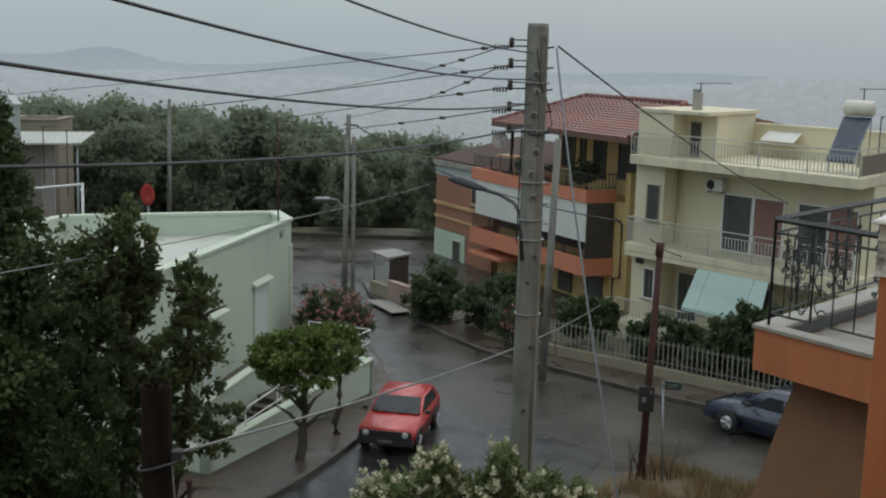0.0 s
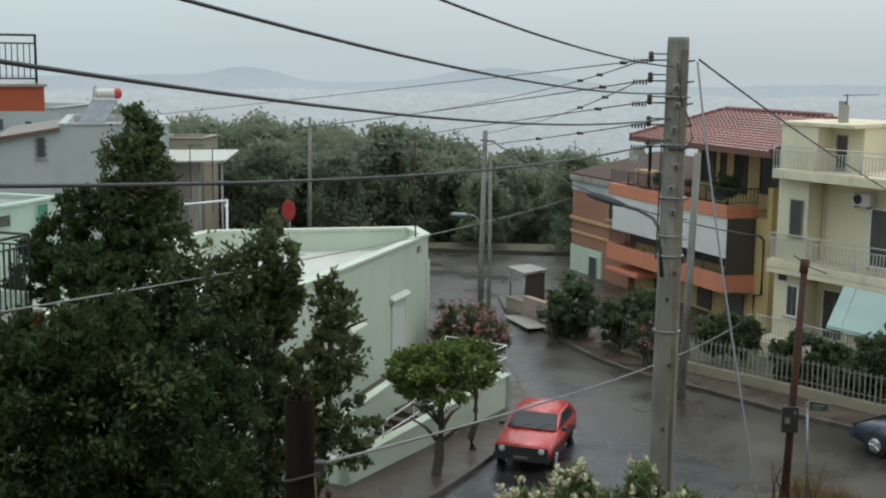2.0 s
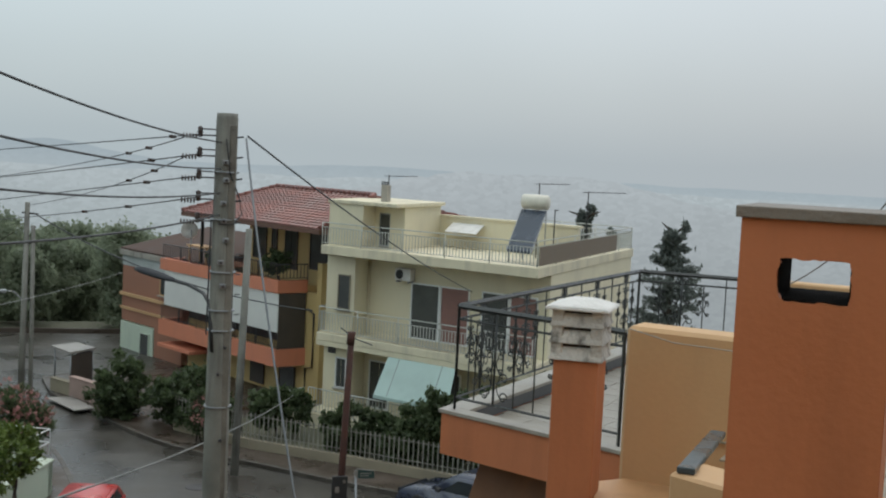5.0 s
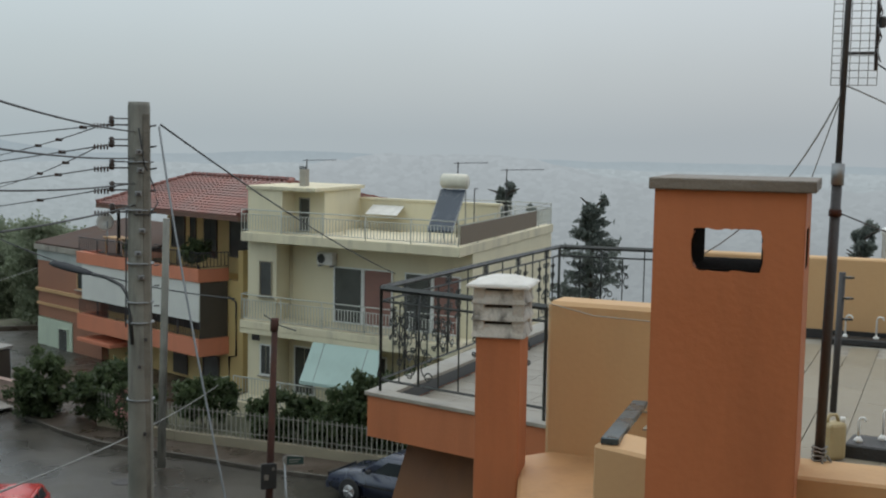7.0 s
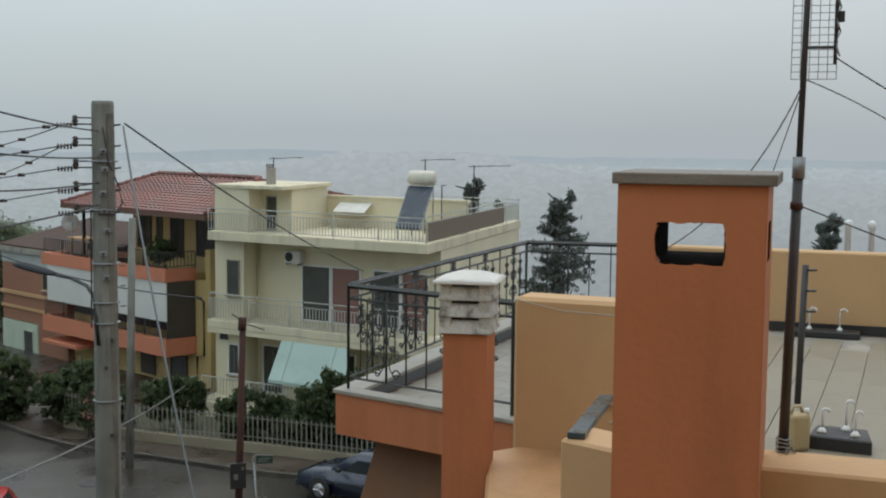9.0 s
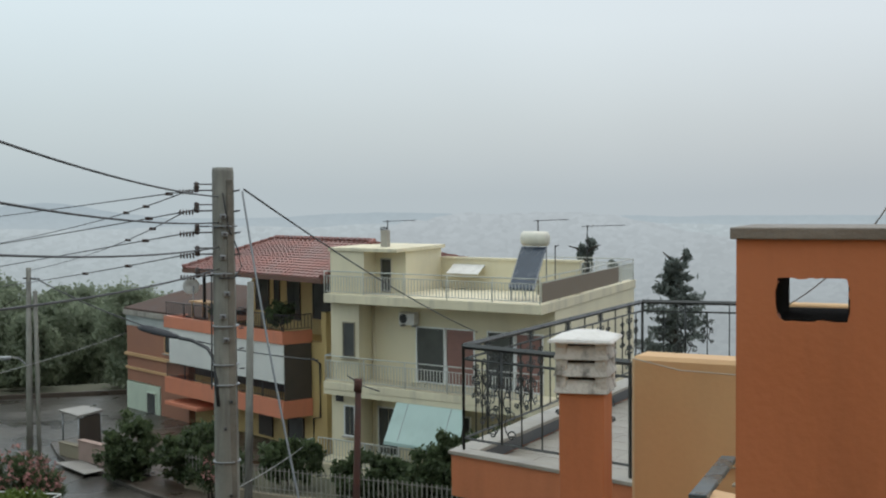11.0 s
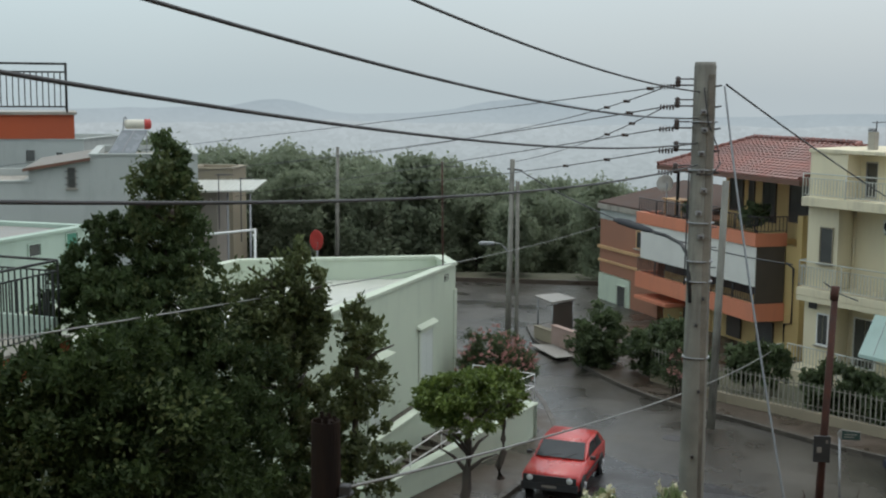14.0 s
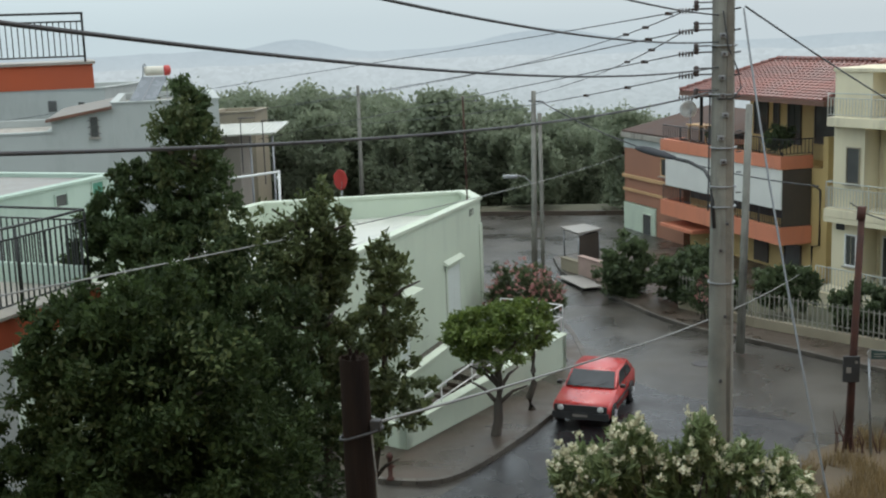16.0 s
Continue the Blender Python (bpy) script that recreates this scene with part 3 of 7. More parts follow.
solid("far_kerb_wall", me_far, M_PAVE, "low grey concrete wall along the far road", "low wall", kind="structure")

mh = thing("manhole_cover", (2.35, 34.87, 0.0), "round dark iron manhole cover in the road", "manhole cover")
bm = bmesh.new()
lathe(bm, (2.35, 34.87, 0.001), [(0.34, 0.0), (0.34, 0.012), (0.30, 0.014)], 24)
part("cover", bm, M_DARKSTEEL, mh)

# bank of dry grass round the posts
bm = bmesh.new()
BANK = [(3.6, 8), (3.6, 22), (3.75, 25.2), (4.3, 27.3), (5.4, 28.2), (6.4, 27.9), (8.6, 26.0), (14, 21.5), (20, 16), (20, 8)]
prism(bm, BANK, -0.04, 0.10)
prism(bm, [(4.0, 20), (4.2, 25), (4.7, 27.0), (5.5, 27.6), (6.4, 27.2), (9, 24.2), (12, 20)], 0.10, 0.28)
bank = solid("grass_bank", bm, M_DRYSOIL, "sandy bank with dry yellow grass at the corner", "bank", kind="structure")


def straw(n):
    verts, faces = [], []
    rnd = random.Random(5)
    for i in range(n):
        x, y = rnd.uniform(3.7, 9.5), rnd.uniform(20.5, 28.0)
        if x > 5.6 + (28 - y) * 1.2 or y > 25.5 + (x - 3.7) * 1.3:
            continue
        dens = noise.noise((x * 0.8, y * 0.8, 3))
        if dens < -0.12:
            continue
        h, a = rnd.uniform(0.12, 0.42) * (1 + 0.5 * dens), rnd.uniform(0, 6.3)
        w, lx, ly = 0.012, rnd.gauss(0, 0.4) * h, rnd.gauss(0, 0.4) * h
        k = len(verts)
        z = 0.1
        verts += [(x - w * math.cos(a), y - w * math.sin(a), z), (x + w * math.cos(a), y + w * math.sin(a), z), (x + lx, y + ly, z + 0.18 + h)]
        faces.append((k, k + 1, k + 2))
    me = bpy.data.meshes.new("dry_grass")
    me.from_pydata(verts, [], faces)
    me.materials.append(M_STRAW)
    tagged(new("dry_grass", me), "straw-yellow dry grass on the bank", "grass", kind="stuff")


straw(26000)


# unseen wall added behind the camera to block skylight on near surfaces; assumed balcony floor below
wall_b = solid("wall_south", bx(-13.0, 9.0, -1.35, -1.1, 0.0, 13.4), M_PEACH, "unseen plain peach wall added to dim near surfaces", "wall", kind="structure")
solid("balcony_slab", bx(-4.0, 2.0, -1.1, 0.55, 8.15, 8.35), M_TERRACE, "tiled balcony slab of the house", "balcony", kind="structure")


# ---- distance with painted haze: glowing sheets of hills and town, far behind everything ----
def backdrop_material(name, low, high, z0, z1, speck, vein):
    """A far slope that glows: haze painted as two pale tones by height, with faint blocks of a distant town."""
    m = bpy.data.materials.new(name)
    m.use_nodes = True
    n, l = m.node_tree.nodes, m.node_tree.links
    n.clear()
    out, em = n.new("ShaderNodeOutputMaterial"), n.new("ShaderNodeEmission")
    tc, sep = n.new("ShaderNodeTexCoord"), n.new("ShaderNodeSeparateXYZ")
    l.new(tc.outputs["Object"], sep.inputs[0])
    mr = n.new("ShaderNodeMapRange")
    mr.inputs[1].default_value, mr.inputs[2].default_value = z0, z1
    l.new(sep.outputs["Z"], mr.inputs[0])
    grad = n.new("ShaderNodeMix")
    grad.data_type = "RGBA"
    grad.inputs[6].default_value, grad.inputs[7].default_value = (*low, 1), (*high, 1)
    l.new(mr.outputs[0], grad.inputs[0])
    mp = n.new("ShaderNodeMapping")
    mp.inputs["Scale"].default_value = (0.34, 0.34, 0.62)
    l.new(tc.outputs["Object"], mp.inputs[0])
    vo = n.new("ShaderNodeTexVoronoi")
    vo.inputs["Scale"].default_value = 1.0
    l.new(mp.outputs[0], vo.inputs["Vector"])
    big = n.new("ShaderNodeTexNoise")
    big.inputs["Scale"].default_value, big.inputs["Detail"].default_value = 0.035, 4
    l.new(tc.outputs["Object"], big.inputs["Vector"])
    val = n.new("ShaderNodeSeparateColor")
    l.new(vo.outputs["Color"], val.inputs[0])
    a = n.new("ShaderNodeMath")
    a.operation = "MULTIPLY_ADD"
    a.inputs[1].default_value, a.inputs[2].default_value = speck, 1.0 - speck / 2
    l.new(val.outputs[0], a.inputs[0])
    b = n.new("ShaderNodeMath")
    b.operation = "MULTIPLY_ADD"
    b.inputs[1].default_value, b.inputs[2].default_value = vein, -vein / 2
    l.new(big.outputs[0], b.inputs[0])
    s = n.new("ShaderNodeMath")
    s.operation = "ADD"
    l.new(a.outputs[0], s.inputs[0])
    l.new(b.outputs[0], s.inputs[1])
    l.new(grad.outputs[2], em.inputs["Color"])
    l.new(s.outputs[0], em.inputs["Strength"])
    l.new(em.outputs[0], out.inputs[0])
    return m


def backdrop(name, r, z_low, ridge, mat, label, a0=-60, a1=75):
    bm = bmesh.new()
    steps = 160
    cols = []
    for i in range(steps + 1):
        a = a0 + (a1 - a0) * i / steps
        x, y = r * math.sin(radians(a)), r * math.cos(radians(a))
        cols.append((bm.verts.new((x, y, z_low)), bm.verts.new((x, y, 10 + r * math.tan(radians(ridge(a)))))))
    for p, q in zip(cols, cols[1:]):
        bm.faces.new((p[0], q[0], q[1], p[1]))
    return solid(name, bm, mat, label, "backdrop", kind="structure")


def ridge_far(a):
    bump = 0.62 * math.exp(-((a + 15.2) / 1.9) ** 2) + 0.30 * math.exp(-((a + 20) / 5.0) ** 2) + 0.80 * math.exp(-((a + 3.6) / 3.6) ** 2) + 0.22 * math.exp(-((a - 13) / 5.0) ** 2) + 0.35 * math.exp(-((a + 30) / 5.0) ** 2)
    return -0.93 + bump + 0.07 * noise.noise((a * 0.6, 0.3, 0)) + 0.03 * noise.noise((a * 2.4, 1.3, 0))


def ridge_mid(a):
    return -1.30 + 0.16 * noise.noise((a * 0.35, 4.3, 0)) + 0.06 * noise.noise((a * 1.7, 7.3, 0))


def ridge_right(a):
    return -2.0 + 1.25 * math.exp(-((a - 19) / 7.0) ** 4) + 0.16 * noise.noise((a * 1.1, 9.3, 0)) + 0.09 * noise.noise((a * 3.4, 2.3, 0))


# low and high tones put the rain haze into the emission colour
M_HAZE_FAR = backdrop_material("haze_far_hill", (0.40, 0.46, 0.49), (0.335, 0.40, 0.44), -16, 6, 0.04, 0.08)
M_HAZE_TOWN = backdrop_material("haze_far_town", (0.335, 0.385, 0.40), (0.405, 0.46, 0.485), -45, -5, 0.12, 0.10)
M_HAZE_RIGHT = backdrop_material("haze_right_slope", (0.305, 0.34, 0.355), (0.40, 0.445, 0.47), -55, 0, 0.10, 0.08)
backdrop("backdrop_hill", 660, -120, ridge_far, M_HAZE_FAR, "glowing backdrop of pale blue-grey hills with painted rain haze")
backdrop("backdrop_town", 640, -120, ridge_mid, M_HAZE_TOWN, "glowing backdrop of a whitish town on the plain with painted haze")
backdrop("backdrop_slope", 600, -120, ridge_right, M_HAZE_RIGHT, "glowing backdrop of a grey wooded slope with town blocks and painted haze", 6, 75)


# ---- the mint-green house on the corner ----
def green_house():
    m = affine((-4.66, 39.11), -102, -161.4)
    h = thing("house", (-7, 34, 0), "pale mint-green one-storey house with flat white roof", "house")
    L, D, Z = 13.2, 8.3, 4.38
    part("wall", bx((0, L, 0, 0.25, 0.05, Z), (-2.16, -1.91, 1.17, D, 0.05, Z), (L - 0.25, L, 0.25, D, 0.05, Z), (-1.91, L - 0.25, D - 0.25, D, 0.05, Z)), M_MINT, h, m=m)
    bm = bmesh.new()
    prism(bm, [(0, 0), (0, 0.28), (-1.91, 1.32), (-1.91, 1.17), (-2.16, 1.17)], 0.05, Z)
    part("wall", bm, M_MINT, h, m=m)
    bm = bmesh.new()
    prism(bm, [(0.0, 0.285), (0.25, 0.25), (L - 0.25, 0.25), (L - 0.25, D - 0.25), (-1.91, D - 0.25), (-1.91, 1.325)], 3.5, 3.72)
    part("roof", bm, M_ROOFWHITE, h, "white-coated flat roof", m)
    # sloped inner screed rising to the parapet on the street side
    bm = bmesh.new()
    prism(bm, [(0.3, 0.3), (L - 0.3, 0.3), (L - 0.3, 2.6), (0.3, 2.6)], 3.72, [4.2, 4.2, 3.74, 3.74])
    part("roof_slope", bm, M_ROOFWHITE, h, m=m)
    for d in ((0.0, L + 0.05, -0.06, 0.30, Z, Z + 0.10), (-2.21, -1.86, 1.25, D, Z, Z + 0.10), (L - 0.3, L + 0.05, 0.30, D, Z, Z + 0.10), (-1.86, L - 0.3, D - 0.3, D + 0.05, Z, Z + 0.10)):
        part("coping", bx(*d, bevel=0.012), M_MINTDARK, h, m=m)
    bm = bmesh.new()
    prism(bm, [(0.0, -0.06), (0.0, 0.30), (-1.86, 1.36), (-1.86, 1.25), (-2.21, 1.25), (-2.21, 1.13)], Z, Z + 0.098)
    part("coping", bm, M_MINTDARK, h, m=m)
    part("corner_pilaster", bx(-0.04, 0.22, -0.05, -0.003, 0.05, 3.6, bevel=0.01), M_MINTDARK, h, m=m)
    # windows with closed white shutters and small sloping hoods
    for u0, u1, z0, z1, hood, out in ((2.25, 3.5, 0.95, 2.75, 2.86, 0.16), (6.6, 7.5, 0.35, 2.62, 2.72, 0.42)):
        # dark sheet on the solid wall paints the shade behind the shutters
        part("recess", bx(u0, u1, -0.012, 0.0, z0, z1), M_DARK, h, m=m)
        w = part("window", bx((u0, u0 + 0.07, -0.05, -0.013, z0, z1), (u1 - 0.07, u1, -0.05, -0.013, z0, z1), (u0 + 0.07, u1 - 0.07, -0.05, -0.013, z1 - 0.07, z1)), M_MINTDARK, h, m=m)
        mid = (u0 + u1) / 2
        for a, b in ((u0 + 0.07, mid - 0.006), (mid + 0.006, u1 - 0.07)):
            part("shutter", bx(a, b, -0.04, -0.014, z0 + 0.02, z1 - 0.07), M_SHUTTER, w, "closed pale shutter", m)
        part("sill", bx(u0 - 0.1, u1 + 0.1, -0.16, -0.003, z0 - 0.07, z0 - 0.003, bevel=0.01), M_MINTDARK, w, m=m)
        bm = bmesh.new()
        prism(bm, [(u0 - 0.15, -out), (u1 + 0.15, -out), (u1 + 0.15, -0.003), (u0 - 0.15, -0.003)], [hood - 0.06, hood - 0.06, hood, hood], [hood, hood, hood + 0.12, hood + 0.12])
        part("hood", bm, M_MINTDARK, w, "sloping plaster hood", m)
    vent = part("vent", bx(0.75, 1.12, -0.02, 0.0, 3.98, 4.2), M_DARK, h, "dark vent grille", m)
    for k in range(3):
        part("slat", bx(0.76, 1.11, -0.04, -0.021, 4.0 + 0.07 * k, 4.03 + 0.07 * k), M_MINTDARK, vent, m=m)
    # raised plinth at the foot of the street wall
    part("plinth", bx(-0.05, L, -0.14, -0.003, 0.05, 0.28, bevel=0.01), M_MINTDARK, h, m=m)
    return m


GREEN = green_house()
P = GREEN @ Vector((0.92, 0.12, 4.5))
mast = thing("antenna_mast", P, "thin rusty antenna mast on the green house", "antenna")
part("pole", tb([P, P + Vector((-0.05, 0, 3.35))], 0.028, 6), M_RUST, mast)
part("aerial", tb([P + Vector((-0.05, 0, 3.2)), P + Vector((0.55, -0.3, 3.22))], 0.012, 5), M_DARKSTEEL, mast)
for k in range(4):
    c = P + Vector((0.08 + 0.13 * k, -0.08 - 0.065 * k, 3.21))
    part("element", tb([c - Vector((0.06, 0.13, 0)), c + Vector((0.06, 0.13, 0))], 0.006, 4), M_DARKSTEEL, mast)

# street wall of the house with the stair behind it
WA, WB = Vector((-5.11, 26.78, 0.1)), Vector((-1.64, 34.09, 0.1))
wd = (WB - WA).normalized()
wn2 = Vector((-wd.y, wd.x, 0))
garden_wall = thing("garden_wall", WA, "mint-green sloping street wall with coping", "wall")


def wall_run(parent, a, b, za, zb, thick=0.22, cap=0.07, mat=None):
    a, b = Vector(a), Vector(b)
    d = (b - a).normalized()
    n = Vector((-d.y, d.x, 0)) * thick
    bm = bmesh.new()
    prism(bm, [a.xy, b.xy, (b + n).xy, (a + n).xy], 0.08, [za, zb, zb, za])
    part("wall", bm, mat or M_MINT, parent)
    bm = bmesh.new()
    o = n.normalized() * 0.04
    prism(bm, [(a - o).xy, (b - o).xy, (b + n + o).xy, (a + n + o).xy], [za, zb, zb, za], [za + cap, zb + cap, zb + cap, za + cap], bevel=0.012)
    part("coping", bm, mat or M_MINTDARK, parent)


W1 = WA.lerp(WB, 0.52)
wall_run(garden_wall, WA, W1, 0.66, 0.84)
wall_run(garden_wall, W1, WB, 0.88, 1.05)
wall_run(garden_wall, WB, WB + wn2 * 2.2, 1.05, 1.05)
wall_run(garden_wall, WA + wn2 * 1.6, WA, 0.66, 0.66)
terrace = bmesh.new()
prism(terrace, [(W1 + wn2 * 0.25).xy, (WB + wn2 * 0.25 - wd * 0.05).xy, (-4.75, 38.6), (-6.05, 33.0)], 0.1, 0.62)
solid("terrace_floor", terrace, M_PAVE, "concrete terrace beside the green house", "terrace", kind="structure")
steps = thing("stair", W1 + wn2, "concrete stair between street wall and green house", "stair")
for k in range(5):
    c = W1 - wd * (0.32 * (k + 1) - 0.02)
    bm = bmesh.new()
    prism(bm, [(c + wn2 * 0.24).xy, (c + wd * 0.32 + wn2 * 0.24).xy, (c + wd * 0.32 + wn2 * 1.45).xy, (c + wn2 * 1.45).xy], 0.1, 0.55 - 0.085 * k, bevel=0.01)
    part("step", bm, M_PAVE, steps)
inner = thing("stair_wall", W1 + wn2 * 1.5, "inner mint-green stair wall with white coping", "wall")
wall_run(inner, WA + wn2 * 1.7 + wd * 1.2, WB + wn2 * 1.75 - wd * 2.2, 0.75, 1.55, 0.2, 0.09)
hand = thing("stair_handrail", WA + wn2 * 0.1, "white-painted steel stair handrail", "railing")
p, q = WA + wn2 * 0.12 + wd * 0.3, W1 + wn2 * 0.12 + wd * 0.4
part("rail", tb([p + Vector((0, 0, 0.95)), q + Vector((0, 0, 1.55)), q + wd * 0.5 + Vector((0, 0, 1.55))], 0.025, 6), M_WHITE, hand)
part("rail", tb([p + Vector((0, 0, 0.65)), q + Vector((0, 0, 1.15))], 0.018, 6), M_WHITE, hand)
for f in (0, 0.33, 0.66, 1.0):
    c = p.lerp(q, f)
    part("post", tb([c + Vector((0, 0, 0.42 + 0.4 * f)), c + Vector((0, 0, 0.95 + 0.6 * f))], 0.018, 6), M_WHITE, hand)
gate = thing("garden_gate", WA + wn2 * 0.8, "white-painted metal railing at the gate pier", "railing")
I = Matrix.Identity(4)
railing(gate, WA + wn2 * 0.15 + Vector((0, 0, 0.62)), WA + wn2 * 1.55 + Vector((0, 0, 0.62)), 0.55, 0.14, M_WHITE, I, r=0.016)
part("pier", bx(-5.36, -5.14, 26.86, 27.08, 0.5, 1.25, bevel=0.015), M_MINTDARK, gate, "mint pier")
ter_rail = thing("terrace_railing", WB, "white tubular railing on the terrace wall", "railing")
for a, b in ((WB + wn2 * 0.1, WB + wn2 * 2.2), (WB + wn2 * 0.1, W1 + wn2 * 0.1 + wd * 1.3)):
    z = Vector((0, 0, 1.12))
    n = max(2, round((b - a).length / 0.9))
    for f in (0.75, 0.38):
        part("rail", tb([a + Vector((0, 0, 1.1 + f)), b + Vector((0, 0, 1.1 + f))], 0.018, 6), M_WHITE, ter_rail)
    for i in range(n + 1):
        c = a.lerp(b, i / n)
        part("post", tb([c + Vector((0, 0, 1.0)), c + Vector((0, 0, 1.85))], 0.018, 6), M_WHITE, ter_rail)


# ---- the cream house with roof terrace ----
def cream_house():
    m = affine((6.95, 42.2), -50.5, 52)
    h = thing("house", (11, 42, 0), "cream three-level house with balconies and roof terrace", "house")
    L, D = 8.93, 12.0
    part("wall", bx((0.0, 1.3, 0.45, 0.75, 0.0, 3.2), (1.3, L - 0.3, 1.5, 1.8, 0.0, 3.2), (0, 0.3, 0.75, D, 0, 3.2), (L - 0.3, L, 1.5, D, 0, 3.2), (0.3, L - 0.3, D - 0.3, D, 0, 3.2), (1.05, 1.3, 0.75, 1.5, 0, 3.2)), M_CREAM, h, m=m)
    part("wall", bx((0.0, 1.3, 0.45, 0.75, 3.48, 6.3), (1.3, L - 0.3, 1.5, 1.8, 3.48, 6.3), (0, 0.3, 0.75, D, 3.48, 6.3), (L - 0.3, L, 1.5, D, 3.48, 6.3), (0.3, L - 0.3, D - 0.3, D, 3.48, 6.3), (1.05, 1.3, 0.75, 1.5, 3.48, 6.3)), M_CREAM, h, m=m)
    part("balcony", bx(-0.1, L + 0.05, -0.02, D, 3.2, 3.48, bevel=0.02), M_CREAMLIGHT, h, "stained cream balcony slab", m)
    part("roof_slab", bx(-0.05, L + 0.05, -0.02, D + 0.1, 6.3, 6.62, bevel=0.02), M_CREAMLIGHT, h, "stained cream roof slab", m)
    # stair tower at the left end, carried up past the roof
    part("stair_tower", bx((0.0, 1.55, 0.45, 0.65, 6.62, 8.12), (0.0, 0.2, 0.65, 4.6, 6.62, 8.12), (1.35, 1.55, 0.65, 1.4, 6.62, 8.12), (1.55, 1.75, 1.4, 1.6, 6.62, 8.12), (2.25, 2.9, 1.4, 1.6, 6.62, 8.12), (1.75, 2.25, 1.4, 1.6, 7.85, 8.12), (2.7, 2.9, 1.6, 4.6, 6.62, 8.12), (0.2, 2.7, 4.4, 4.6, 6.62, 8.12)), M_CREAM, h, m=m)
    part("tower_roof", bx(-0.06, 3.05, 0.38, 4.7, 8.12, 8.25, bevel=0.015), M_CREAMLIGHT, h, m=m)
    window(h, 1.75, 2.25, 6.66, 7.85, 1.46, m, M_STEEL, panes=1, name="door", sill=False)
    part("parapet", bx((2.9, L - 0.1, 4.6, 4.85, 6.62, 7.70),), M_CREAM, h, m=m)
    part("coping", bx(2.9, L, 4.55, 4.9, 7.70, 7.78), M_CREAMLIGHT, h, m=m)
    bm = bmesh.new()
    prism(bm, [(3.5, 3.8), (4.9, 3.8), (4.9, 4.55), (3.5, 4.55)], [7.2, 7.2, 7.5, 7.5], [7.23, 7.23, 7.53, 7.53])
    part("canopy", bm, M_CAPSTONE, h, "small pale canopy", m)
    # first floor: window, wide sliding door with rosy shutter, second door
    window(h, 0.55, 1.12, 4.35, 5.6, 0.43, m, M_PLINTH, panes=1, rim=0.035)
    window(h, 3.3, 4.55, 3.52, 5.5, 1.46, m, M_WHITE, panes=1, name="balcony_door", sill=False)
    window(h, 4.57, 5.8, 3.52, 5.5, 1.46, m, M_WHITE, M_BROWNSHUTTER, panes=1, name="balcony_door", sill=False, label="closed rosy-brown shutter door")
    window(h, 6.3, 7.4, 3.52, 5.5, 1.46, m, M_WHITE, panes=1, name="balcony_door", sill=False)
    window(h, 7.42, 8.5, 3.52, 5.5, 1.46, m, M_WHITE, M_BROWNSHUTTER, panes=1, name="balcony_door", sill=False, label="closed rosy-brown shutter door")
    # ground floor
    window(h, 0.58, 1.1, 1.5, 2.62, 0.43, m, M_WHITE, panes=2)
    part("vent", bx(0.2, 0.55, 0.42, 0.447, 2.72, 2.98), M_DARKSTEEL, h, "grey vent grille", m)
    window(h, 1.55, 2.5, 0.75, 2.5, 1.46, m, M_WHITE, panes=2, name="door", sill=False)
    window(h, 3.6, 5.6, 0.75, 2.5, 1.46, m, M_WHITE, panes=2, name="door", sill=False)
    part("porch", bx(-0.1, L, -0.8, 1.5, 0.0, 0.72), M_CREAMLIGHT, h, m=m)
    part("lintel", bx(-0.1, L, 0.0, 0.2, 3.02, 3.199), M_CREAM, h, m=m)
    railing(h, (-0.05, 0.05, 6.62), (8.9, 0.05, 6.62), 0.80, 0.13, M_RAILCREAM, m, 1.9, rails=(1.0, 0.8))
    railing(h, (8.9, 0.05, 6.62), (8.9, D, 6.62), 0.85, 0.13, M_RAILCREAM, m, 1.9, rails=(1.0, 0.8))
    railing(h, (4.0, D - 0.1, 6.62), (8.9, D - 0.1, 6.62), 0.85, 0.13, M_RAILCREAM, m, 1.9, rails=(1.0, 0.8))
    part("screen", bx(8.935, 8.95, 0.15, 9.5, 6.68, 7.28), material("brown_rail_cloth", (0.22, 0.175, 0.13), None, 0.8, 3, 60, 0.1), h, "brown cloth screen behind the railing", m)
    railing(h, (-0.05, 0.05, 3.48), (8.9, 0.05, 3.48), 0.92, 0.13, M_RAILCREAM, m, 1.9, rails=(1.0, 0.8))
    railing(h, (-0.05, 0.05, 3.48), (-0.05, 1.2, 3.48), 0.92, 0.13, M_RAILCREAM, m, 1.2, rails=(1.0, 0.8))
    railing(h, (0.1, -0.75, 0.72), (8.6, -0.75, 0.72), 0.9, 0.14, M_RAILCREAM, m, 1.9)
    railing(h, (-0.1, -0.75, 0.72), (-1.9, -0.95, 0.2), 0.85, 0.14, M_RAILCREAM, m, 0.9)
    bm = bmesh.new()
    prism(bm, [(-1.9, -1.1), (-0.1, -0.9), (-0.1, -0.7), (-1.9, -0.9)], 0.0, [0.25, 0.74, 0.74, 0.25])
    part("stair_cheek", bm, M_CREAMLIGHT, h, "sloping cream stair wall", m)
    for k in range(4):
        part("step", bx(-0.4 - 0.32 * k, -0.11 - 0.32 * k, -0.69, 0.4, 0.0, 0.58 - 0.15 * k), M_PLINTH, h, m=m)
    part("downpipe", tb([(1.42, 1.44, 0.1), (1.42, 1.44, 6.3)], 0.035, 8), M_CREAMLIGHT, h, m=m)
    return m


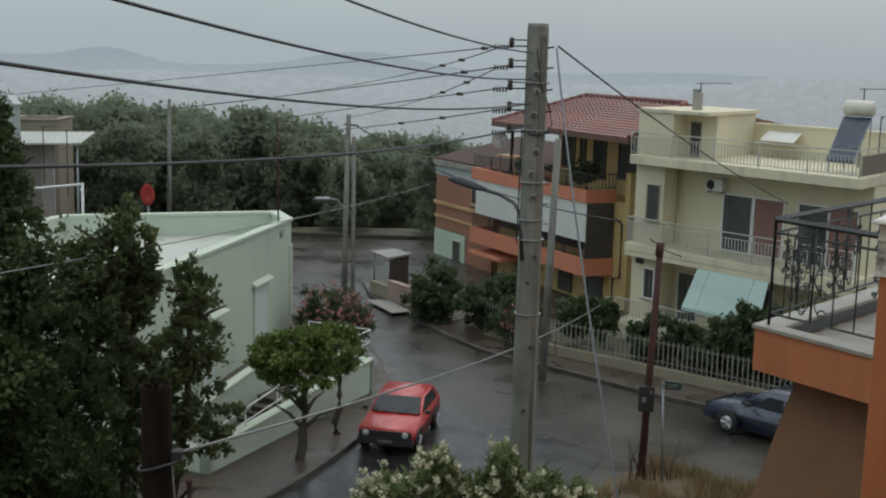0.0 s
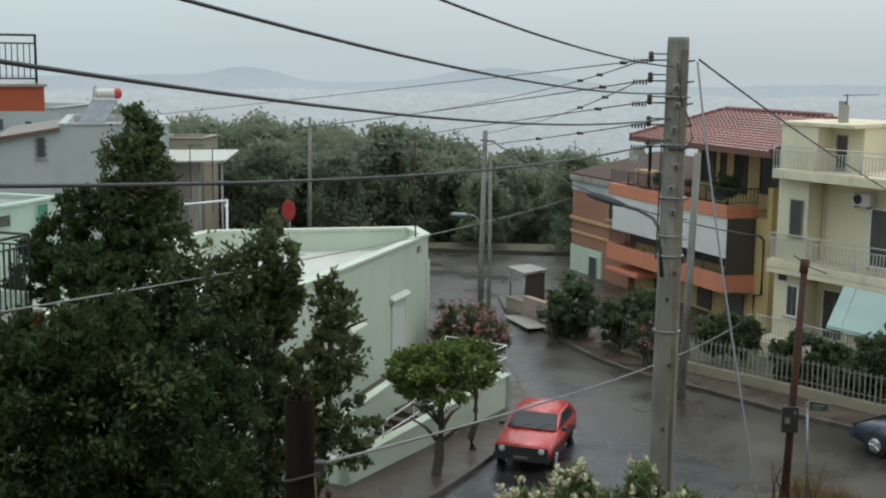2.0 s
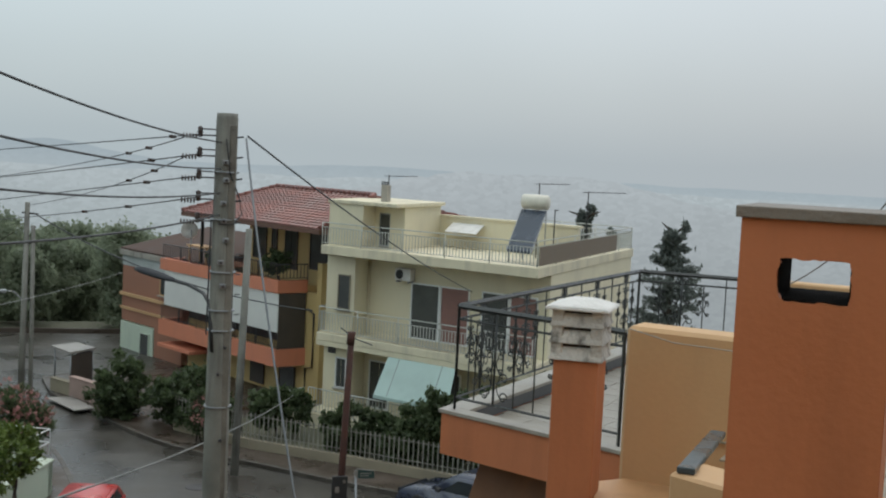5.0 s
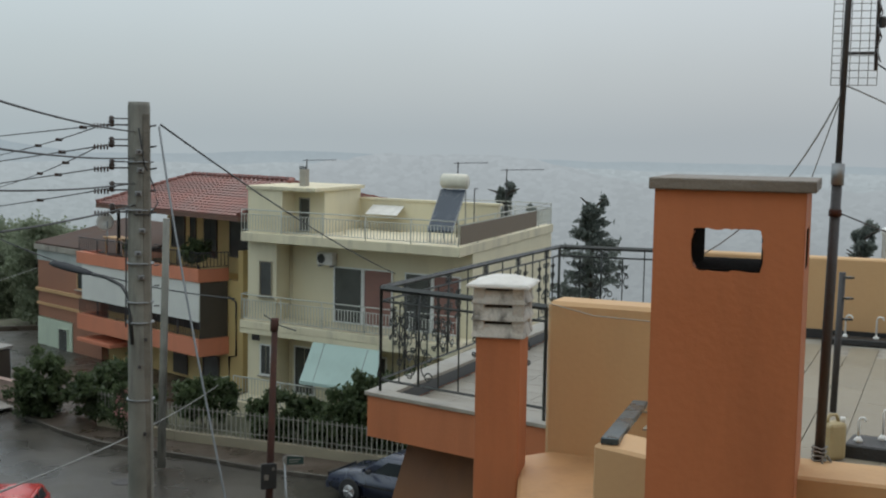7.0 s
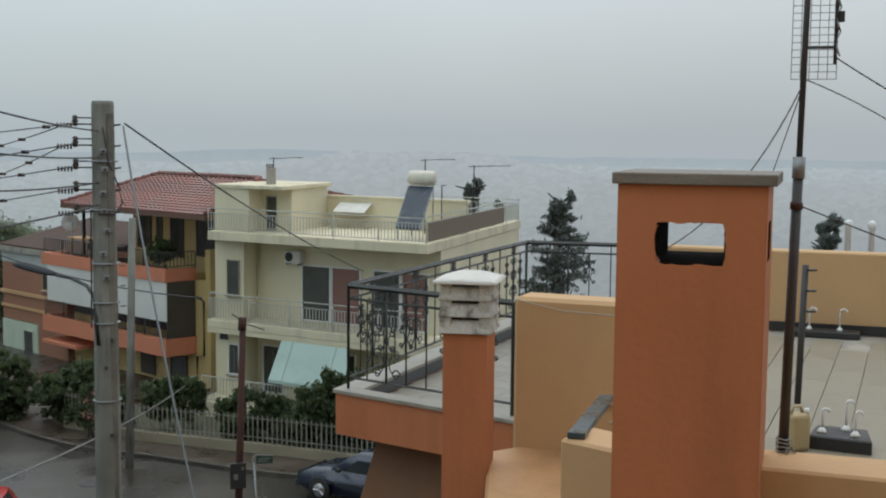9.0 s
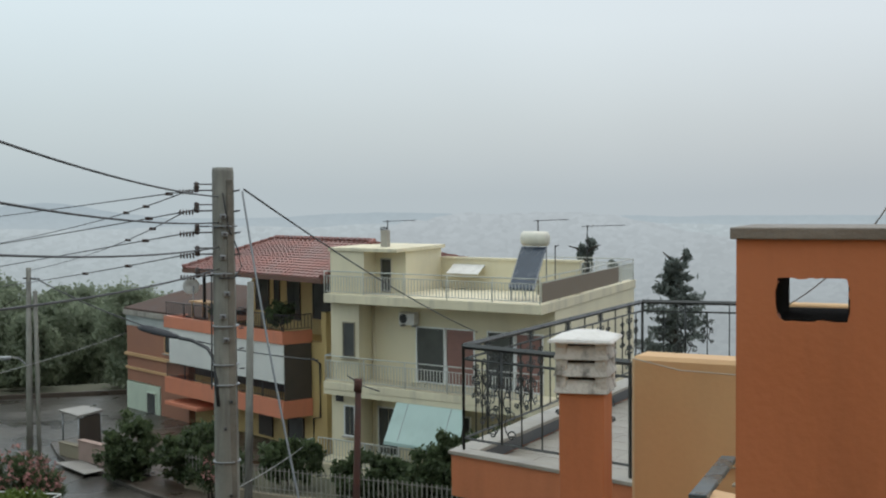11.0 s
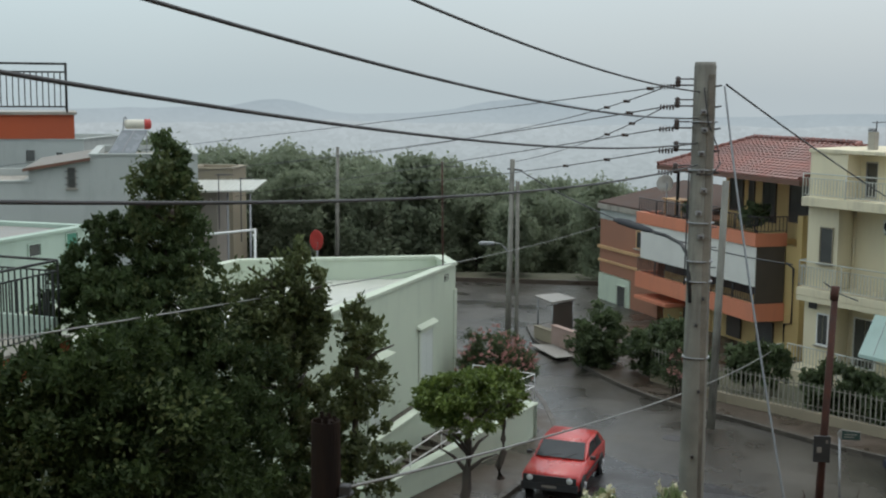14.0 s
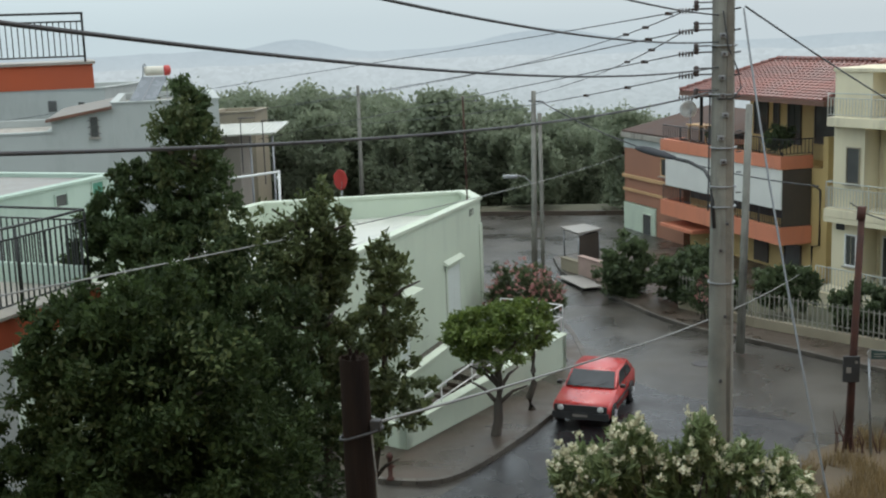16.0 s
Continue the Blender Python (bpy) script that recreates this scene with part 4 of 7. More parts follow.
CREAM = cream_house()
ac = thing("air_conditioner", CREAM @ Vector((3.0, 1.3, 5.6)), "white outdoor air-conditioning unit below the roof slab", "air conditioner")
part("casing", bx(2.72, 3.42, 1.1, 1.49, 5.55, 5.98, bevel=0.02), M_CAPSTONE, ac, m=CREAM)
bm = bmesh.new()
lathe(bm, (2.93, 1.09, 5.77), [(0.16, 0), (0.17, 0.008), (0.0, 0.01)], 16, "y")
part("fan_grille", bm, M_DARK, ac, "round dark fan grille", CREAM)
part("bracket", bx((2.8, 2.84, 1.1, 1.49, 5.48, 5.55), (3.3, 3.34, 1.1, 1.49, 5.48, 5.55)), M_STEEL, ac, m=CREAM)

awn = thing("drop_awning", CREAM @ Vector((4.5, 0, 2.5)), "pale aqua drop-arm awning over the porch", "awning")
bm = bmesh.new()
v = [(3.2, 0.15, 3.17), (6.0, 0.15, 3.17), (6.2, -0.95, 1.84), (3.15, -0.95, 1.84)]
prism(bm, [p[:2] for p in v], [p[2] for p in v], [p[2] + 0.015 for p in v])
part("cloth", bm, M_AWNING, awn, m=CREAM)
bm = bmesh.new()
prism(bm, [(3.15, -0.97), (6.2, -0.97), (6.2, -0.95), (3.15, -0.95)], 1.74, 1.84)
part("valance", bm, M_AWNING, awn, m=CREAM)
part("roller", tb([(3.15, 0.24, 3.14), (6.05, 0.24, 3.14)], 0.05, 8), M_WHITE, awn, m=CREAM)
for u in (3.25, 6.05):
    part("arm", tb([(u, 0.1, 2.2), (u, -0.95, 1.83)], 0.018, 6), M_DARKSTEEL, awn, m=CREAM)
for u in (3.7, 5.5):
    f = lambda t: (u, 0.15 - 1.10 * t, 3.19 - 1.33 * t)
    part("seam", tb([f(0.02), f(0.98)], 0.014, 4), M_STEEL, awn, m=CREAM)

# solar water heater, chimney and aerials on the roof terrace
heater = thing("solar_water_heater", CREAM @ Vector((7.9, 2.2, 6.62)), "rooftop solar water heater with cream boiler", "solar heater")
bm = bmesh.new()
v = [(7.35, 1.1), (8.3, 1.1), (8.3, 2.35), (7.35, 2.35)]
prism(bm, v, [6.95, 6.95, 8.25, 8.25], [7.03, 7.03, 8.33, 8.33])
part("collector", bm, M_SOLAR, heater, "dark solar collector panel", CREAM)
for u in (7.33, 8.28):
    part("collector_frame", tb([(u, 1.08, 7.0), (u, 2.37, 8.31)], 0.03, 4), M_STEEL, heater, m=CREAM)
bm = bmesh.new()
lathe(bm, (7.32, 2.45, 8.60), [(0.0, -0.03), (0.2, 0.0), (0.25, 0.05), (0.26, 0.5), (0.25, 0.98), (0.2, 1.03), (0.0, 1.06)], 18, "x")
part("boiler", bm, M_TANK, heater, m=CREAM)
for u in (7.4, 8.25):
    part("leg", tb([(u, 2.5, 6.62), (u, 2.5, 8.4)], 0.022, 5), M_STEEL, heater, m=CREAM)
    part("leg", tb([(u, 1.1, 6.62), (u, 1.1, 6.98)], 0.022, 5), M_STEEL, heater, m=CREAM)
ch = thing("chimney", CREAM @ Vector((1.85, 1.65, 8.25)), "small cream chimney with a dark crown", "chimney")
part("stack", bx(1.72, 2.0, 1.5, 1.8, 8.25, 8.85, bevel=0.01), M_CONCRETE, ch, m=CREAM)
for k in range(4):
    part("crown", tb([(1.74 + 0.08 * k, 1.52, 8.85), (1.74 + 0.08 * k, 1.52, 8.97)], 0.025, 5), M_DARK, ch, m=CREAM)


def aerial(at, h, boom, label):
    a = thing("tv_antenna", at, label, "antenna", "roof aerials")
    at = Vector(at)
    part("mast", tb([at, at + Vector((0, 0, h))], 0.022, 5), M_DARKSTEEL, a)
    b = Vector(boom)
    part("boom", tb([at + Vector((0, 0, h - 0.04)) - b * 0.15, at + Vector((0, 0, h)) + b], 0.012, 5), M_DARKSTEEL, a)
    n = Vector((-b.y, b.x, 0)).normalized()
    for k in range(7):
        c = at + Vector((0, 0, h)) + b * (k / 7.5)
        part("element", tb([c - n * (0.3 - 0.02 * k), c + n * (0.3 - 0.02 * k)], 0.006, 4), M_DARKSTEEL, a)
    return a


aerial(CREAM @ Vector((1.86, 1.85, 8.25)), 0.95, (1.0, -0.25, 0), "thin television antenna beside the chimney")
aerial(CREAM @ Vector((7.6, 3.4, 6.62)), 2.6, (1.0, -0.3, 0), "television antenna behind the solar heater")
aerial(CREAM @ Vector((8.7, 6.0, 6.62)), 2.35, (1.3, -0.35, 0), "tall television antenna at the terrace edge")
aerial(CREAM @ Vector((8.1, 3.9, 6.62)), 1.7, (0.12, -0.05, 0), "bare antenna mast on the terrace")


# ---- the ochre house with coral balconies and tiled roof ----
def ochre_house():
    m = affine((1.76, 54.1), -63, 22.5)
    h = thing("house", (6, 51, 0), "ochre three-storey house with coral balconies and terracotta roof", "house")
    L, D = 9.2, 9.5
    part("wall", bx((0.2, L - 0.2, 1.3, 1.6, -0.05, 4.4), (0.2, 0.5, 1.6, D, -0.05, 4.4), (L + 0.6, L + 0.9, 1.3, D, -0.05, 5.6), (0.5, L + 0.6, D - 0.3, D, -0.05, 4.4), (L - 0.2, L + 0.6, 1.3, 1.6, -0.05, 4.4)), M_OCHRE, h, m=m)
    part("wall", bx((2.8, L + 0.6, 2.6, 2.9, 4.45, 7.0), (2.8, 3.1, 2.9, D, 4.45, 7.0), (3.1, L + 0.6, D - 0.3, D, 4.45, 7.0)), M_OCHRE, h, m=m)
    for z0, z1 in ((1.5, 2.18), (4.38, 4.88)):
        part("balcony", bx((-0.02, L, -0.05, 0.12, z0, z1), (L - 0.15, L, 0.12, 1.29, z0, z1), (-0.02, 0.15, 0.12, 1.29, z0, z1), (0.15, L - 0.15, 0.12, 1.29, z0, z0 + 0.2)), M_CORAL, h, "coral-painted balcony front", m)
    # rolled-down white awnings over dark glazing
    part("awning", bx(0.35, L - 0.02, 0.0, 0.03, 2.85, 4.36), M_AWNWHITE, h, "white awning cloth let down over the balcony", m)
    part("side_screen", bx(L - 0.06, L - 0.02, 0.05, 1.25, 2.2, 4.36), M_SCREEN, h, "dark brown side screen", m)
    part("glazing", bx(0.35, L - 0.1, 1.22, 1.28, 2.2, 4.3), M_SCREEN, h, m=m)
    railing(h, (0.05, 0.05, 2.18), (L - 0.05, 0.05, 2.18), 0.65, 0.16, M_DARKSTEEL, m, 1.5)
    railing(h, (0.05, 0.05, 4.88), (L - 0.05, 0.05, 4.88), 0.62, 0.16, M_DARKSTEEL, m, 1.5)
    railing(h, (L - 0.05, 0.05, 4.88), (L - 0.05, 1.29, 4.88), 0.62, 0.16, M_DARKSTEEL, m, 1.5)
    for u0, u1, z0, z1 in ((4.6, 5.0, 4.9, 6.7), (5.6, 6.5, 4.95, 6.75), (7.4, 9.6, 5.1, 6.8), (3.2, 4.2, 5.2, 6.6)):
        window(h, u0, u1, z0, z1, 2.56, m, M_SCREEN, panes=2, name="window", sill=False)
    for u0, u1, z0, z1 in ((2.0, 3.2, 0.0, 1.2), (7.5, 8.6, 0.0, 1.3)):
        window(h, u0, u1, z0, z1, 1.26, m, M_SCREEN, panes=1, name="window", sill=False)
    bm = bmesh.new()
    arch = [(5.45, 0.25), (6.45, 0.25)] + [(5.95 + 0.5 * math.cos(a), 1.0 + 0.42 * math.sin(a)) for a in (math.pi * k / 10 for k in range(11))]
    prism(bm, arch, 0.0, 0.05)
    bm.transform(Matrix.Translation((0, 1.255, 0)) @ Matrix.Rotation(math.pi / 2, 4, "X"))
    part("arched_window", bm, M_SCREEN, h, "dark arched window", m)
    part("canopy", bx(0.1, 2.9, -0.15, 1.29, 0.98, 1.14, bevel=0.02), M_CORAL, h, "coral entrance canopy", m)
    part("downpipe", tb([(9.3, 1.24, 0.1), (9.3, 1.24, 1.4), (9.75, 1.24, 1.5), (9.75, 1.24, 3.6), (9.3, 1.24, 3.75)], 0.04, 6), M_DARKSTEEL, h, m=m)
    part("corner_post", bx(2.55, 2.65, 0.4, 0.5, 4.9, 7.0), M_DARK, h, m=m)
    # hipped roof: under-boarding, then rows of tiles
    e = (2.0, 12.0, -0.2, 9.7)
    zr, ze = 8.30, 7.05
    r0, r1, rv = 4.8, 11.4, 2.6
    bm = bmesh.new()
    a = [bm.verts.new(p) for p in ((e[0], e[2], ze), (e[1], e[2], ze), (e[1], e[3], ze), (e[0], e[3], ze), (r0, rv, zr), (r1, rv, zr))]
    for f in ((0, 1, 5, 4), (1, 2, 5), (2, 3, 4, 5), (3, 0, 4), (3, 2, 1, 0)):
        bm.faces.new([a[i] for i in f])
    roof = part("roof", bm, M_TILE, h, "terracotta hipped roof", m)
    part("eave_board", bx((e[0], e[1], e[2] - 0.04, e[2] + 0.08, ze - 0.16, ze + 0.01), (e[1] - 0.08, e[1] + 0.04, e[2] + 0.08, e[3], ze - 0.16, ze + 0.01), (e[0] - 0.04, e[0] + 0.08, e[2] + 0.08, e[3], ze - 0.16, ze + 0.01)), M_EAVES, h, m=m)
    # front and left slopes: one barrel row per course line
    def slope(p0, p1, q0, q1, rows, cols):
        p0, p1, q0, q1 = map(Vector, (p0, p1, q0, q1))
        for i in range(rows):
            f0, f1 = i / rows, (i + 1.12) / rows
            bm = bmesh.new()
            s, t = p0.lerp(q0, f0), p1.lerp(q1, f0)
            s2, t2 = p0.lerp(q0, min(1, f1)), p1.lerp(q1, min(1, f1))
            n = max(2, round(cols * (t - s).length / (p1 - p0).length))
            lo, hi = [], []
            for k in range(2 * n + 1):
                lift = 0.10 if k % 2 else 0.05
                lo.append(bm.verts.new(s.lerp(t, k / (2 * n)) + Vector((0, 0, lift))))
                hi.append(bm.verts.new(s2.lerp(t2, k / (2 * n)) + Vector((0, 0, lift - 0.045))))
            low = [bm.verts.new(v.co - Vector((0, 0, 0.05))) for v in lo]
            for k in range(2 * n):
                bm.faces.new((lo[k], lo[k + 1], hi[k + 1], hi[k]))
                bm.faces.new((low[k], low[k + 1], lo[k + 1], lo[k]))
            part("tile_course", bm, M_TILE, roof, m=m)
    slope((e[0], e[2], ze), (e[1], e[2], ze), (r0, rv, zr), (r1, rv, zr), 15, 34)
    slope((e[0], e[3], ze), (e[0], e[2], ze), (r0, rv, zr), (r0, rv + 0.02, zr), 13, 36)
    slope((e[1], e[2], ze), (e[1], e[3], ze), (r1, rv, zr), (r1, rv + 0.02, zr), 13, 36)
    for a, b in (((e[0], e[2], ze), (r0, rv, zr)), ((e[1], e[2], ze), (r1, rv, zr)), ((r0, rv, zr), (r1, rv, zr))):
        bm = bmesh.new()
        a, b = Vector(a), Vector(b)
        k = max(2, round((b - a).length / 0.34))
        for i in range(k):
            s, t = a.lerp(b, i / k), a.lerp(b, (i + 1.1) / k)
            tube(bm, [s + Vector((0, 0, 0.08)), t + Vector((0, 0, 0.08))], 0.11, 6, 0.08)
        part("ridge_tile", bm, M_TILE, roof, m=m)
    return m


OCHRE = ochre_house()


def side_house():
    m = OCHRE
    h = thing("house", OCHRE @ Vector((-3, 3, 0)), "brick-red and pale-green lower house beside the ochre one", "house")
    part("wall", bx((-5.6, 0.15, 1.0, 1.3, 1.35, 4.0), (-5.6, -5.3, 1.3, 8, 1.35, 4.5), (-5.3, 0.15, 1.05, 1.3, 4.0, 4.5)), M_BRICK, h, m=m)
    part("wall", bx((-5.6, -2.4, 0.95, 1.3, -0.6, 1.3), (-5.6, -5.3, 1.3, 8, -0.6, 1.3)), M_MINT, h, "pale green ground-floor wall", m)
    part("wall", bx(-2.38, 0.15, 1.0, 1.3, -0.6, 1.34), M_BRICK, h, m=m)
    part("band", bx(-5.7, 0.1, 0.85, 1.35, 4.5, 4.75, bevel=0.01), M_CONCRETE, h, m=m)
    part("band", bx(-5.62, 0.1, 0.97, 1.045, 4.003, 4.497), M_WHITEWALL, h, "pale painted strip below the eaves", m)
    part("band", bx(-5.66, 0.1, 0.93, 0.997, 1.9, 2.02), M_PEACH, h, m=m)
    part("band", bx((-5.7, 0.1, 0.9, 1.0, 2.55, 2.7),), M_PEACH, h, m=m)
    bm = bmesh.new()
    prism(bm, [(-5.7, 0.9), (2.4, 0.9), (2.4, 5.5), (-5.7, 5.5)], [4.76, 4.76, 5.75, 5.75], [4.84, 4.84, 5.83, 5.83])
    part("roof", bm, material("brown_tin_roof", (0.11, 0.072, 0.058), (0.065, 0.046, 0.04), 0.85, 1, 30, 0.1, spec=0.2), h, "dull brown sloping roof", m)
    part("gable", bx((-5.5, 2.3, 5.2, 5.45, 4.4, 5.65)), M_BRICK, h, m=m)
    window(h, -1.9, -1.3, 2.95, 3.8, 0.97, m, M_PEACH, panes=1)
    window(h, -3.6, -2.7, -0.1, 1.0, 0.92, m, M_MINTDARK, panes=1)


side_house()

# garden fence in front of the cream house: plinth and single white pickets
M_PICKET = material("weathered_white_picket", (0.285, 0.275, 0.235), (0.18, 0.175, 0.15), 0.65, 3, 50, 0.05, objrand=0.6)
fence = thing("fence", (6.5, 37, 0.1), "white picket fence on a cream plinth", "fence")
FL = [Vector((2.0, 41.6, 0)), Vector((4.3, 38.9, 0)), Vector((7.6, 36.2, 0)), Vector((10.4, 33.7, 0)), Vector((14, 30, 0))]
me_p = mesh_of("picket", bx(-0.019, 0.019, -0.008, 0.008, 0.42, 1.30, bevel=0.004), M_PICKET)
for a, b in zip(FL, FL[1:]):
    d = (b - a).normalized()
    n = Vector((-d.y, d.x, 0)) * 0.1
    bm = bmesh.new()
    prism(bm, [(a - n).xy, (b - n).xy, (b + n).xy, (a + n).xy], 0.08, 0.42)
    part("plinth", bm, M_PLINTH, fence)
    for z in (0.6, 1.2):
        part("rail", tb([a + Vector((0, 0, z)), b + Vector((0, 0, z))], 0.014, 5), M_PICKET, fence)
    k = round((b - a).length / 0.17)
    for i in range(k):
        piece("picket", me_p, fence, Matrix.Translation(a.lerp(b, i / k) - n * 0.3) @ Matrix.Rotation(math.atan2(d.y, d.x), 4, "Z"))
bm = bmesh.new()
prism(bm, [(2.3, 41.8), (4.4, 39.2), (7.7, 36.5), (10.5, 34.0), (14, 31), (17, 34), (9, 41), (6, 44)], 0.05, 0.2)
solid("garden_soil", bm, M_EARTH, "dark garden soil behind the fence", "garden", kind="structure")

# low wall and roofed shelter by the far bend
sh = thing("shelter", (-1.5, 48.5, 0.12), "small open shelter with dull grey flat roof", "shelter")
sp = [(-2.38, 49.1), (-1.74, 47.75), (-0.95, 48.72), (-1.6, 49.75)]
bm = bmesh.new()
prism(bm, [(-2.53, 49.16), (-1.76, 47.58), (-0.83, 48.72), (-1.59, 49.94)], 1.68, 1.76)
part("roof", bm, M_SHEETROOF, sh, "dull wet roof sheet")
for x, y in sp:
    part("post", tb([(x, y, 0.12), (x, y, 1.68)], 0.035, 6), M_STEEL, sh)
for a, b in ((sp[1], sp[2]), (sp[2], sp[3])):
    a, b = Vector((*a, 0)), Vector((*b, 0))
    n = Vector((a.y - b.y, b.x - a.x, 0)).normalized() * 0.02
    bm = bmesh.new()
    prism(bm, [(a - n).xy, (b - n).xy, (b + n).xy, (a + n).xy], 0.35, 1.6)
    part("panel", bm, M_SCREEN, sh, "dark brown side panel")
rw = thing("low_wall", (-1, 46.5, 0), "weathered pinkish low wall by the shelter", "wall")
wall_run(rw, (-2.5, 48.4, 0), (-1.75, 47.3, 0), 0.6, 0.6, 0.2, 0.05, M_PLINTH)
wall_run(rw, (-1.75, 47.3, 0), (0.3, 44.2, 0), 0.85, 0.85, 0.2, 0.05, material("pinkish_weathered_wall", (0.42, 0.30, 0.26), (0.28, 0.2, 0.17), 0.85, 1.5, 40, 0.3))


# ---- the orange house next door: balcony, parapets, chimneys ----
NEAR = affine((2.93, 10.11), -56, 47)


def scroll(z0, z1, w, flip):
    """A wrought-iron C-scroll beside a bar (along, up): it bellies out to w and curls in at both ends."""
    zc, zh, pts = (z0 + z1) / 2, (z1 - z0) / 2, []
    curl = 0.30 * w
    for i in range(11):
        a = 2 * math.pi * (0.9 - 0.9 * i / 10)
        r = curl * (0.45 + 0.055 * i)
        pts.append((flip * (w * 0.62 + r * math.cos(a)), z0 + curl + r * math.sin(a)))
    for i in range(1, 8):
        a = math.pi * (i / 8 - 0.5)
        pts.append((flip * w * (0.18 + 0.30 * abs(math.sin(a)) ** 2), zc + zh * 0.72 * math.sin(a)))
    for i in range(11):
        a = 2 * math.pi * (0.5 - 0.9 * i / 10)
        r = curl * (1.0 - 0.055 * i)
        pts.append((flip * (w * 0.62 + r * math.cos(a)), z1 - curl + r * math.sin(a)))
    return pts


def iron_panel(parent, a, b, h, motif, m):
    """Wrought-iron railing panel: rails, bars, lyre-shaped scroll motifs and small crowns under the hand rail."""
    a, b = Vector(a), Vector(b)
    d = (b - a)
    at = lambda f, z: a + d * f + Vector((0, 0, z))
    part("top_rail", tb([at(0, h), at(1, h)], 0.026, 4), M_IRON, parent, m=m)
    part("rail", tb([at(0, h - 0.115), at(1, h - 0.115)], 0.011, 4), M_IRON, parent, m=m)
    part("rail", tb([at(0, 0.10), at(1, 0.10)], 0.011, 4), M_IRON, parent, m=m)
    k = max(1, round(d.length / motif))
    n = 4 * k
    for i in range(1, n):
        part("bar", tb([at(i / n, 0.10), at(i / n, h - (0.115 if i % 4 else 0.0))], 0.0085, 4), M_IRON, parent, m=m)
    for j in range(k):
        f = (j + 0.5) / k
        for u, runs in ((0.0, ((0.13, 0.40, 0.17), (0.37, 0.56, 0.10), (0.54, 0.76, 0.12))), (1.0 / n, ((0.42, 0.60, 0.085), (0.58, 0.72, 0.07))), (-1.0 / n, ((0.42, 0.60, 0.085), (0.58, 0.72, 0.07)))):
            for z0, z1, w in runs:
                for flip in (1, -1):
                    part("scroll", tb([at(f + u + x / d.length, z) for x, z in scroll(z0, z1, w, flip)], 0.0068, 4), M_IRON, parent, m=m)
        for flip in (1, -1):
            part("crown_scroll", tb([at(f + x / d.length, z) for x, z in scroll(h - 0.115, h - 0.02, 0.085, flip)], 0.0065, 4), M_IRON, parent, m=m)
        part("stem", tb([at(f, 0.10), at(f, h - 0.02)], 0.012, 6), M_IRON, parent, "thick cast stem", m=m)
    part("post", tb([at(0, -0.02), at(0, h)], 0.017, 4), M_IRON, parent, m=m)
    part("post", tb([at(1, -0.02), at(1, h)], 0.017, 4), M_IRON, parent, m=m)


nh = thing("house", NEAR @ Vector((2, 3, 0)), "orange and peach house with balcony and roof terrace", "house")
ZB = 7.78
FZ0 = 8.35
part("slab", bx(-0.09, 3.2, -0.09, 5.3, 7.375, ZB - 0.17), M_ORANGE, nh, "orange balcony front", NEAR)
part("upstand", bx((-0.09, 3.2, -0.09, 0.05, ZB - 0.17, ZB - 0.035), (-0.09, 0.12, 0.05, 5.3, ZB - 0.17, ZB - 0.035)), M_ORANGE, nh, m=NEAR)
part("edging", bx((-0.115, 3.2, -0.115, 0.06, ZB - 0.035, ZB), (-0.115, 0.135, 0.06, 5.3, ZB - 0.035, ZB), bevel=0.006), M_MARBLE, nh, "wet pale marble edging", NEAR)
# thin dark sheet paints the shade and wet on the inner upstand
part("lining", bx(0.121, 0.128, 0.06, 5.3, ZB - 0.142, ZB - 0.036), M_GREYROOF, nh, "dark strip painting wet shade inside the upstand", NEAR)
floor_t = part("balcony_floor", bx(0.12, 3.2, 0.05, 5.3, ZB - 0.169, ZB - 0.155), M_GREYROOF, nh, "dark joints of the balcony floor", NEAR)
me_t = mesh_of("tile", bx(0.004, 0.326, 0.004, 0.326, 0, 0.012), M_TERRACE)
lin = NEAR.to_3x3().to_4x4()
for i in range(8):
    for j in range(15):
        piece("tile", me_t, floor_t, Matrix.Translation(NEAR @ Vector((0.13 + i * 0.33, 0.10 + j * 0.33, ZB - 0.155))) @ lin)
part("body", bx((0.55, 2.4, 0.7, 5.2, 0.0, ZB - 0.451),), M_PEACH, nh, m=NEAR)
bm = bmesh.new()
prism(bm, [(2.82, 6.55), (2.68, 5.6), (2.88, 4.25), (4.4, 3.1), (13.8, 6.0), (12.4, 11.8), (6.8, 10.3), (3.4, 7.0)], 0.0, 7.85)
part("body", bm, M_PEACH, nh, "peach rendered storeys below the terrace")
bm = bmesh.new()
prism(bm, [(3.6, 4.35), (4.75, 3.4), (13.7, 6.1), (12.3, 11.7), (6.8, 10.2), (4.65, 6.1)], 7.85, FZ0 - 0.3)
part("body", bm, M_PEACH, nh, "peach rendered upstand of the terrace")
iron = thing("balcony_railing", NEAR @ Vector((0, 0, ZB)), "black wrought-iron balcony railing with scrolls", "railing")
iron_panel(iron, (0, 0, ZB), (1.72, 0, ZB), 0.92, 0.86, NEAR)
iron_panel(iron, (0, 0, ZB), (0, 4.9, ZB), 0.92, 0.98, NEAR)
A3 = NEAR @ Vector((0, 4.9, ZB))
iron_panel(iron, A3, A3 + Vector((1.75, -1.2, 0)), 0.92, 1.05, Matrix.Identity(4))

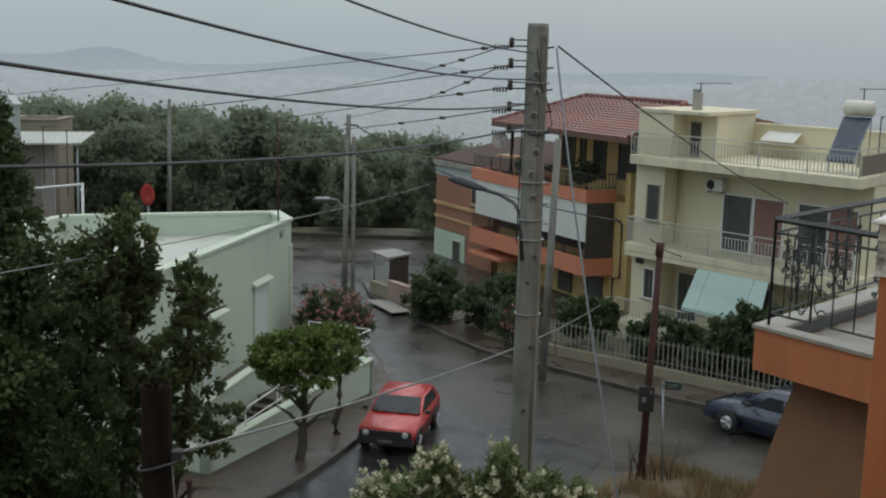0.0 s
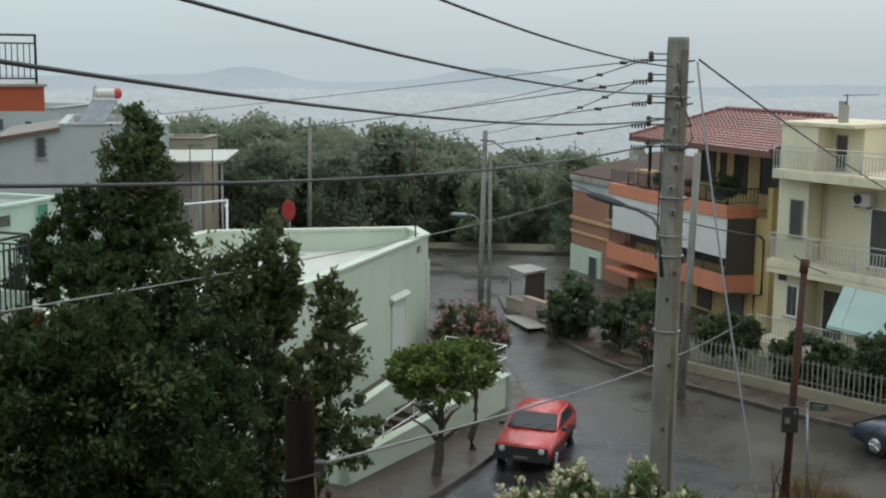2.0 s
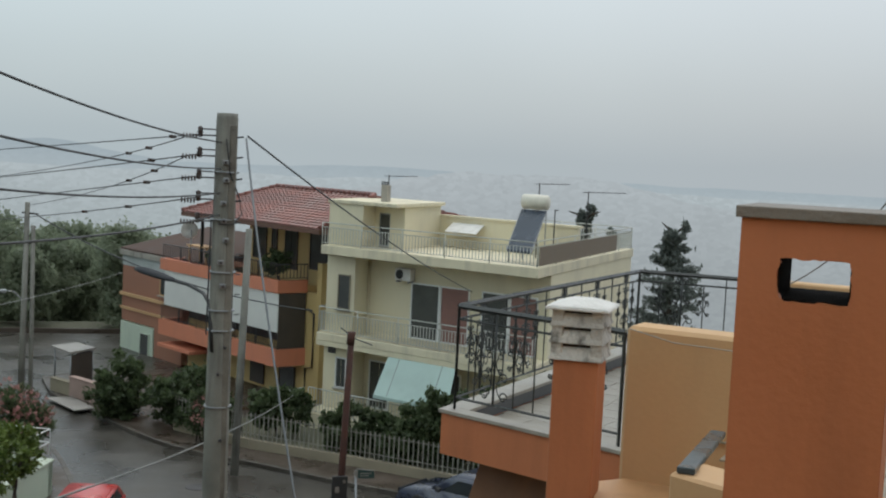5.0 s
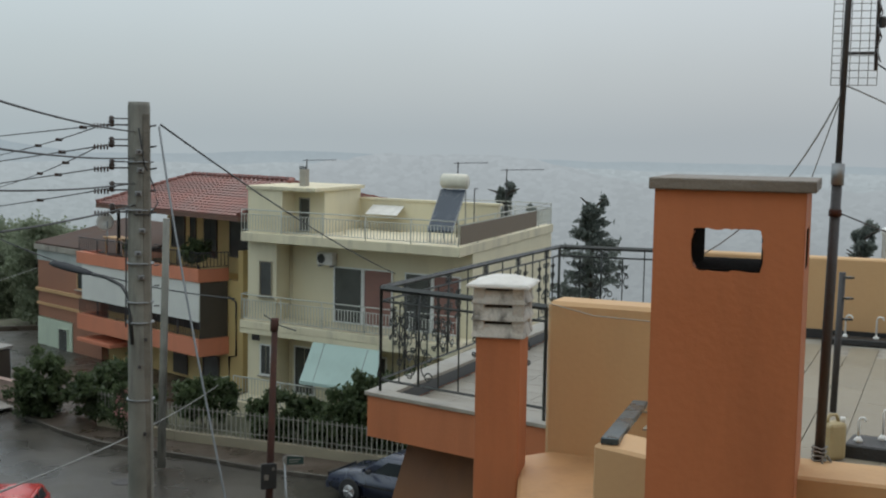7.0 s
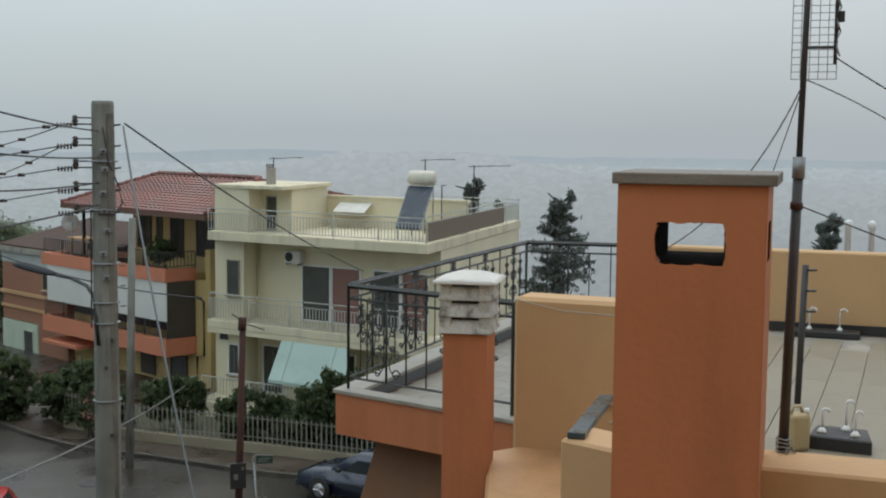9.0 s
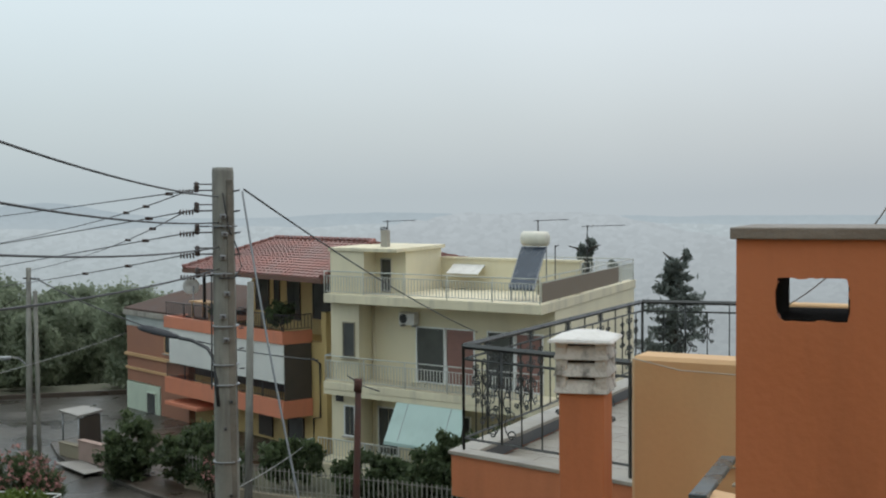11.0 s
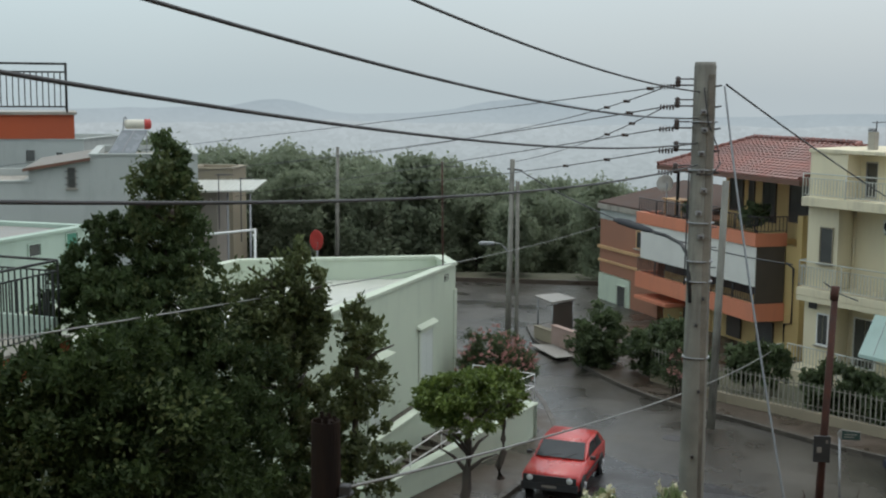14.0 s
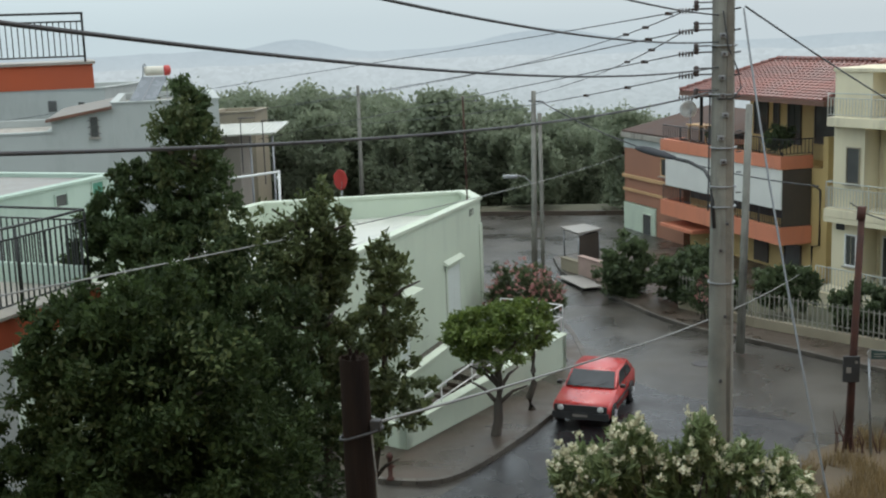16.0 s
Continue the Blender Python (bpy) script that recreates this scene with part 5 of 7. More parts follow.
bm = bmesh.new()
T0, T1 = Vector((3.22, 10.15, 7.30)), Vector((2.72, 9.82, 6.05))
R0, R1 = Vector((4.35, 8.35, 7.30)), Vector((3.95, 8.05, 6.05))
vs = [bm.verts.new(p) for p in (T0, R0, R1 + (R1 - R0) * 0.8, T1 + (T1 - T0) * 0.8)]
vs2 = [bm.verts.new(v.co + Vector((0.012, 0.012, -0.012))) for v in vs]
bm.faces.new(vs)
bm.faces.new(list(reversed(vs2)))
for i in range(4):
    bm.faces.new((vs[i], vs2[i], vs2[(i + 1) % 4], vs[(i + 1) % 4]))
aw = thing("awning", T0, "brown cloth awning hanging below the orange balcony", "awning")
part("cloth", bm, M_AWNBROWN, aw)
part("arm", tb([T0.lerp(R0, 0.22) + Vector((-0.02, -0.03, -0.5)), T1.lerp(R1, 0.22) + Vector((-0.05, -0.05, -0.6))], 0.012, 5), M_STEEL, aw)

# peach parapet behind the slim chimney
pw = thing("parapet", (3.4, 6.8, 7.4), "peach rendered parapet wall with rounded end", "parapet wall")
bm = bmesh.new()
prism(bm, [(3.13, 6.95), (3.92, 6.245), (4.09, 6.435), (3.32, 7.15)], 7.0, 9.005, bevel=0.025)
part("wall", bm, M_PEACH, pw)
part("cable", tb([(3.12, 6.93, 8.995), (3.35, 6.72, 8.935), (3.7, 6.4, 8.925), (3.9, 6.235, 8.945)], 0.0035, 4), M_MARBLE, pw)
ledge = bmesh.new()
prism(ledge, [(2.93, 6.88), (2.42, 5.70), (2.60, 5.2), (2.72, 5.0), (4.5, 3.6), (5.0, 5.6), (3.25, 6.95)], 7.85, 8.03, bevel=0.02)
solid("ledge", ledge, M_LEDGE, "peach rendered ledge at the foot of the parapet", "ledge", kind="structure")
lw = thing("low_parapet", (2.9, 4.6, 8.0), "low peach parapet beside the tall chimney", "parapet wall")
bm = bmesh.new()
prism(bm, [(2.49, 4.95), (2.80, 4.35), (3.05, 4.5), (2.74, 5.1)], 7.2, 8.62, bevel=0.015)
part("wall", bm, M_PEACH, lw)
ch_rail = thing("steel_channel", (2.6, 4.9, 8.64), "dark blue-grey steel channel lying on the parapet", "steel channel")
bm = bmesh.new()
a, b = Vector((2.55, 4.90, 8.65)), Vector((3.3, 6.0, 8.60))
n = Vector((0.5, -0.34, 0)).normalized() * 0.042
prism(bm, [(a - n).xy, (a + n).xy, (b + n).xy, (b - n).xy], [8.622, 8.622, 8.52, 8.52], [8.655, 8.655, 8.555, 8.555], bevel=0.005)
part("channel", bm, material("blue_grey_steel", (0.07, 0.10, 0.115), (0.045, 0.065, 0.075), 0.3, 4, 50, 0.05), ch_rail)

# slim chimney with a louvred concrete head
VM = affine((2.50, 6.56), -30, 58)
vc = thing("slim_chimney", VM @ Vector((0.15, 0.15, 7)), "slim orange chimney with louvred white concrete head", "chimney")
part("flue_shaft", bx(0.0, 0.265, 0.0, 0.30, 0.0, 8.86, bevel=0.008), M_ORANGE, vc, m=VM)


def louvre(bm, u0, u1, v0, v1, z0, z1, flare):
    lo = [bm.verts.new(p) for p in ((u0 - flare, v0 - flare, z0), (u1 + flare, v0 - flare, z0), (u1 + flare, v1 + flare, z0), (u0 - flare, v1 + flare, z0))]
    hi = [bm.verts.new(p) for p in ((u0, v0, z1), (u1, v0, z1), (u1, v1, z1), (u0, v1, z1))]
    bm.faces.new(list(reversed(lo)))
    bm.faces.new(hi)
    fs = [bm.faces.new((lo[i], lo[(i + 1) % 4], hi[(i + 1) % 4], hi[i])) for i in range(4)]
    bmesh.ops.bevel(bm, geom=list({e for f in fs for e in f.edges}), offset=0.006, segments=2, affect="EDGES")


# solid black block paints the shade in the slots between louvres
part("core", bx(0.02, 0.245, 0.02, 0.28, 8.86, 9.157), M_DARK, vc, m=VM)
for k in range(3):
    bm = bmesh.new()
    louvre(bm, 0.0, 0.265, 0.0, 0.3, 8.862 + 0.099 * k, 8.940 + 0.099 * k, 0.030)
    part("louvre", bm, M_VENT, vc, "mossy concrete louvre", VM)
for u in (-0.018, 0.215):
    for v in (-0.018, 0.25):
        part("corner_block", bx(u, u + 0.068, v, v + 0.068, 8.87, 9.156, bevel=0.008), M_VENT, vc, "mossy corner block of the head", VM)
bm = bmesh.new()
louvre(bm, -0.055, 0.32, -0.055, 0.355, 9.158, 9.178, 0.004)
part("cap", bm, M_CAPSTONE, vc, "white concrete cap", VM)
bm = bmesh.new()
louvre(bm, 0.07, 0.195, 0.08, 0.22, 9.1785, 9.218, 0.115)
part("cap_crown", bm, M_CAPSTONE, vc, "shallow peaked top of the cap", VM)

# tall chimney with openings right through its head
CM = affine((2.315, 4.125), -37, 52)
tc = thing("tall_chimney", CM @ Vector((0.27, 0.25, 6)), "tall orange rendered chimney with open head and grey slab", "chimney")
cw, cd = 0.565, 0.50
part("flue_shaft", bx((0, cw, 0, cd, 0.0, 9.535), (0, 0.145, 0, 0.12, 9.535, 9.70), (0.415, cw, 0, 0.12, 9.535, 9.70), (0, 0.12, cd - 0.12, cd, 9.535, 9.70), (0.40, cw, cd - 0.12, cd, 9.535, 9.70), (0, cw, 0, cd, 9.70, 9.845)), M_ORANGE, tc, m=CM)
bm = bmesh.new()
box(bm, -0.02, cw + 0.035, -0.03, cd + 0.03, 9.845, 9.89, bevel=0.005)
part("slab", bm, M_CAPDARK, tc, "dark weathered cover slab", CM)
part("soot", bx((0.1455, 0.153, 0.012, cd - 0.125, 9.537, 9.698), (0.13, 0.43, 0.006, cd - 0.006, 9.5352, 9.545), (0.408, 0.4145, 0.012, 0.11, 9.55, 9.69), (0.408, cw - 0.004, cd - 0.128, cd - 0.1205, 9.537, 9.698), (0.43, cw - 0.004, 0.121, cd - 0.129, 9.536, 9.544)), M_SOOT, tc, "sooty lining of the opening", CM)

rr = random.Random(77)
bm = bmesh.new()
N = 40
inner, outer = [], []
for k in range(N):
    a = 2 * math.pi * k / N
    c, s = math.cos(a), math.sin(a)
    q = 1 / (abs(c) ** 9 + abs(s) ** 9) ** (1 / 9)
    inner.append((0.28 + 0.133 * c * q + rr.uniform(-0.006, 0.006), 9.6175 + 0.082 * s * q + rr.uniform(-0.006, 0.006)))
    e = 1 / max(abs(c) / 0.279, abs(s) / 0.222)
    outer.append((0.2825 + c * e, 9.6175 + s * e))
for c, s in ((1, 1), (1, -1), (-1, 1), (-1, -1)):
    k = round((math.atan2(s * 0.222, c * 0.279) % (2 * math.pi)) / (2 * math.pi) * N) % N
    outer[k] = (0.2825 + c * 0.279, 9.6175 + s * 0.222)
fr = []
for v in (-0.004, -0.0005):
    fr.append([[bm.verts.new((u, v, z)) for u, z in loop] for loop in (inner, outer)])
deep = [bm.verts.new((u, 0.055, z)) for u, z in inner]
for k in range(N):
    n1 = (k + 1) % N
    bm.faces.new((fr[0][0][k], fr[0][0][n1], fr[0][1][n1], fr[0][1][k]))
    bm.faces.new((fr[0][1][k], fr[0][1][n1], fr[1][1][n1], fr[1][1][k]))
    bm.faces.new((fr[0][0][k], deep[k], deep[n1], fr[0][0][n1]))
bm.faces.new([bm.verts.new(p) for p in ((0.0035, -0.004, 7.8), (0.5615, -0.004, 7.8), (0.5615, -0.004, 9.3955), (0.0035, -0.004, 9.3955))])
part("plaster_face", bm, M_ORANGE, tc, "patched plaster round the opening", CM)

# roof terrace beyond it
FZ = 8.35
terr = bmesh.new()
prism(terr, [(3.55, 4.3), (4.7, 3.3), (14, 6), (12.5, 12), (6.7, 10.4), (4.6, 6.0)], FZ - 0.3, FZ)
tf = solid("roof_terrace", terr, M_CONCRETE, "concrete roof terrace with dark joints", "terrace", kind="structure")
TM = affine((3.75, 4.55, FZ + 0.001), -42, 48)
me_q = mesh_of("paving_slab", bx(0.003, 0.217, 0.001, 0.899, 0, 0.010), M_ROOFSLAB)
lin = TM.to_3x3().to_4x4()
for i in range(-9, 22):
    for j in range(-1, 9):
        u, v = i * 0.22, j * 0.9 + (0.45 if i % 2 else 0.0)
        c = TM @ Vector((u + 0.11, v + 0.45, 0))
        if c.x > 3.75 and c.x < 9.5 and 0.63 * (c.x - 5.6) + 0.78 * (c.y - 9.35) < -0.42 and c.y - 3.75 > (c.x - 4.3) * 0.3:
            piece("paving_slab", me_q, tf, Matrix.Translation(TM @ Vector((u, v, 0))) @ lin)
bw = thing("terrace_parapet", (7, 9, FZ), "long peach parapet at the terrace edge", "parapet wall")
B0, B1 = Vector((5.6, 9.35, 0)), Vector((11.5, 4.6, 0))
d = (B1 - B0).normalized()
n = Vector((-d.y, d.x, 0)) * 0.2
bm = bmesh.new()
prism(bm, [B0.xy, B1.xy, (B1 + n).xy, (B0 + n).xy], FZ - 0.3, 9.06, bevel=0.012)
part("wall", bm, M_PEACH, bw)
bm = bmesh.new()
prism(bm, [(B0 - n * 0.12).xy, (B1 - n * 0.12).xy, (B1 - n * 0.02).xy, (B0 - n * 0.02).xy], FZ + 0.01, FZ + 0.09)
part("skirting", bm, M_TAR, bw, "black bitumen skirting")
fw = thing("front_parapet", (3.3, 3.9, 8), "low peach parapet in front of the terrace", "parapet wall")
bm = bmesh.new()
prism(bm, [(2.83, 4.10), (4.25, 2.93), (4.45, 3.2), (3.0, 4.36)], 7.4, 8.692, bevel=0.012)
part("wall", bm, M_PEACH, fw)

am = thing("antenna_mast", (3.16, 4.18, 8.66), "tall dark steel antenna mast lashed with wire", "antenna mast")
part("lower_tube", tb([(3.14, 4.20, 8.66), (3.155, 4.185, 9.90)], 0.022, 10), M_DARKSTEEL, am)
part("upper_tube", tb([(3.155, 4.185, 9.88), (3.17, 4.17, 11.3)], 0.013, 8), M_DARKSTEEL, am)
part("collar", tb([(3.155, 4.185, 9.86), (3.156, 4.184, 9.95)], 0.027, 10), M_STEEL, am, "steel clamp collar")
part("collar", tb([(3.152, 4.187, 9.73), (3.153, 4.186, 9.76)], 0.027, 10), M_RUST, am)
lash = bmesh.new()
for k in range(5):
    z = 8.68 + 0.018 * k
    tube(lash, [(3.14 + 0.03 * math.cos(a), 4.2 + 0.03 * math.sin(a), z + 0.004 * math.sin(3 * a + k)) for a in (i * math.pi / 5 for i in range(11))], 0.004, 4)
tube(lash, [(3.13, 4.16, 8.72), (3.10, 4.13, 8.60), (3.15, 4.10, 8.55), (3.2, 4.13, 8.62), (3.16, 4.17, 8.72)], 0.005, 4)
part("lashing", lash, M_WIREPALE, am, "loose tie wire")
# grid aerial at the top of the mast
bm = bmesh.new()
g0 = Vector((3.115, 4.205, 10.27))
gd = Vector((0.14, -0.11, 0))
for i in range(6):
    tube(bm, [g0 + gd * (i / 5), g0 + gd * (i / 5) + Vector((0, 0, 0.75))], 0.0022, 4)
for j in range(26):
    tube(bm, [g0 + Vector((0, 0, 0.03 * j)), g0 + gd + Vector((0, 0, 0.03 * j))], 0.0018, 4)
part("grid_reflector", bm, M_STEEL, am, "wire grid reflector")
bm = bmesh.new()
tube(bm, [(3.25, 4.1, 10.33), (3.25, 4.1, 11.0)], 0.007, 6)
tube(bm, [(3.17, 4.17, 10.40), (3.25, 4.1, 10.40)], 0.007, 6)
for z in (10.42, 10.52, 10.62, 10.72):
    tube(bm, [(3.2, 4.02, z - 0.05), (3.25, 4.1, z), (3.32, 4.16, z + 0.05)], 0.003, 4)
    tube(bm, [(3.2, 4.02, z + 0.05), (3.25, 4.1, z), (3.32, 4.16, z - 0.05)], 0.003, 4)
part("dipoles", bm, M_DARKSTEEL, am)
part("junction_box", bx(3.245, 3.27, 4.07, 4.1, 10.50, 10.545, bevel=0.004), M_BLACKPLASTIC, am)
for i, pts in enumerate((((3.165, 4.175, 10.27), (3.08, 4.23, 10.06), (2.95, 4.9, 9.50)), ((3.165, 4.175, 10.27), (3.13, 4.25, 10.03), (3.29, 5.0, 9.0)), ((3.165, 4.175, 10.27), (3.33, 4.07, 10.18), (4.0, 3.9, 9.7)), ((3.155, 4.185, 9.75), (3.38, 4.0, 9.64), (3.9, 3.6, 9.4)), ((3.25, 4.1, 10.36), (3.4, 3.99, 10.24), (3.9, 3.6, 9.9)))):
    part("guy_wire", tb(bent(pts, 14), 0.003 if i else 0.0035, 4), M_WIREPALE if i < 3 else M_WIRE, am)

am.matrix_basis = Matrix.Translation(Vector((3.16, 4.18, 8.66)) + Vector((0.034, -0.012, 0.0)))

pp = thing("post", (4.76, 6.19, FZ), "short grey steel post with dark clamps", "post")
part("tube", tb([(4.76, 6.19, FZ), (4.79, 6.20, 9.24)], 0.021, 8), M_DARKSTEEL, pp)
for z in (8.95, 9.08, 9.21):
    part("clamp", bx(4.785, 4.835, 6.14, 6.18, z - 0.006, z + 0.006), M_IRON, pp)
jc = thing("jerrycan", (4.04, 5.24, FZ), "cloudy yellowish plastic jerrycan on the terrace", "jerrycan")
part("body", bx(3.985, 4.10, 5.19, 5.28, FZ + 0.012, FZ + 0.215, bevel=0.022), M_JERRY, jc)
part("handle", tb([(4.00, 5.24, FZ + 0.21), (4.015, 5.24, FZ + 0.25), (4.06, 5.24, FZ + 0.25), (4.075, 5.24, FZ + 0.21)], 0.009, 6), M_JERRY, jc)
part("cap", tb([(4.085, 5.22, FZ + 0.205), (4.085, 5.22, FZ + 0.24)], 0.014, 8), M_WHITE, jc)


def bent_pipe(parent, c, h, s):
    """A thin white pipe that rises and hooks over at the top."""
    c = Vector(c)
    d = Vector((0.78, -0.62, 0)) * s
    arc = [c, c + Vector((0, 0, h))] + [c + d * (1 - math.cos(a)) + Vector((0, 0, h + s * math.sin(a))) for a in (0.5, 1.0, 1.57, 2.1, 2.7, 3.2)]
    p = part("pipe", tb(arc, 0.0075, 6), M_WHITE, parent, "white hooked pipe")
    bm = bmesh.new()
    lathe(bm, c, [(0.026, 0.0), (0.024, 0.012), (0.009, 0.03)], 10)
    part("flange", bm, M_WHITE, p)


vp = thing("vent_pipes", (4.3, 5.2, FZ), "white hooked vent pipes in a black bitumen block", "vent pipe", "bent vent pipes on the roof")
bm = bmesh.new()
prism(bm, [(4.12, 5.25), (4.35, 5.01), (4.51, 5.24), (4.32, 5.43)], FZ + 0.004, FZ + 0.085, bevel=0.008)
part("collar", bm, M_TAR, vp, "black bitumen block")
for x, y, h in ((4.23, 5.27, 0.115), (4.385, 5.265, 0.15), (4.345, 5.14, 0.12)):
    bent_pipe(vp, (x, y, FZ + 0.084), h, 0.018)
vp = thing("vent_pipes", (6.55, 8.2, FZ), "white hooked vent pipes by the far parapet", "vent pipe", "bent vent pipes on the roof")
bm = bmesh.new()
prism(bm, [(6.33, 8.42), (6.78, 8.05), (6.90, 8.20), (6.46, 8.57)], FZ + 0.004, FZ + 0.06, bevel=0.008)
part("collar", bm, M_TAR, vp, "black bitumen patch")
for x, y in ((6.53, 8.40), (6.72, 8.24)):
    bent_pipe(vp, (x, y, FZ + 0.059), 0.16, 0.028)
for x, y in ((8.28, 10.1), (8.45, 9.945)):
    t = thing("flue", (x, y, FZ), "white round flue with cap behind the parapet", "flue", "white flues")
    bm = bmesh.new()
    lathe(bm, (x, y, FZ), [(0.032, 0.0), (0.032, 0.77), (0.045, 0.775), (0.045, 0.83), (0.015, 0.85)], 12)
    part("pipe", bm, M_WHITE, t)


# ---- utility poles and wires ----
PX, PY = 1.485, 17.95
pole = thing("utility_pole", (PX, PY, 0), "tall weathered grey concrete utility pole", "utility pole")
bm = bmesh.new()
prof = [(0.235, -0.05), (0.19, 4.0), (0.165, 9.0), (0.158, 10.41), (0.150, 10.475)]
lathe(bm, (PX, PY, 0), prof, 20)
part("shaft", bm, M_POLE, pole)
part("rib", bx(PX + 0.035, PX + 0.135, PY - 0.172, PY - 0.08, 0.2, 10.30, bevel=0.012), M_POLESTAIN, pole, "dark stained flat face of the pole")
for z in (8.12, 7.55, 7.25, 6.1, 8.9, 9.6):
    bm = bmesh.new()
    lathe(bm, (PX, PY, z), [(0.205, 0.0), (0.205, 0.022)], 20)
    part("band", bm, M_STEEL, pole, "steel strap")
for z in (10.14, 9.84, 9.52, 9.20, 8.88):
    part("bracket", tb([(PX - 0.12, PY, z), (PX - 0.42, PY, z)], 0.013, 5), M_DARKSTEEL, pole)
    part("bracket", tb([(PX - 0.12, PY, z + 0.09), (PX - 0.40, PY, z + 0.09)], 0.011, 5), M_DARKSTEEL, pole)
    bm = bmesh.new()
    lathe(bm, (PX - 0.385, PY, z - 0.03), [(0.02, 0), (0.045, 0.02), (0.03, 0.05), (0.05, 0.07), (0.03, 0.1), (0.045, 0.13), (0.015, 0.16)], 10)
    part("insulator", bm, M_PORCELAIN, pole, "brown porcelain insulator")
    bm = bmesh.new()
    for k in range(5):
        lathe(bm, (PX - 0.62 + 0.045 * k, PY + 0.02, z - 0.02), [(0.012, -0.018), (0.042, -0.01), (0.042, 0.006), (0.012, 0.012)], 8, "x")
    part("strain_insulator", bm, M_PORCELAIN, pole, "ribbed strain insulator")
    part("bracket", tb([(PX + 0.12, PY - 0.05, z - 0.02), (PX + 0.24, PY - 0.08, z)], 0.013, 5), M_DARKSTEEL, pole)
for z, a in ((9.72, -0.02), (9.46, 0.0), (9.12, -0.03), (8.86, -0.02), (8.58, 0.02), (8.25, -0.04), (7.9, 0.0)):
    clip = part("clamp", bx(PX + a - 0.045, PX + a + 0.045, PY - 0.215, PY - 0.13, z, z + 0.07, bevel=0.008), M_STEEL, pole, "grey steel clamp")
    part("bolt", bx(PX + a - 0.018, PX + a + 0.018, PY - 0.25, PY - 0.216, z + 0.02, z + 0.05), M_DARKSTEEL, clip)
for z, a in ((7.0, 0.06), (6.6, -0.03), (5.6, 0.04), (4.6, -0.02)):
    part("bolt", bx(PX + a - 0.02, PX + a + 0.02, PY - 0.235, PY - 0.15, z, z + 0.04), M_DARKSTEEL, pole)
part("drop_cable", tb([(PX - 0.02, PY - 0.19, 10.1), (PX + 0.05, PY - 0.2, 9.6), (PX + 0.20, PY - 0.1, 9.25), (PX + 0.25, PY - 0.08, 9.0), (PX + 0.12, PY - 0.19, 8.85), (PX - 0.1, PY - 0.2, 8.85)], 0.011, 5), M_WIRE, pole, "looped black cable")
part("drop_cable", tb([(PX - 0.19, PY - 0.06, 8.9), (PX - 0.2, PY - 0.06, 8.0), (PX - 0.21, PY - 0.07, 7.2)], 0.012, 5), M_WIRE, pole)
M_LAMPHEAD = material("dull_grey_lamp_metal", (0.05, 0.053, 0.06), (0.03, 0.032, 0.036), 0.75, 3, 50, 0.1, spec=0.12)
# street lamp on a bent arm
lamp = thing("street_lamp", (PX - 0.2, PY, 7.6), "grey street lamp on a bent arm of the pole", "street lamp")
part("arm", tb([(1.36, 17.8, 6.95), (1.335, 17.85, 7.35), (1.33, 17.95, 7.62), (1.25, 18.3, 7.76), (1.04, 18.72, 7.84), (0.86, 18.95, 7.86)], 0.030, 8), M_BLACKPLASTIC, lamp)
bm = bmesh.new()
hd = Vector((-0.55, 0.83, 0.10)).normalized()
pts = [Vector((0.86, 18.95, 7.86)) + hd * s for s in (0, 0.15, 0.45, 0.85, 1.0)]
tube(bm, pts, 0.04, 8)
for v, k in zip(bm.verts, range(len(bm.verts))):
    f = (0.045, 0.095, 0.13, 0.13, 0.10)[k // 8]
    c = pts[k // 8]
    v.co = c + (v.co - c) * (f / 0.04) * 1.0
    v.co.z = c.z + (v.co.z - c.z) * 0.38
part("lamp_head", bm, M_LAMPHEAD, lamp, "flat dark grey lamp head")


def slim_pole(name, base, top, r, label, mat, r_top=None, group=""):
    t = thing(name, base, label, "utility pole", group)
    part("shaft", tb([base, Vector(base).lerp(Vector(top), 0.5), top], r, 10, r_top or r * 0.75), mat, t)
    return t


p2 = slim_pole("utility_pole", (-3.22, 43.34, 0.0), (-3.12, 43.34, 7.7), 0.125, "slim grey-brown utility pole near the bend", M_POLE, 0.085)
part("brace", tb([(-2.88, 43.3, 0.0), (-2.92, 43.32, 6.9)], 0.075, 8), M_POLE, p2, "second shaft beside it")
part("cross_bar", tb([(-3.3, 43.3, 7.35), (-2.75, 43.3, 7.3)], 0.03, 5), M_DARKSTEEL, p2)
part("lamp", bx(-4.3, -3.75, 43.2, 43.4, 4.55, 4.68, bevel=0.04), M_STEEL, p2, "small lamp head on an arm")
part("lamp_arm", tb([(-3.2, 43.34, 4.3), (-3.5, 43.3, 4.6), (-3.8, 43.3, 4.64)], 0.025, 5), M_STEEL, p2)
p3 = slim_pole("utility_pole", (3.5, 35.75, 0.1), (3.68, 35.75, 7.55), 0.13, "grey concrete pole by the garden fence", M_POLE, 0.10)
for z in (5.0, 5.6, 6.2, 6.8):
    part("step_bolt", tb([(3.45, 35.6, z), (3.3, 35.55, z)], 0.02, 5), M_DARKSTEEL, p3)
slim_pole("utility_pole", (-12.98, 58.5, 0.0), (-12.92, 58.5, 7.4), 0.12, "thin grey pole in front of the wood", M_POLE, 0.08)
rp = slim_pole("rusty_post", (5.06, 26.98, 0.1), (5.22, 26.98, 5.78), 0.095, "leaning rusty-brown steel post with poster", M_RUST, 0.072)
part("collar", tb([(5.20, 26.98, 5.55), (5.22, 26.98, 5.85)], 0.095, 8), M_RUST, rp)
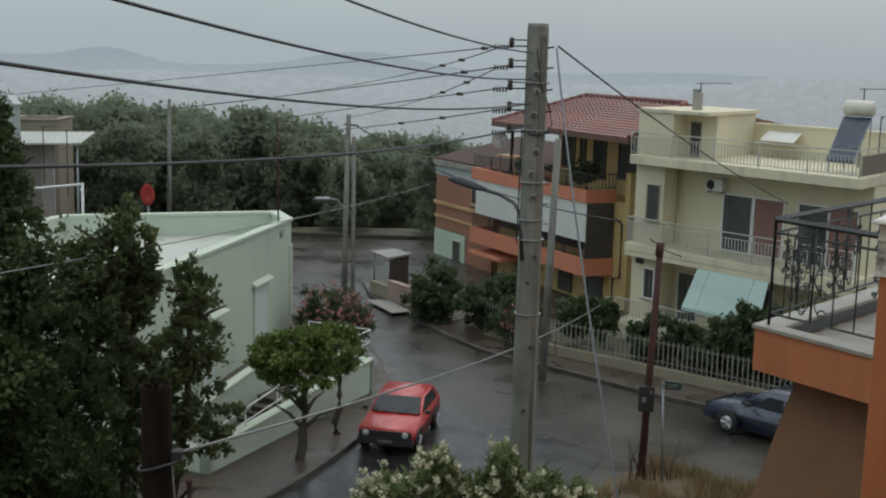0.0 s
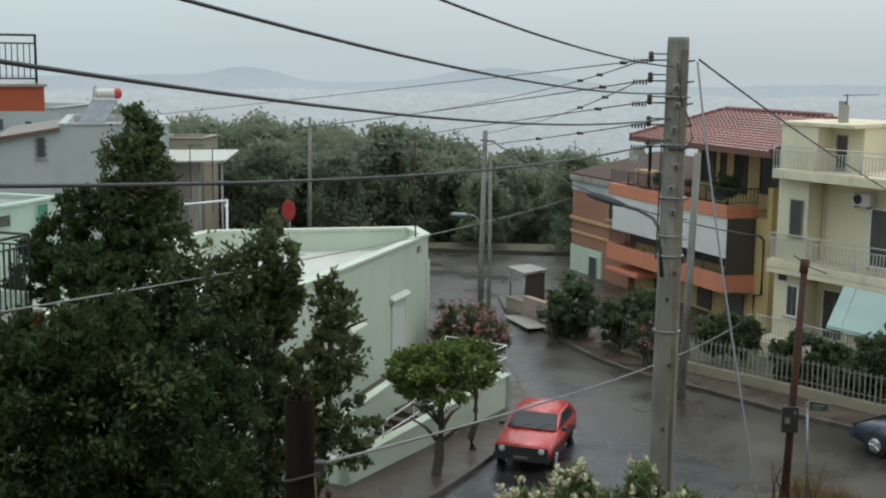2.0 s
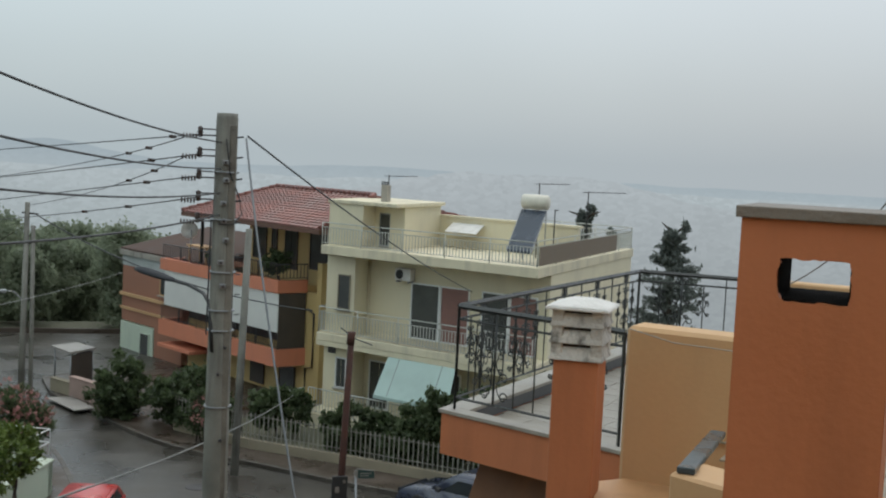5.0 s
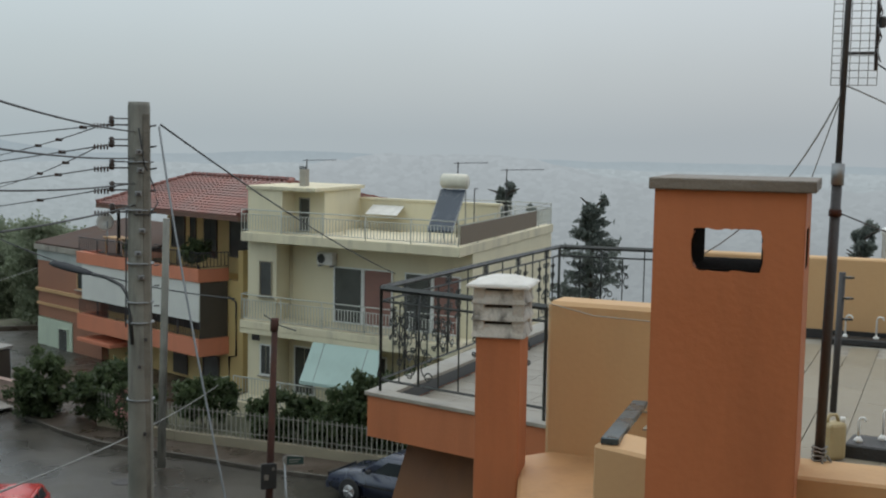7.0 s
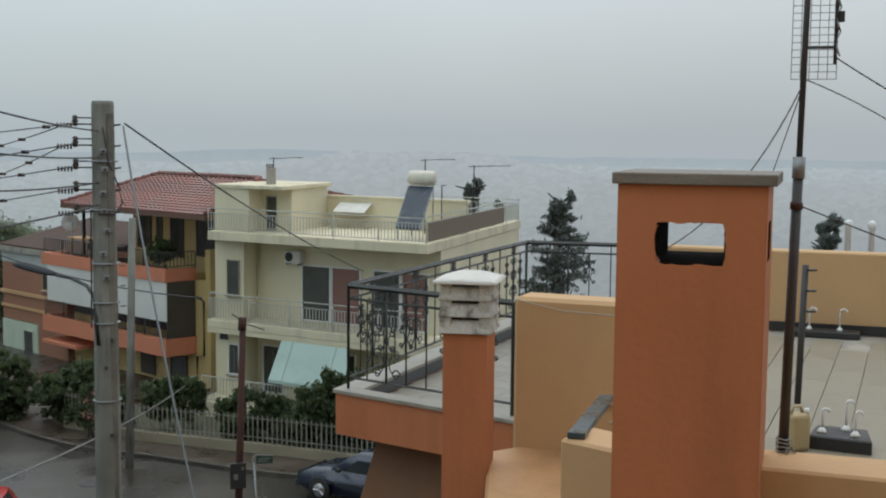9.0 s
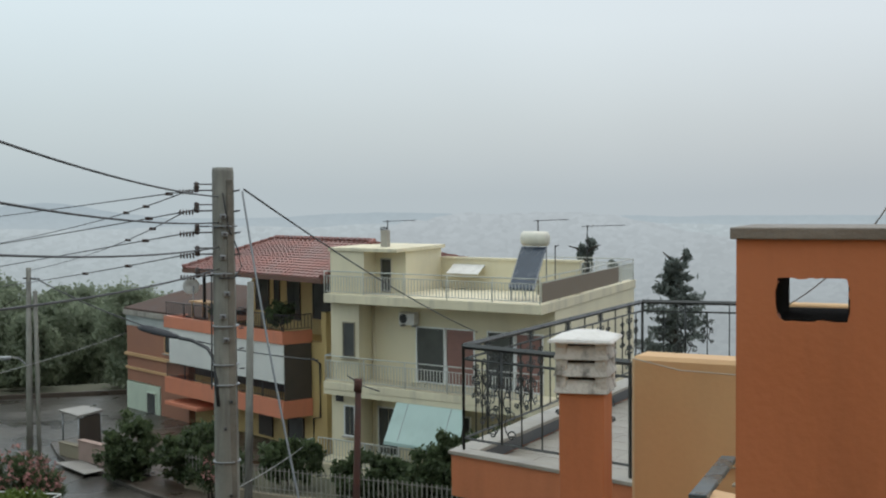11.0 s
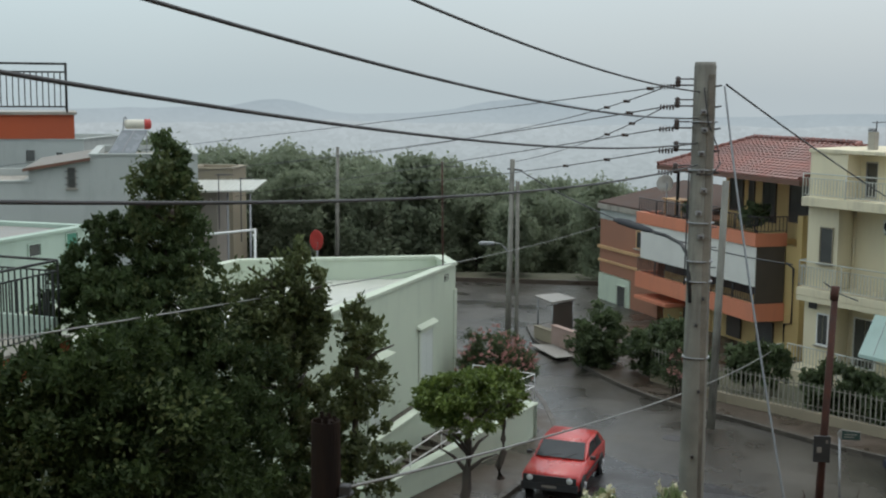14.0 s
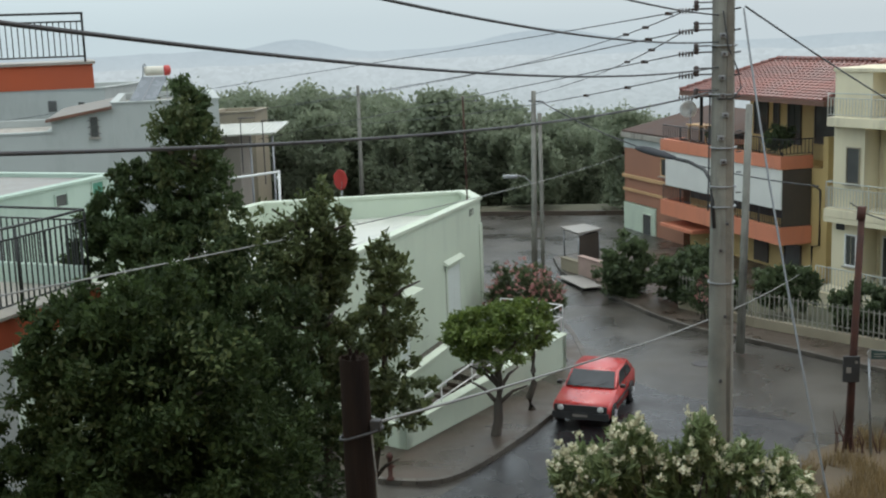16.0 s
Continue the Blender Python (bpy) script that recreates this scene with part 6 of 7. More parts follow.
part("spur", tb([(5.22, 26.98, 5.72), (5.7, 26.9, 5.55)], 0.014, 4), M_WIRE, rp)
part("spur", tb([(5.22, 26.98, 5.75), (4.95, 26.9, 5.95)], 0.014, 4), M_WIRE, rp)
post_board = part("poster_box", bx(4.88, 5.24, 26.78, 26.86, 1.90, 2.50, bevel=0.01), M_BLACKPLASTIC, rp, "dark tattered poster board")
part("poster_scrap", bx((4.95, 5.05, 26.768, 26.776, 2.12, 2.25), (5.13, 5.19, 26.768, 26.776, 2.34, 2.41)), M_CAPDARK, post_board, "torn pale paper")
sg = thing("street_sign", (5.45, 26.5, 0.1), "green arrow-shaped street sign on a thin post", "street sign")
part("post", tb([(5.48, 26.5, 0.1), (5.36, 26.5, 2.72)], 0.028, 6), M_STEEL, sg)
bm = bmesh.new()
vs = [(5.30, 2.66), (5.38, 2.54), (5.80, 2.53), (5.80, 2.72), (5.38, 2.77)]
prism(bm, [(x, z) for x, z in vs], 0.0, 0.03)
bm.transform(Matrix.Translation((0, 26.46, 0)) @ Matrix.Rotation(math.pi / 2, 4, "X"))
pl = part("plate", bm, M_SHEETROOF, sg, "white-edged arrow plate")
bm = bmesh.new()
prism(bm, [(5.40, 2.55), (5.785, 2.545), (5.785, 2.705), (5.40, 2.75)], 0.0, 0.006)
bm.transform(Matrix.Translation((0, 26.428, 0)) @ Matrix.Rotation(math.pi / 2, 4, "X"))
part("field", bm, M_GREENSIGN, pl, "dark green sign field")
part("writing_bar", bx((5.45, 5.72, 26.417, 26.42, 2.65, 2.672), (5.45, 5.66, 26.417, 26.42, 2.595, 2.615)), M_SHEETROOF, pl)

stump = thing("wooden_post", (-2.27, 9.68, 0), "dark creosoted wooden post with cable loop", "wooden post")
part("shaft", tb([(-2.25, 9.68, 0.0), (-2.26, 9.68, 3.6), (-2.27, 9.68, 7.225)], 0.15, 14, 0.126), M_WOODPOLE, stump)
for k in range(9):
    a = k * 0.698
    part("splinter", tb([(-2.27 + 0.085 * math.cos(a), 9.68 + 0.085 * math.sin(a), 7.19), (-2.27 + 0.09 * math.cos(a + 0.1), 9.68 + 0.09 * math.sin(a + 0.1), 7.235 + 0.016 * ((k * 5) % 4))], 0.034, 5, 0.016), M_WOODPOLE, stump)
ringb = bmesh.new()
tube(ringb, [(-2.27 + 0.155 * math.cos(a) * (1 + 0.5 * max(0, math.cos(a))), 9.68 + 0.155 * math.sin(a), 6.55 + 0.05 * math.cos(a) ) for a in (i * math.pi / 10 for i in range(21))], 0.012, 6)
part("cable_loop", ringb, M_WIRE, stump, "looped black cable")
part("clamp", bx(-2.14, -2.05, 9.6, 9.7, 6.58, 6.68, bevel=0.01), M_BLACKPLASTIC, stump)
part("drop_cable", tb([(-2.13, 9.62, 6.55), (-2.1, 9.6, 6.2), (-2.1, 9.6, 4.5), (-2.11, 9.6, 0.2)], 0.008, 5), M_WIREPALE, stump)

WIRES = (
    ("thick twisted black cable", 0.0118, M_WIRE, 1.35, ((1.4, 17.8, 10.044), (-0.30, 12.06, 10.315), (-1.99, 6.32, 10.893))),
    ("thick twisted black cable", 0.0118, M_WIRE, 1.35, ((1.4, 17.8, 9.664), (-0.48, 11.19, 9.901), (-2.35, 4.58, 10.494))),
    ("thick twisted black cable", 0.0118, M_WIRE, 1.35, ((1.4, 17.8, 9.304), (-0.42, 11.42, 9.493), (-2.24, 5.04, 9.994))),
    ("thick twisted black cable", 0.0125, M_WIRE, 1.35, ((1.4, 17.8, 8.985), (-0.43, 12.1, 9.044), (-2.27, 6.41, 9.364))),
    ("thin black overhead wire", 0.011, M_WIRE, 1.5, ((1.1, 17.9, 10.15), (-1.2, 26.02, 9.84), (-15.82, 45.38, 8.01))),
    ("thin black overhead wire", 0.011, M_WIRE, 1.5, ((1.1, 17.9, 9.86), (-1.9, 25.98, 9.2), (-14.96, 47.77, 6.96))),
    ("thin black overhead wire", 0.011, M_WIRE, 1.4, ((1.1, 17.9, 9.54), (-1.27, 26.02, 8.85), (-14.5, 53.11, 5.65))),
    ("thin black overhead wire", 0.011, M_WIRE, 1.3, ((1.1, 17.9, 9.23), (-0.61, 25.04, 8.55), (-12.6, 58.72, 5.49))),
    ("thin black overhead wire", 0.010, M_WIRE, 1.4, ((0.9, 18.4, 10.1), (-0.39, 26.05, 9.59), (-9.19, 49.2, 7.62))),
    ("thin black overhead wire", 0.010, M_WIRE, 1.0, ((0.9, 18.4, 9.8), (0.06, 26.05, 9.13), (-3.1, 43.34, 7.59))),
    ("pale service cable to the ochre house", 0.010, M_WIREPALE, 1.25, ((0.1, 50.0, 4.627), (-2.62, 30.34, 5.937), (-5.32, 10.67, 7.673))),
    ("black service cable from the slim pole", 0.022, M_WIRE, 1.9, ((-2.92, 43.3, 7.347), (-0.67, 41.64, 6.306), (1.57, 39.97, 5.584))),
    ("black service cable to the cream house", 0.014, M_WIRE, 1.0, ((1.78, 17.83, 10.152), (6.34, 27.13, 7.767), (10.9, 36.43, 5.705))),
    ("blue-grey sleeved stay wire of the pole", 0.015, None, 2.2, ((1.75, 17.75, 10.12), (1.91, 15.91, 7.93), (2.39, 13.74, 4.42))),
    ("pale cable from the wooden post to the garden", 0.014, M_WIREPALE, 1.0, ((-2.12, 9.71, 6.627), (1.99, 25.36, 3.762), (6.1, 41.0, 1.53))),
)
M_STAY = material("blue_grey_sleeve", (0.19, 0.205, 0.215), (0.13, 0.14, 0.15), 0.6, 2, 30, 0)
for label, r, mat, reach, pts in WIRES:
    solid("stay_wire" if mat is None else "overhead_wire", tb(bent(pts, 40, reach), r, 6), mat or M_STAY, label, "wire" if mat else "stay wire", "overhead wires" if mat else "")
for k, f in ((4, 0.05), (5, 0.06), (6, 0.07), (7, 0.10), (8, 0.10), (9, 0.14), (8, 0.16), (9, 0.28), (7, 0.18)):
    c = bent(WIRES[k][4], 100, 1.0)[round(f * 100)]
    solid("wire_clamp", bx(c.x - 0.06, c.x + 0.06, c.y - 0.03, c.y + 0.03, c.z - 0.03, c.z + 0.025, bevel=0.01), M_PORCELAIN, "small dark clamp on the overhead wire", "wire clamp", "clamps on the wires")


# ---- cars ----
def car(name, at, heading, paint, kind, label, size=1.0):
    """A car in its own coordinates: x forwards, y to its left, z up. Profiles: body side, cabin side."""
    c = thing(name, (0, 0, 0), label, "car")
    if kind == "hatch":
        lo = [(-1.98, 0.45), (-1.98, 0.62), (-1.95, 0.90), (-1.80, 0.97), (0.62, 0.94), (1.75, 0.80), (1.93, 0.74), (1.97, 0.55), (1.97, 0.40), (1.62, 0.24), (-1.62, 0.24), (-1.90, 0.30)]
        cab = [(-1.86, 0.93), (-1.30, 1.36), (-1.05, 1.405), (0.02, 1.39), (0.12, 1.36), (0.82, 0.92)]
        half, wx, wr, base_w = 0.82, (1.24, -1.24), 0.295, 0.83
    else:
        lo = [(-2.22, 0.45), (-2.22, 0.65), (-2.18, 0.95), (-2.02, 1.0), (0.72, 0.95), (1.85, 0.80), (2.12, 0.70), (2.20, 0.52), (2.18, 0.36), (1.75, 0.22), (-1.75, 0.22), (-2.1, 0.28)]
        cab = [(-1.75, 0.98), (-0.98, 1.37), (-0.7, 1.43), (0.15, 1.42), (0.30, 1.38), (1.02, 0.93)]
        half, wx, wr, base_w = 0.88, (1.35, -1.30), 0.31, 0.88

    def loft(profile, w0, w1, zlo, zhi):
        bm = bmesh.new()
        rings = []
        for s in (-1, 1):
            rings.append([bm.verts.new((x, s * (w0 + (w1 - w0) * (z - zlo) / (zhi - zlo)), z)) for x, z in profile])
        n = len(profile)
        fs = [bm.faces.new(rings[0]), bm.faces.new(list(reversed(rings[1])))]
        for i in range(n):
            fs.append(bm.faces.new((rings[0][i], rings[1][i], rings[1][(i + 1) % n], rings[0][(i + 1) % n])))
        return bm, fs
    bm, fs = loft(lo, half * 0.95, half, 0.24, 0.7)
    for v in bm.verts:
        v.co.y = math.copysign(min(abs(v.co.y), half) - 0.06 * max(0, abs(v.co.x) - 1.5) - max(0, v.co.z - 0.75) * 0.22, v.co.y)
    bmesh.ops.bevel(bm, geom=bm.edges[:], offset=0.045, segments=3, affect="EDGES")
    for f in bm.faces:
        f.smooth = True
    body = part("body", bm, paint, c)
    bm, fs = loft(cab, half * 0.93, half * 0.93, 0.9, 1.4)
    for v in bm.verts:
        v.co.y *= 1 - 0.42 * (v.co.z - 0.92) * 0.62
    bmesh.ops.bevel(bm, geom=bm.edges[:], offset=0.05, segments=3, affect="EDGES")
    for f in bm.faces:
        f.smooth = True
    part("cabin", bm, paint, c, "painted roof and pillars")

    def width(z):
        return half * 0.93 * (1 - 0.42 * (z - 0.92) * 0.62)
    # windscreen and rear window
    def slab(p, q, inset, nm, t=0.012):
        bm = bmesh.new()
        d = Vector((q[0] - p[0], 0, q[1] - p[1])).normalized()
        n = Vector((d.z, 0, -d.x)) if (q[0] - p[0]) < 0 else Vector((-d.z, 0, d.x))
        n = n if n.z > 0 else -n
        a, b = Vector((p[0], 0, p[1])) + d * 0.07, Vector((q[0], 0, q[1])) - d * 0.07
        vs = []
        for e in (0.0, t):
            for w, s in ((a, -1), (a, 1), (b, 1), (b, -1)):
                vs.append(bm.verts.new(w + n * e + Vector((0, s * (width(w.z) - inset), 0))))
        bm.faces.new(vs[4:])
        for i in range(4):
            bm.faces.new((vs[i], vs[(i + 1) % 4], vs[4 + (i + 1) % 4], vs[4 + i]))
        part(nm, bm, M_CARGLASS, c, "dark wet glass")
    slab(cab[5], cab[4], 0.07, "windscreen")
    slab(cab[0], cab[1], 0.09, "rear_window")
    wins = ((-1.38, -0.62), (-0.55, 0.42)) if kind == "hatch" else ((-1.3, -0.5), (-0.44, 0.55))
    for s in (-1, 1):
        for k, (x0, x1) in enumerate(wins):
            bm = bmesh.new()
            zt = 1.30
            top0, top1 = (max(x0, -1.02), x1) if k == 0 else (x0, min(x1, 0.05))
            zq = [(x0, 0.96), (x1, 0.96), (top1, zt), (top0, zt)]
            o = [bm.verts.new((x, s * (width(z) + 0.012), z)) for x, z in zq]
            i2 = [bm.verts.new((x, s * (width(z) - 0.02), z)) for x, z in zq]
            bm.faces.new(o)
            for j in range(4):
                bm.faces.new((o[j], o[(j + 1) % 4], i2[(j + 1) % 4], i2[j]))
            part("side_window", bm, M_CARGLASS, c, "dark wet glass")
        part("side_strip", bx(-1.15, 1.0, s * half - 0.012, s * half + 0.012, 0.55, 0.60), M_BLACKPLASTIC, c)
        mir = part("mirror", bx(0.52, 0.66, s * (half + 0.02) - 0.0, s * (half + 0.17), 0.95, 1.06, bevel=0.02) if s > 0 else bx(0.52, 0.66, s * (half + 0.17), s * (half + 0.02), 0.95, 1.06, bevel=0.02), M_BLACKPLASTIC, c, "black wing mirror")
        part("door_handle", bx(-0.5, -0.36, s * (half - 0.005) - 0.012, s * (half - 0.005) + 0.012, 0.80, 0.83), M_BLACKPLASTIC, c)
    part("bumper", bx((1.90, 2.04, -half * 0.96, half * 0.96, 0.32, 0.52)) if kind == "hatch" else bx((2.12, 2.25, -half * 0.9, half * 0.9, 0.3, 0.5)), M_BLACKPLASTIC if kind == "hatch" else paint, c, "dark front bumper" if kind == "hatch" else "")
    fx = 1.975 if kind == "hatch" else 2.19
    gr = part("grille", bx(fx - 0.03, fx + 0.012, -0.74, 0.74, 0.50, 0.73), M_BLACKPLASTIC, c, "black front grille")
    for s in (-1, 1):
        bm = bmesh.new()
        lathe(bm, (fx + 0.012, s * 0.56, 0.64), [(0.095, 0.0), (0.09, 0.015), (0.05, 0.03), (0.0, 0.034)], 16, "x")
        part("headlight", bm, M_LENS, gr, "round clear headlight")
    part("number_plate", bx(fx + 0.07, fx + 0.082, -0.21, 0.21, 0.40, 0.475), M_CAPDARK, c, "dirty plate with plain bar")
    part("wiper", tb([(0.80, 0.1, 0.955), (0.55, 0.5, 1.1)], 0.012, 4), M_BLACKPLASTIC, c)
    part("wiper", tb([(0.80, -0.5, 0.955), (0.62, 0.0, 1.06)], 0.012, 4), M_BLACKPLASTIC, c)
    for x in wx:
        for s in (-1, 1):
            bm = bmesh.new()
            lathe(bm, (x, s * (base_w - 0.10), wr), [(wr * 0.62, -0.095), (wr * 0.95, -0.09), (wr, -0.06), (wr, 0.06), (wr * 0.95, 0.09), (wr * 0.62, 0.095)], 24, "y")
            w = part("wheel", bm, M_TYRE, c)
            bm = bmesh.new()
            y0 = s * (base_w - 0.10 + 0.09)
            lathe(bm, (x, y0, wr), [(wr * 0.64, -0.006), (wr * 0.64, 0.006), (wr * 0.1, 0.012)], 20, "y")
            part("rim", bm, M_ALLOY if kind != "hatch" else M_DARKSTEEL, w, "wheel rim")
            bm = bmesh.new()
            for k in range(5):
                a = 2 * math.pi * k / 5
                tube(bm, [(x, y0 + s * 0.01, wr), (x + wr * 0.6 * math.cos(a), y0 + s * 0.012, wr + wr * 0.6 * math.sin(a))], 0.03, 4)
            part("spoke", bm, M_ALLOY, w, "silver spokes")
            bm = bmesh.new()
            lathe(bm, (x, s * (half - 0.02), wr + 0.02), [(wr * 1.16, -0.03), (wr * 1.16, 0.005), (wr * 1.0, 0.008)], 24, "y")
            part("wheel_arch", bm, M_BLACKPLASTIC, c)
    c.matrix_basis = Matrix.Translation(at) @ Matrix.Rotation(radians(heading), 4, "Z") @ Matrix.Diagonal((size * (0.9 if kind == "hatch" else 1.0), size, size * (0.93 if kind == "hatch" else 1.07), 1))
    for ch_ in c.children:
        ch_.matrix_parent_inverse = Matrix.Identity(4)
    return c


car("red_car", (-0.70, 30.38, 0.008), -102.5, M_CARRED, "hatch", "red boxy hatchback parked on the wet road", 0.91)
car("blue_car", (9.52, 30.82, 0.0), 131, M_CARBLUE, "sedan", "dark blue sedan parked along the kerb", 0.92)

# hydrant and litter on the near corner
hy = thing("hydrant", (-5.14, 24.8, 0.12), "rusty brown hydrant post on the pavement", "hydrant")
bm = bmesh.new()
lathe(bm, (-5.14, 24.85, 0.12), [(0.09, 0), (0.09, 0.04), (0.055, 0.06), (0.055, 0.5), (0.075, 0.52), (0.075, 0.58), (0.03, 0.64)], 12)
part("barrel", bm, M_RUST, hy)
part("outlet", tb([(-5.24, 24.85, 0.44), (-5.04, 24.85, 0.44)], 0.035, 8), M_RUST, hy)


# ---- trees and shrubs ----
def tree(name, base, trunk_top, r, blobs, size, mat, label, limbs=5, reach=0.7, seed=0, slim=0.45, up=0.3, group="", bark=None, shell=0.55, young=None, category="tree", loose=0.62):
    t = thing(name, base, label, category, group)
    if trunk_top:
        part("trunk", trunk_bm(base, trunk_top, r, limbs, reach, seed), bark or M_BARK, t)
    leaves_part("crown", leaf_mesh("crown", blobs, size, mat, slim, up, shell, loose=loose), t)
    if young:
        leaves_part("young_leaves", leaf_mesh("young_leaves", young[0], size, young[1], slim, up, 0.8), t, young[2])
    return t


tree("street_tree", (-3.09, 27.95, 0.12), (-2.92, 28.0, 2.1), 0.15, [(-3.35, 27.95, 2.80, 0.85, 0.85, 0.52, 3900, 44), (-2.60, 28.05, 2.88, 0.66, 0.7, 0.5, 3000, 34), (-4.0, 27.9, 2.80, 0.42, 0.45, 0.30, 900, 14), (-3.0, 27.95, 2.22, 0.75, 0.7, 0.40, 1300, 20), (-3.8, 27.9, 2.25, 0.30, 0.35, 0.26, 420, 8), (-2.95, 27.9, 3.30, 0.45, 0.4, 0.22, 800, 12)], 0.13, L_STREET, "small round bright-green street tree on the pavement", 8, 0.75, 1, group="street trees", loose=0.55)
tree("street_tree", (-2.36, 29.98, 0.12), (-2.3, 29.95, 1.9), 0.12, [(-2.20, 29.95, 2.25, 0.45, 0.5, 0.55, 1900, 28), (-2.45, 29.95, 2.75, 0.42, 0.45, 0.34, 1000, 16)], 0.13, L_STREET, "smaller bright-green street tree behind the first", 5, 0.5, 2, group="street trees")

# the tall dark laurels in front of the corner house
tree("laurel_tree", (-5.6, 15.0, 0), (-5.65, 15.0, 8.1), 0.17,
     [(-5.54, 15.0, 9.08, 0.28, 0.28, 0.36, 1900, 30), (-5.52, 15.0, 8.62, 0.40, 0.42, 0.42, 3600, 46), (-5.62, 15.0, 7.95, 0.62, 0.62, 0.55, 5600, 70), (-5.75, 15.0, 7.15, 0.95, 0.9, 0.85, 14144, 168), (-5.3, 15.0, 6.2, 1.15, 1.0, 1.0, 16864, 187), (-5.9, 14.8, 5.6, 1.3, 1.2, 1.2, 17680, 206), (-6.2, 14.6, 7.3, 0.45, 0.5, 0.45, 3536, 56), (-5.2, 15.0, 4.6, 1.5, 1.3, 1.4, 17680, 206), (-6.39, 14.90, 8.12, 0.30, 0.30, 0.30, 2200, 40), (-6.75, 14.90, 7.63, 0.36, 0.36, 0.36, 2800, 40), (-7.08, 14.90, 7.09, 0.36, 0.36, 0.36, 2800, 40), (-7.36, 14.90, 6.63, 0.36, 0.36, 0.36, 2600, 40)],
     0.085, L_LAUREL, "tall dark evergreen laurel tree with pointed crown", 9, 0.55, 3, up=0.5, loose=0.52, young=([(-5.65, 14.9, 8.6, 0.42, 0.42, 0.7, 1904, 75), (-5.4, 14.9, 6.9, 1.1, 1.0, 1.0, 2176, 93)], L_LAURELFRESH, "paler young leaf tips"))
tree("laurel_tree", (-4.35, 16.3, 0), (-4.3, 16.3, 7.0), 0.12,
     [(-4.1, 16.25, 7.3, 0.33, 0.38, 0.55, 2828, 65), (-4.35, 16.3, 6.5, 0.55, 0.6, 0.65, 6200, 80), (-4.3, 16.3, 5.6, 0.75, 0.7, 0.8, 7180, 121), (-4.75, 16.2, 6.9, 0.4, 0.4, 0.5, 2611, 56), (-4.5, 16.2, 4.75, 0.8, 0.8, 0.7, 4608, 87)],
     0.098, L_LAURELMID, "slender evergreen laurel with ragged crown", 9, 0.6, 4, up=0.5, loose=0.48, young=([(-4.3, 16.2, 6.9, 0.5, 0.5, 0.8, 1088, 65)], L_LAURELFRESH, "paler young leaf tips"))
tree("laurel_tree", (-3.62, 15.6, 0), (-3.25, 15.6, 6.3), 0.09,
     [(-3.2, 15.62, 6.75, 0.28, 0.3, 0.45, 1349, 48), (-3.15, 15.6, 6.15, 0.38, 0.4, 0.42, 1500, 30), (-3.3, 15.6, 5.45, 0.42, 0.4, 0.45, 1700, 34), (-2.95, 15.6, 4.95, 0.42, 0.4, 0.38, 1500, 30), (-3.7, 15.5, 4.5, 0.5, 0.6, 0.5, 1488, 37)],
     0.098, L_LAURELMID, "young evergreen laurel with loose branches", 9, 0.5, 5, up=0.5, loose=0.46, young=([(-3.15, 15.6, 6.3, 0.4, 0.4, 0.6, 674, 56)], L_LAURELFRESH, "paler young leaf tips"))
tree("broad_tree", (-5.7, 12.6, 0), (-5.7, 12.6, 5.2), 0.17,
     [(-5.5, 12.6, 6.75, 0.75, 0.8, 0.75, 9800, 66), (-6.2, 12.2, 6.70, 0.40, 0.5, 0.45, 3600, 30), (-6.1, 12.4, 6.2, 0.75, 0.9, 0.8, 10500, 70), (-4.85, 12.9, 6.0, 0.7, 0.8, 0.8, 9800, 64), (-5.5, 12.6, 5.3, 1.35, 1.2, 1.0, 18400, 110), (-6.75, 12.2, 5.05, 0.6, 0.7, 0.65, 7160, 73), (-6.9, 12.0, 4.2, 0.7, 0.7, 0.8, 6000, 60), (-5.4, 12.7, 4.0, 1.6, 1.4, 1.3, 23120, 187), (-4.3, 13.3, 4.6, 0.7, 0.7, 1.1, 8704, 93)],
     0.09, L_BROAD, "broad dark-green tree with dense rounded crown", 7, 0.9, 6, slim=0.4, loose=0.5, young=([(-5.5, 12.3, 6.2, 1.2, 0.9, 0.9, 1200, 70)], L_LAURELFRESH, "paler young leaf tips"))


def oleander(name, base, blobs, flowers, flower_mat, label, size=0.16, seed=0, leaf=None):
    t = thing(name, base, label, "shrub")
    rnd = random.Random(seed)
    b = Vector(base)
    for x, y, z, rx, ry, rz, *_ in blobs:
        for k in range(4):
            e = Vector((x + rnd.uniform(-rx, rx) * 0.7, y + rnd.uniform(-ry, ry) * 0.7, z + rz * 0.5))
            s = b + Vector((rnd.uniform(-0.4, 0.4), rnd.uniform(-0.4, 0.4), -0.05))
            part("stem", tb([s, s.lerp(e, 0.5) + Vector((0, 0, 0.2)), e], 0.035, 5, 0.012), M_BARK, t)
    leaves_part("leaves", leaf_mesh("leaves", blobs, size, leaf or L_OLEANDER, 0.2, 0.7, 0.5), t)
    leaves_part("blossoms", leaf_mesh("blossoms", [(*f[:6], round(f[6] * 1.5), round(f[7] * 1.6)) for f in flowers], 0.033 * size / 0.16, flower_mat, 0.95, 0.3, 0.88, loose=0.34), t, "clusters of open blossoms")
    return t


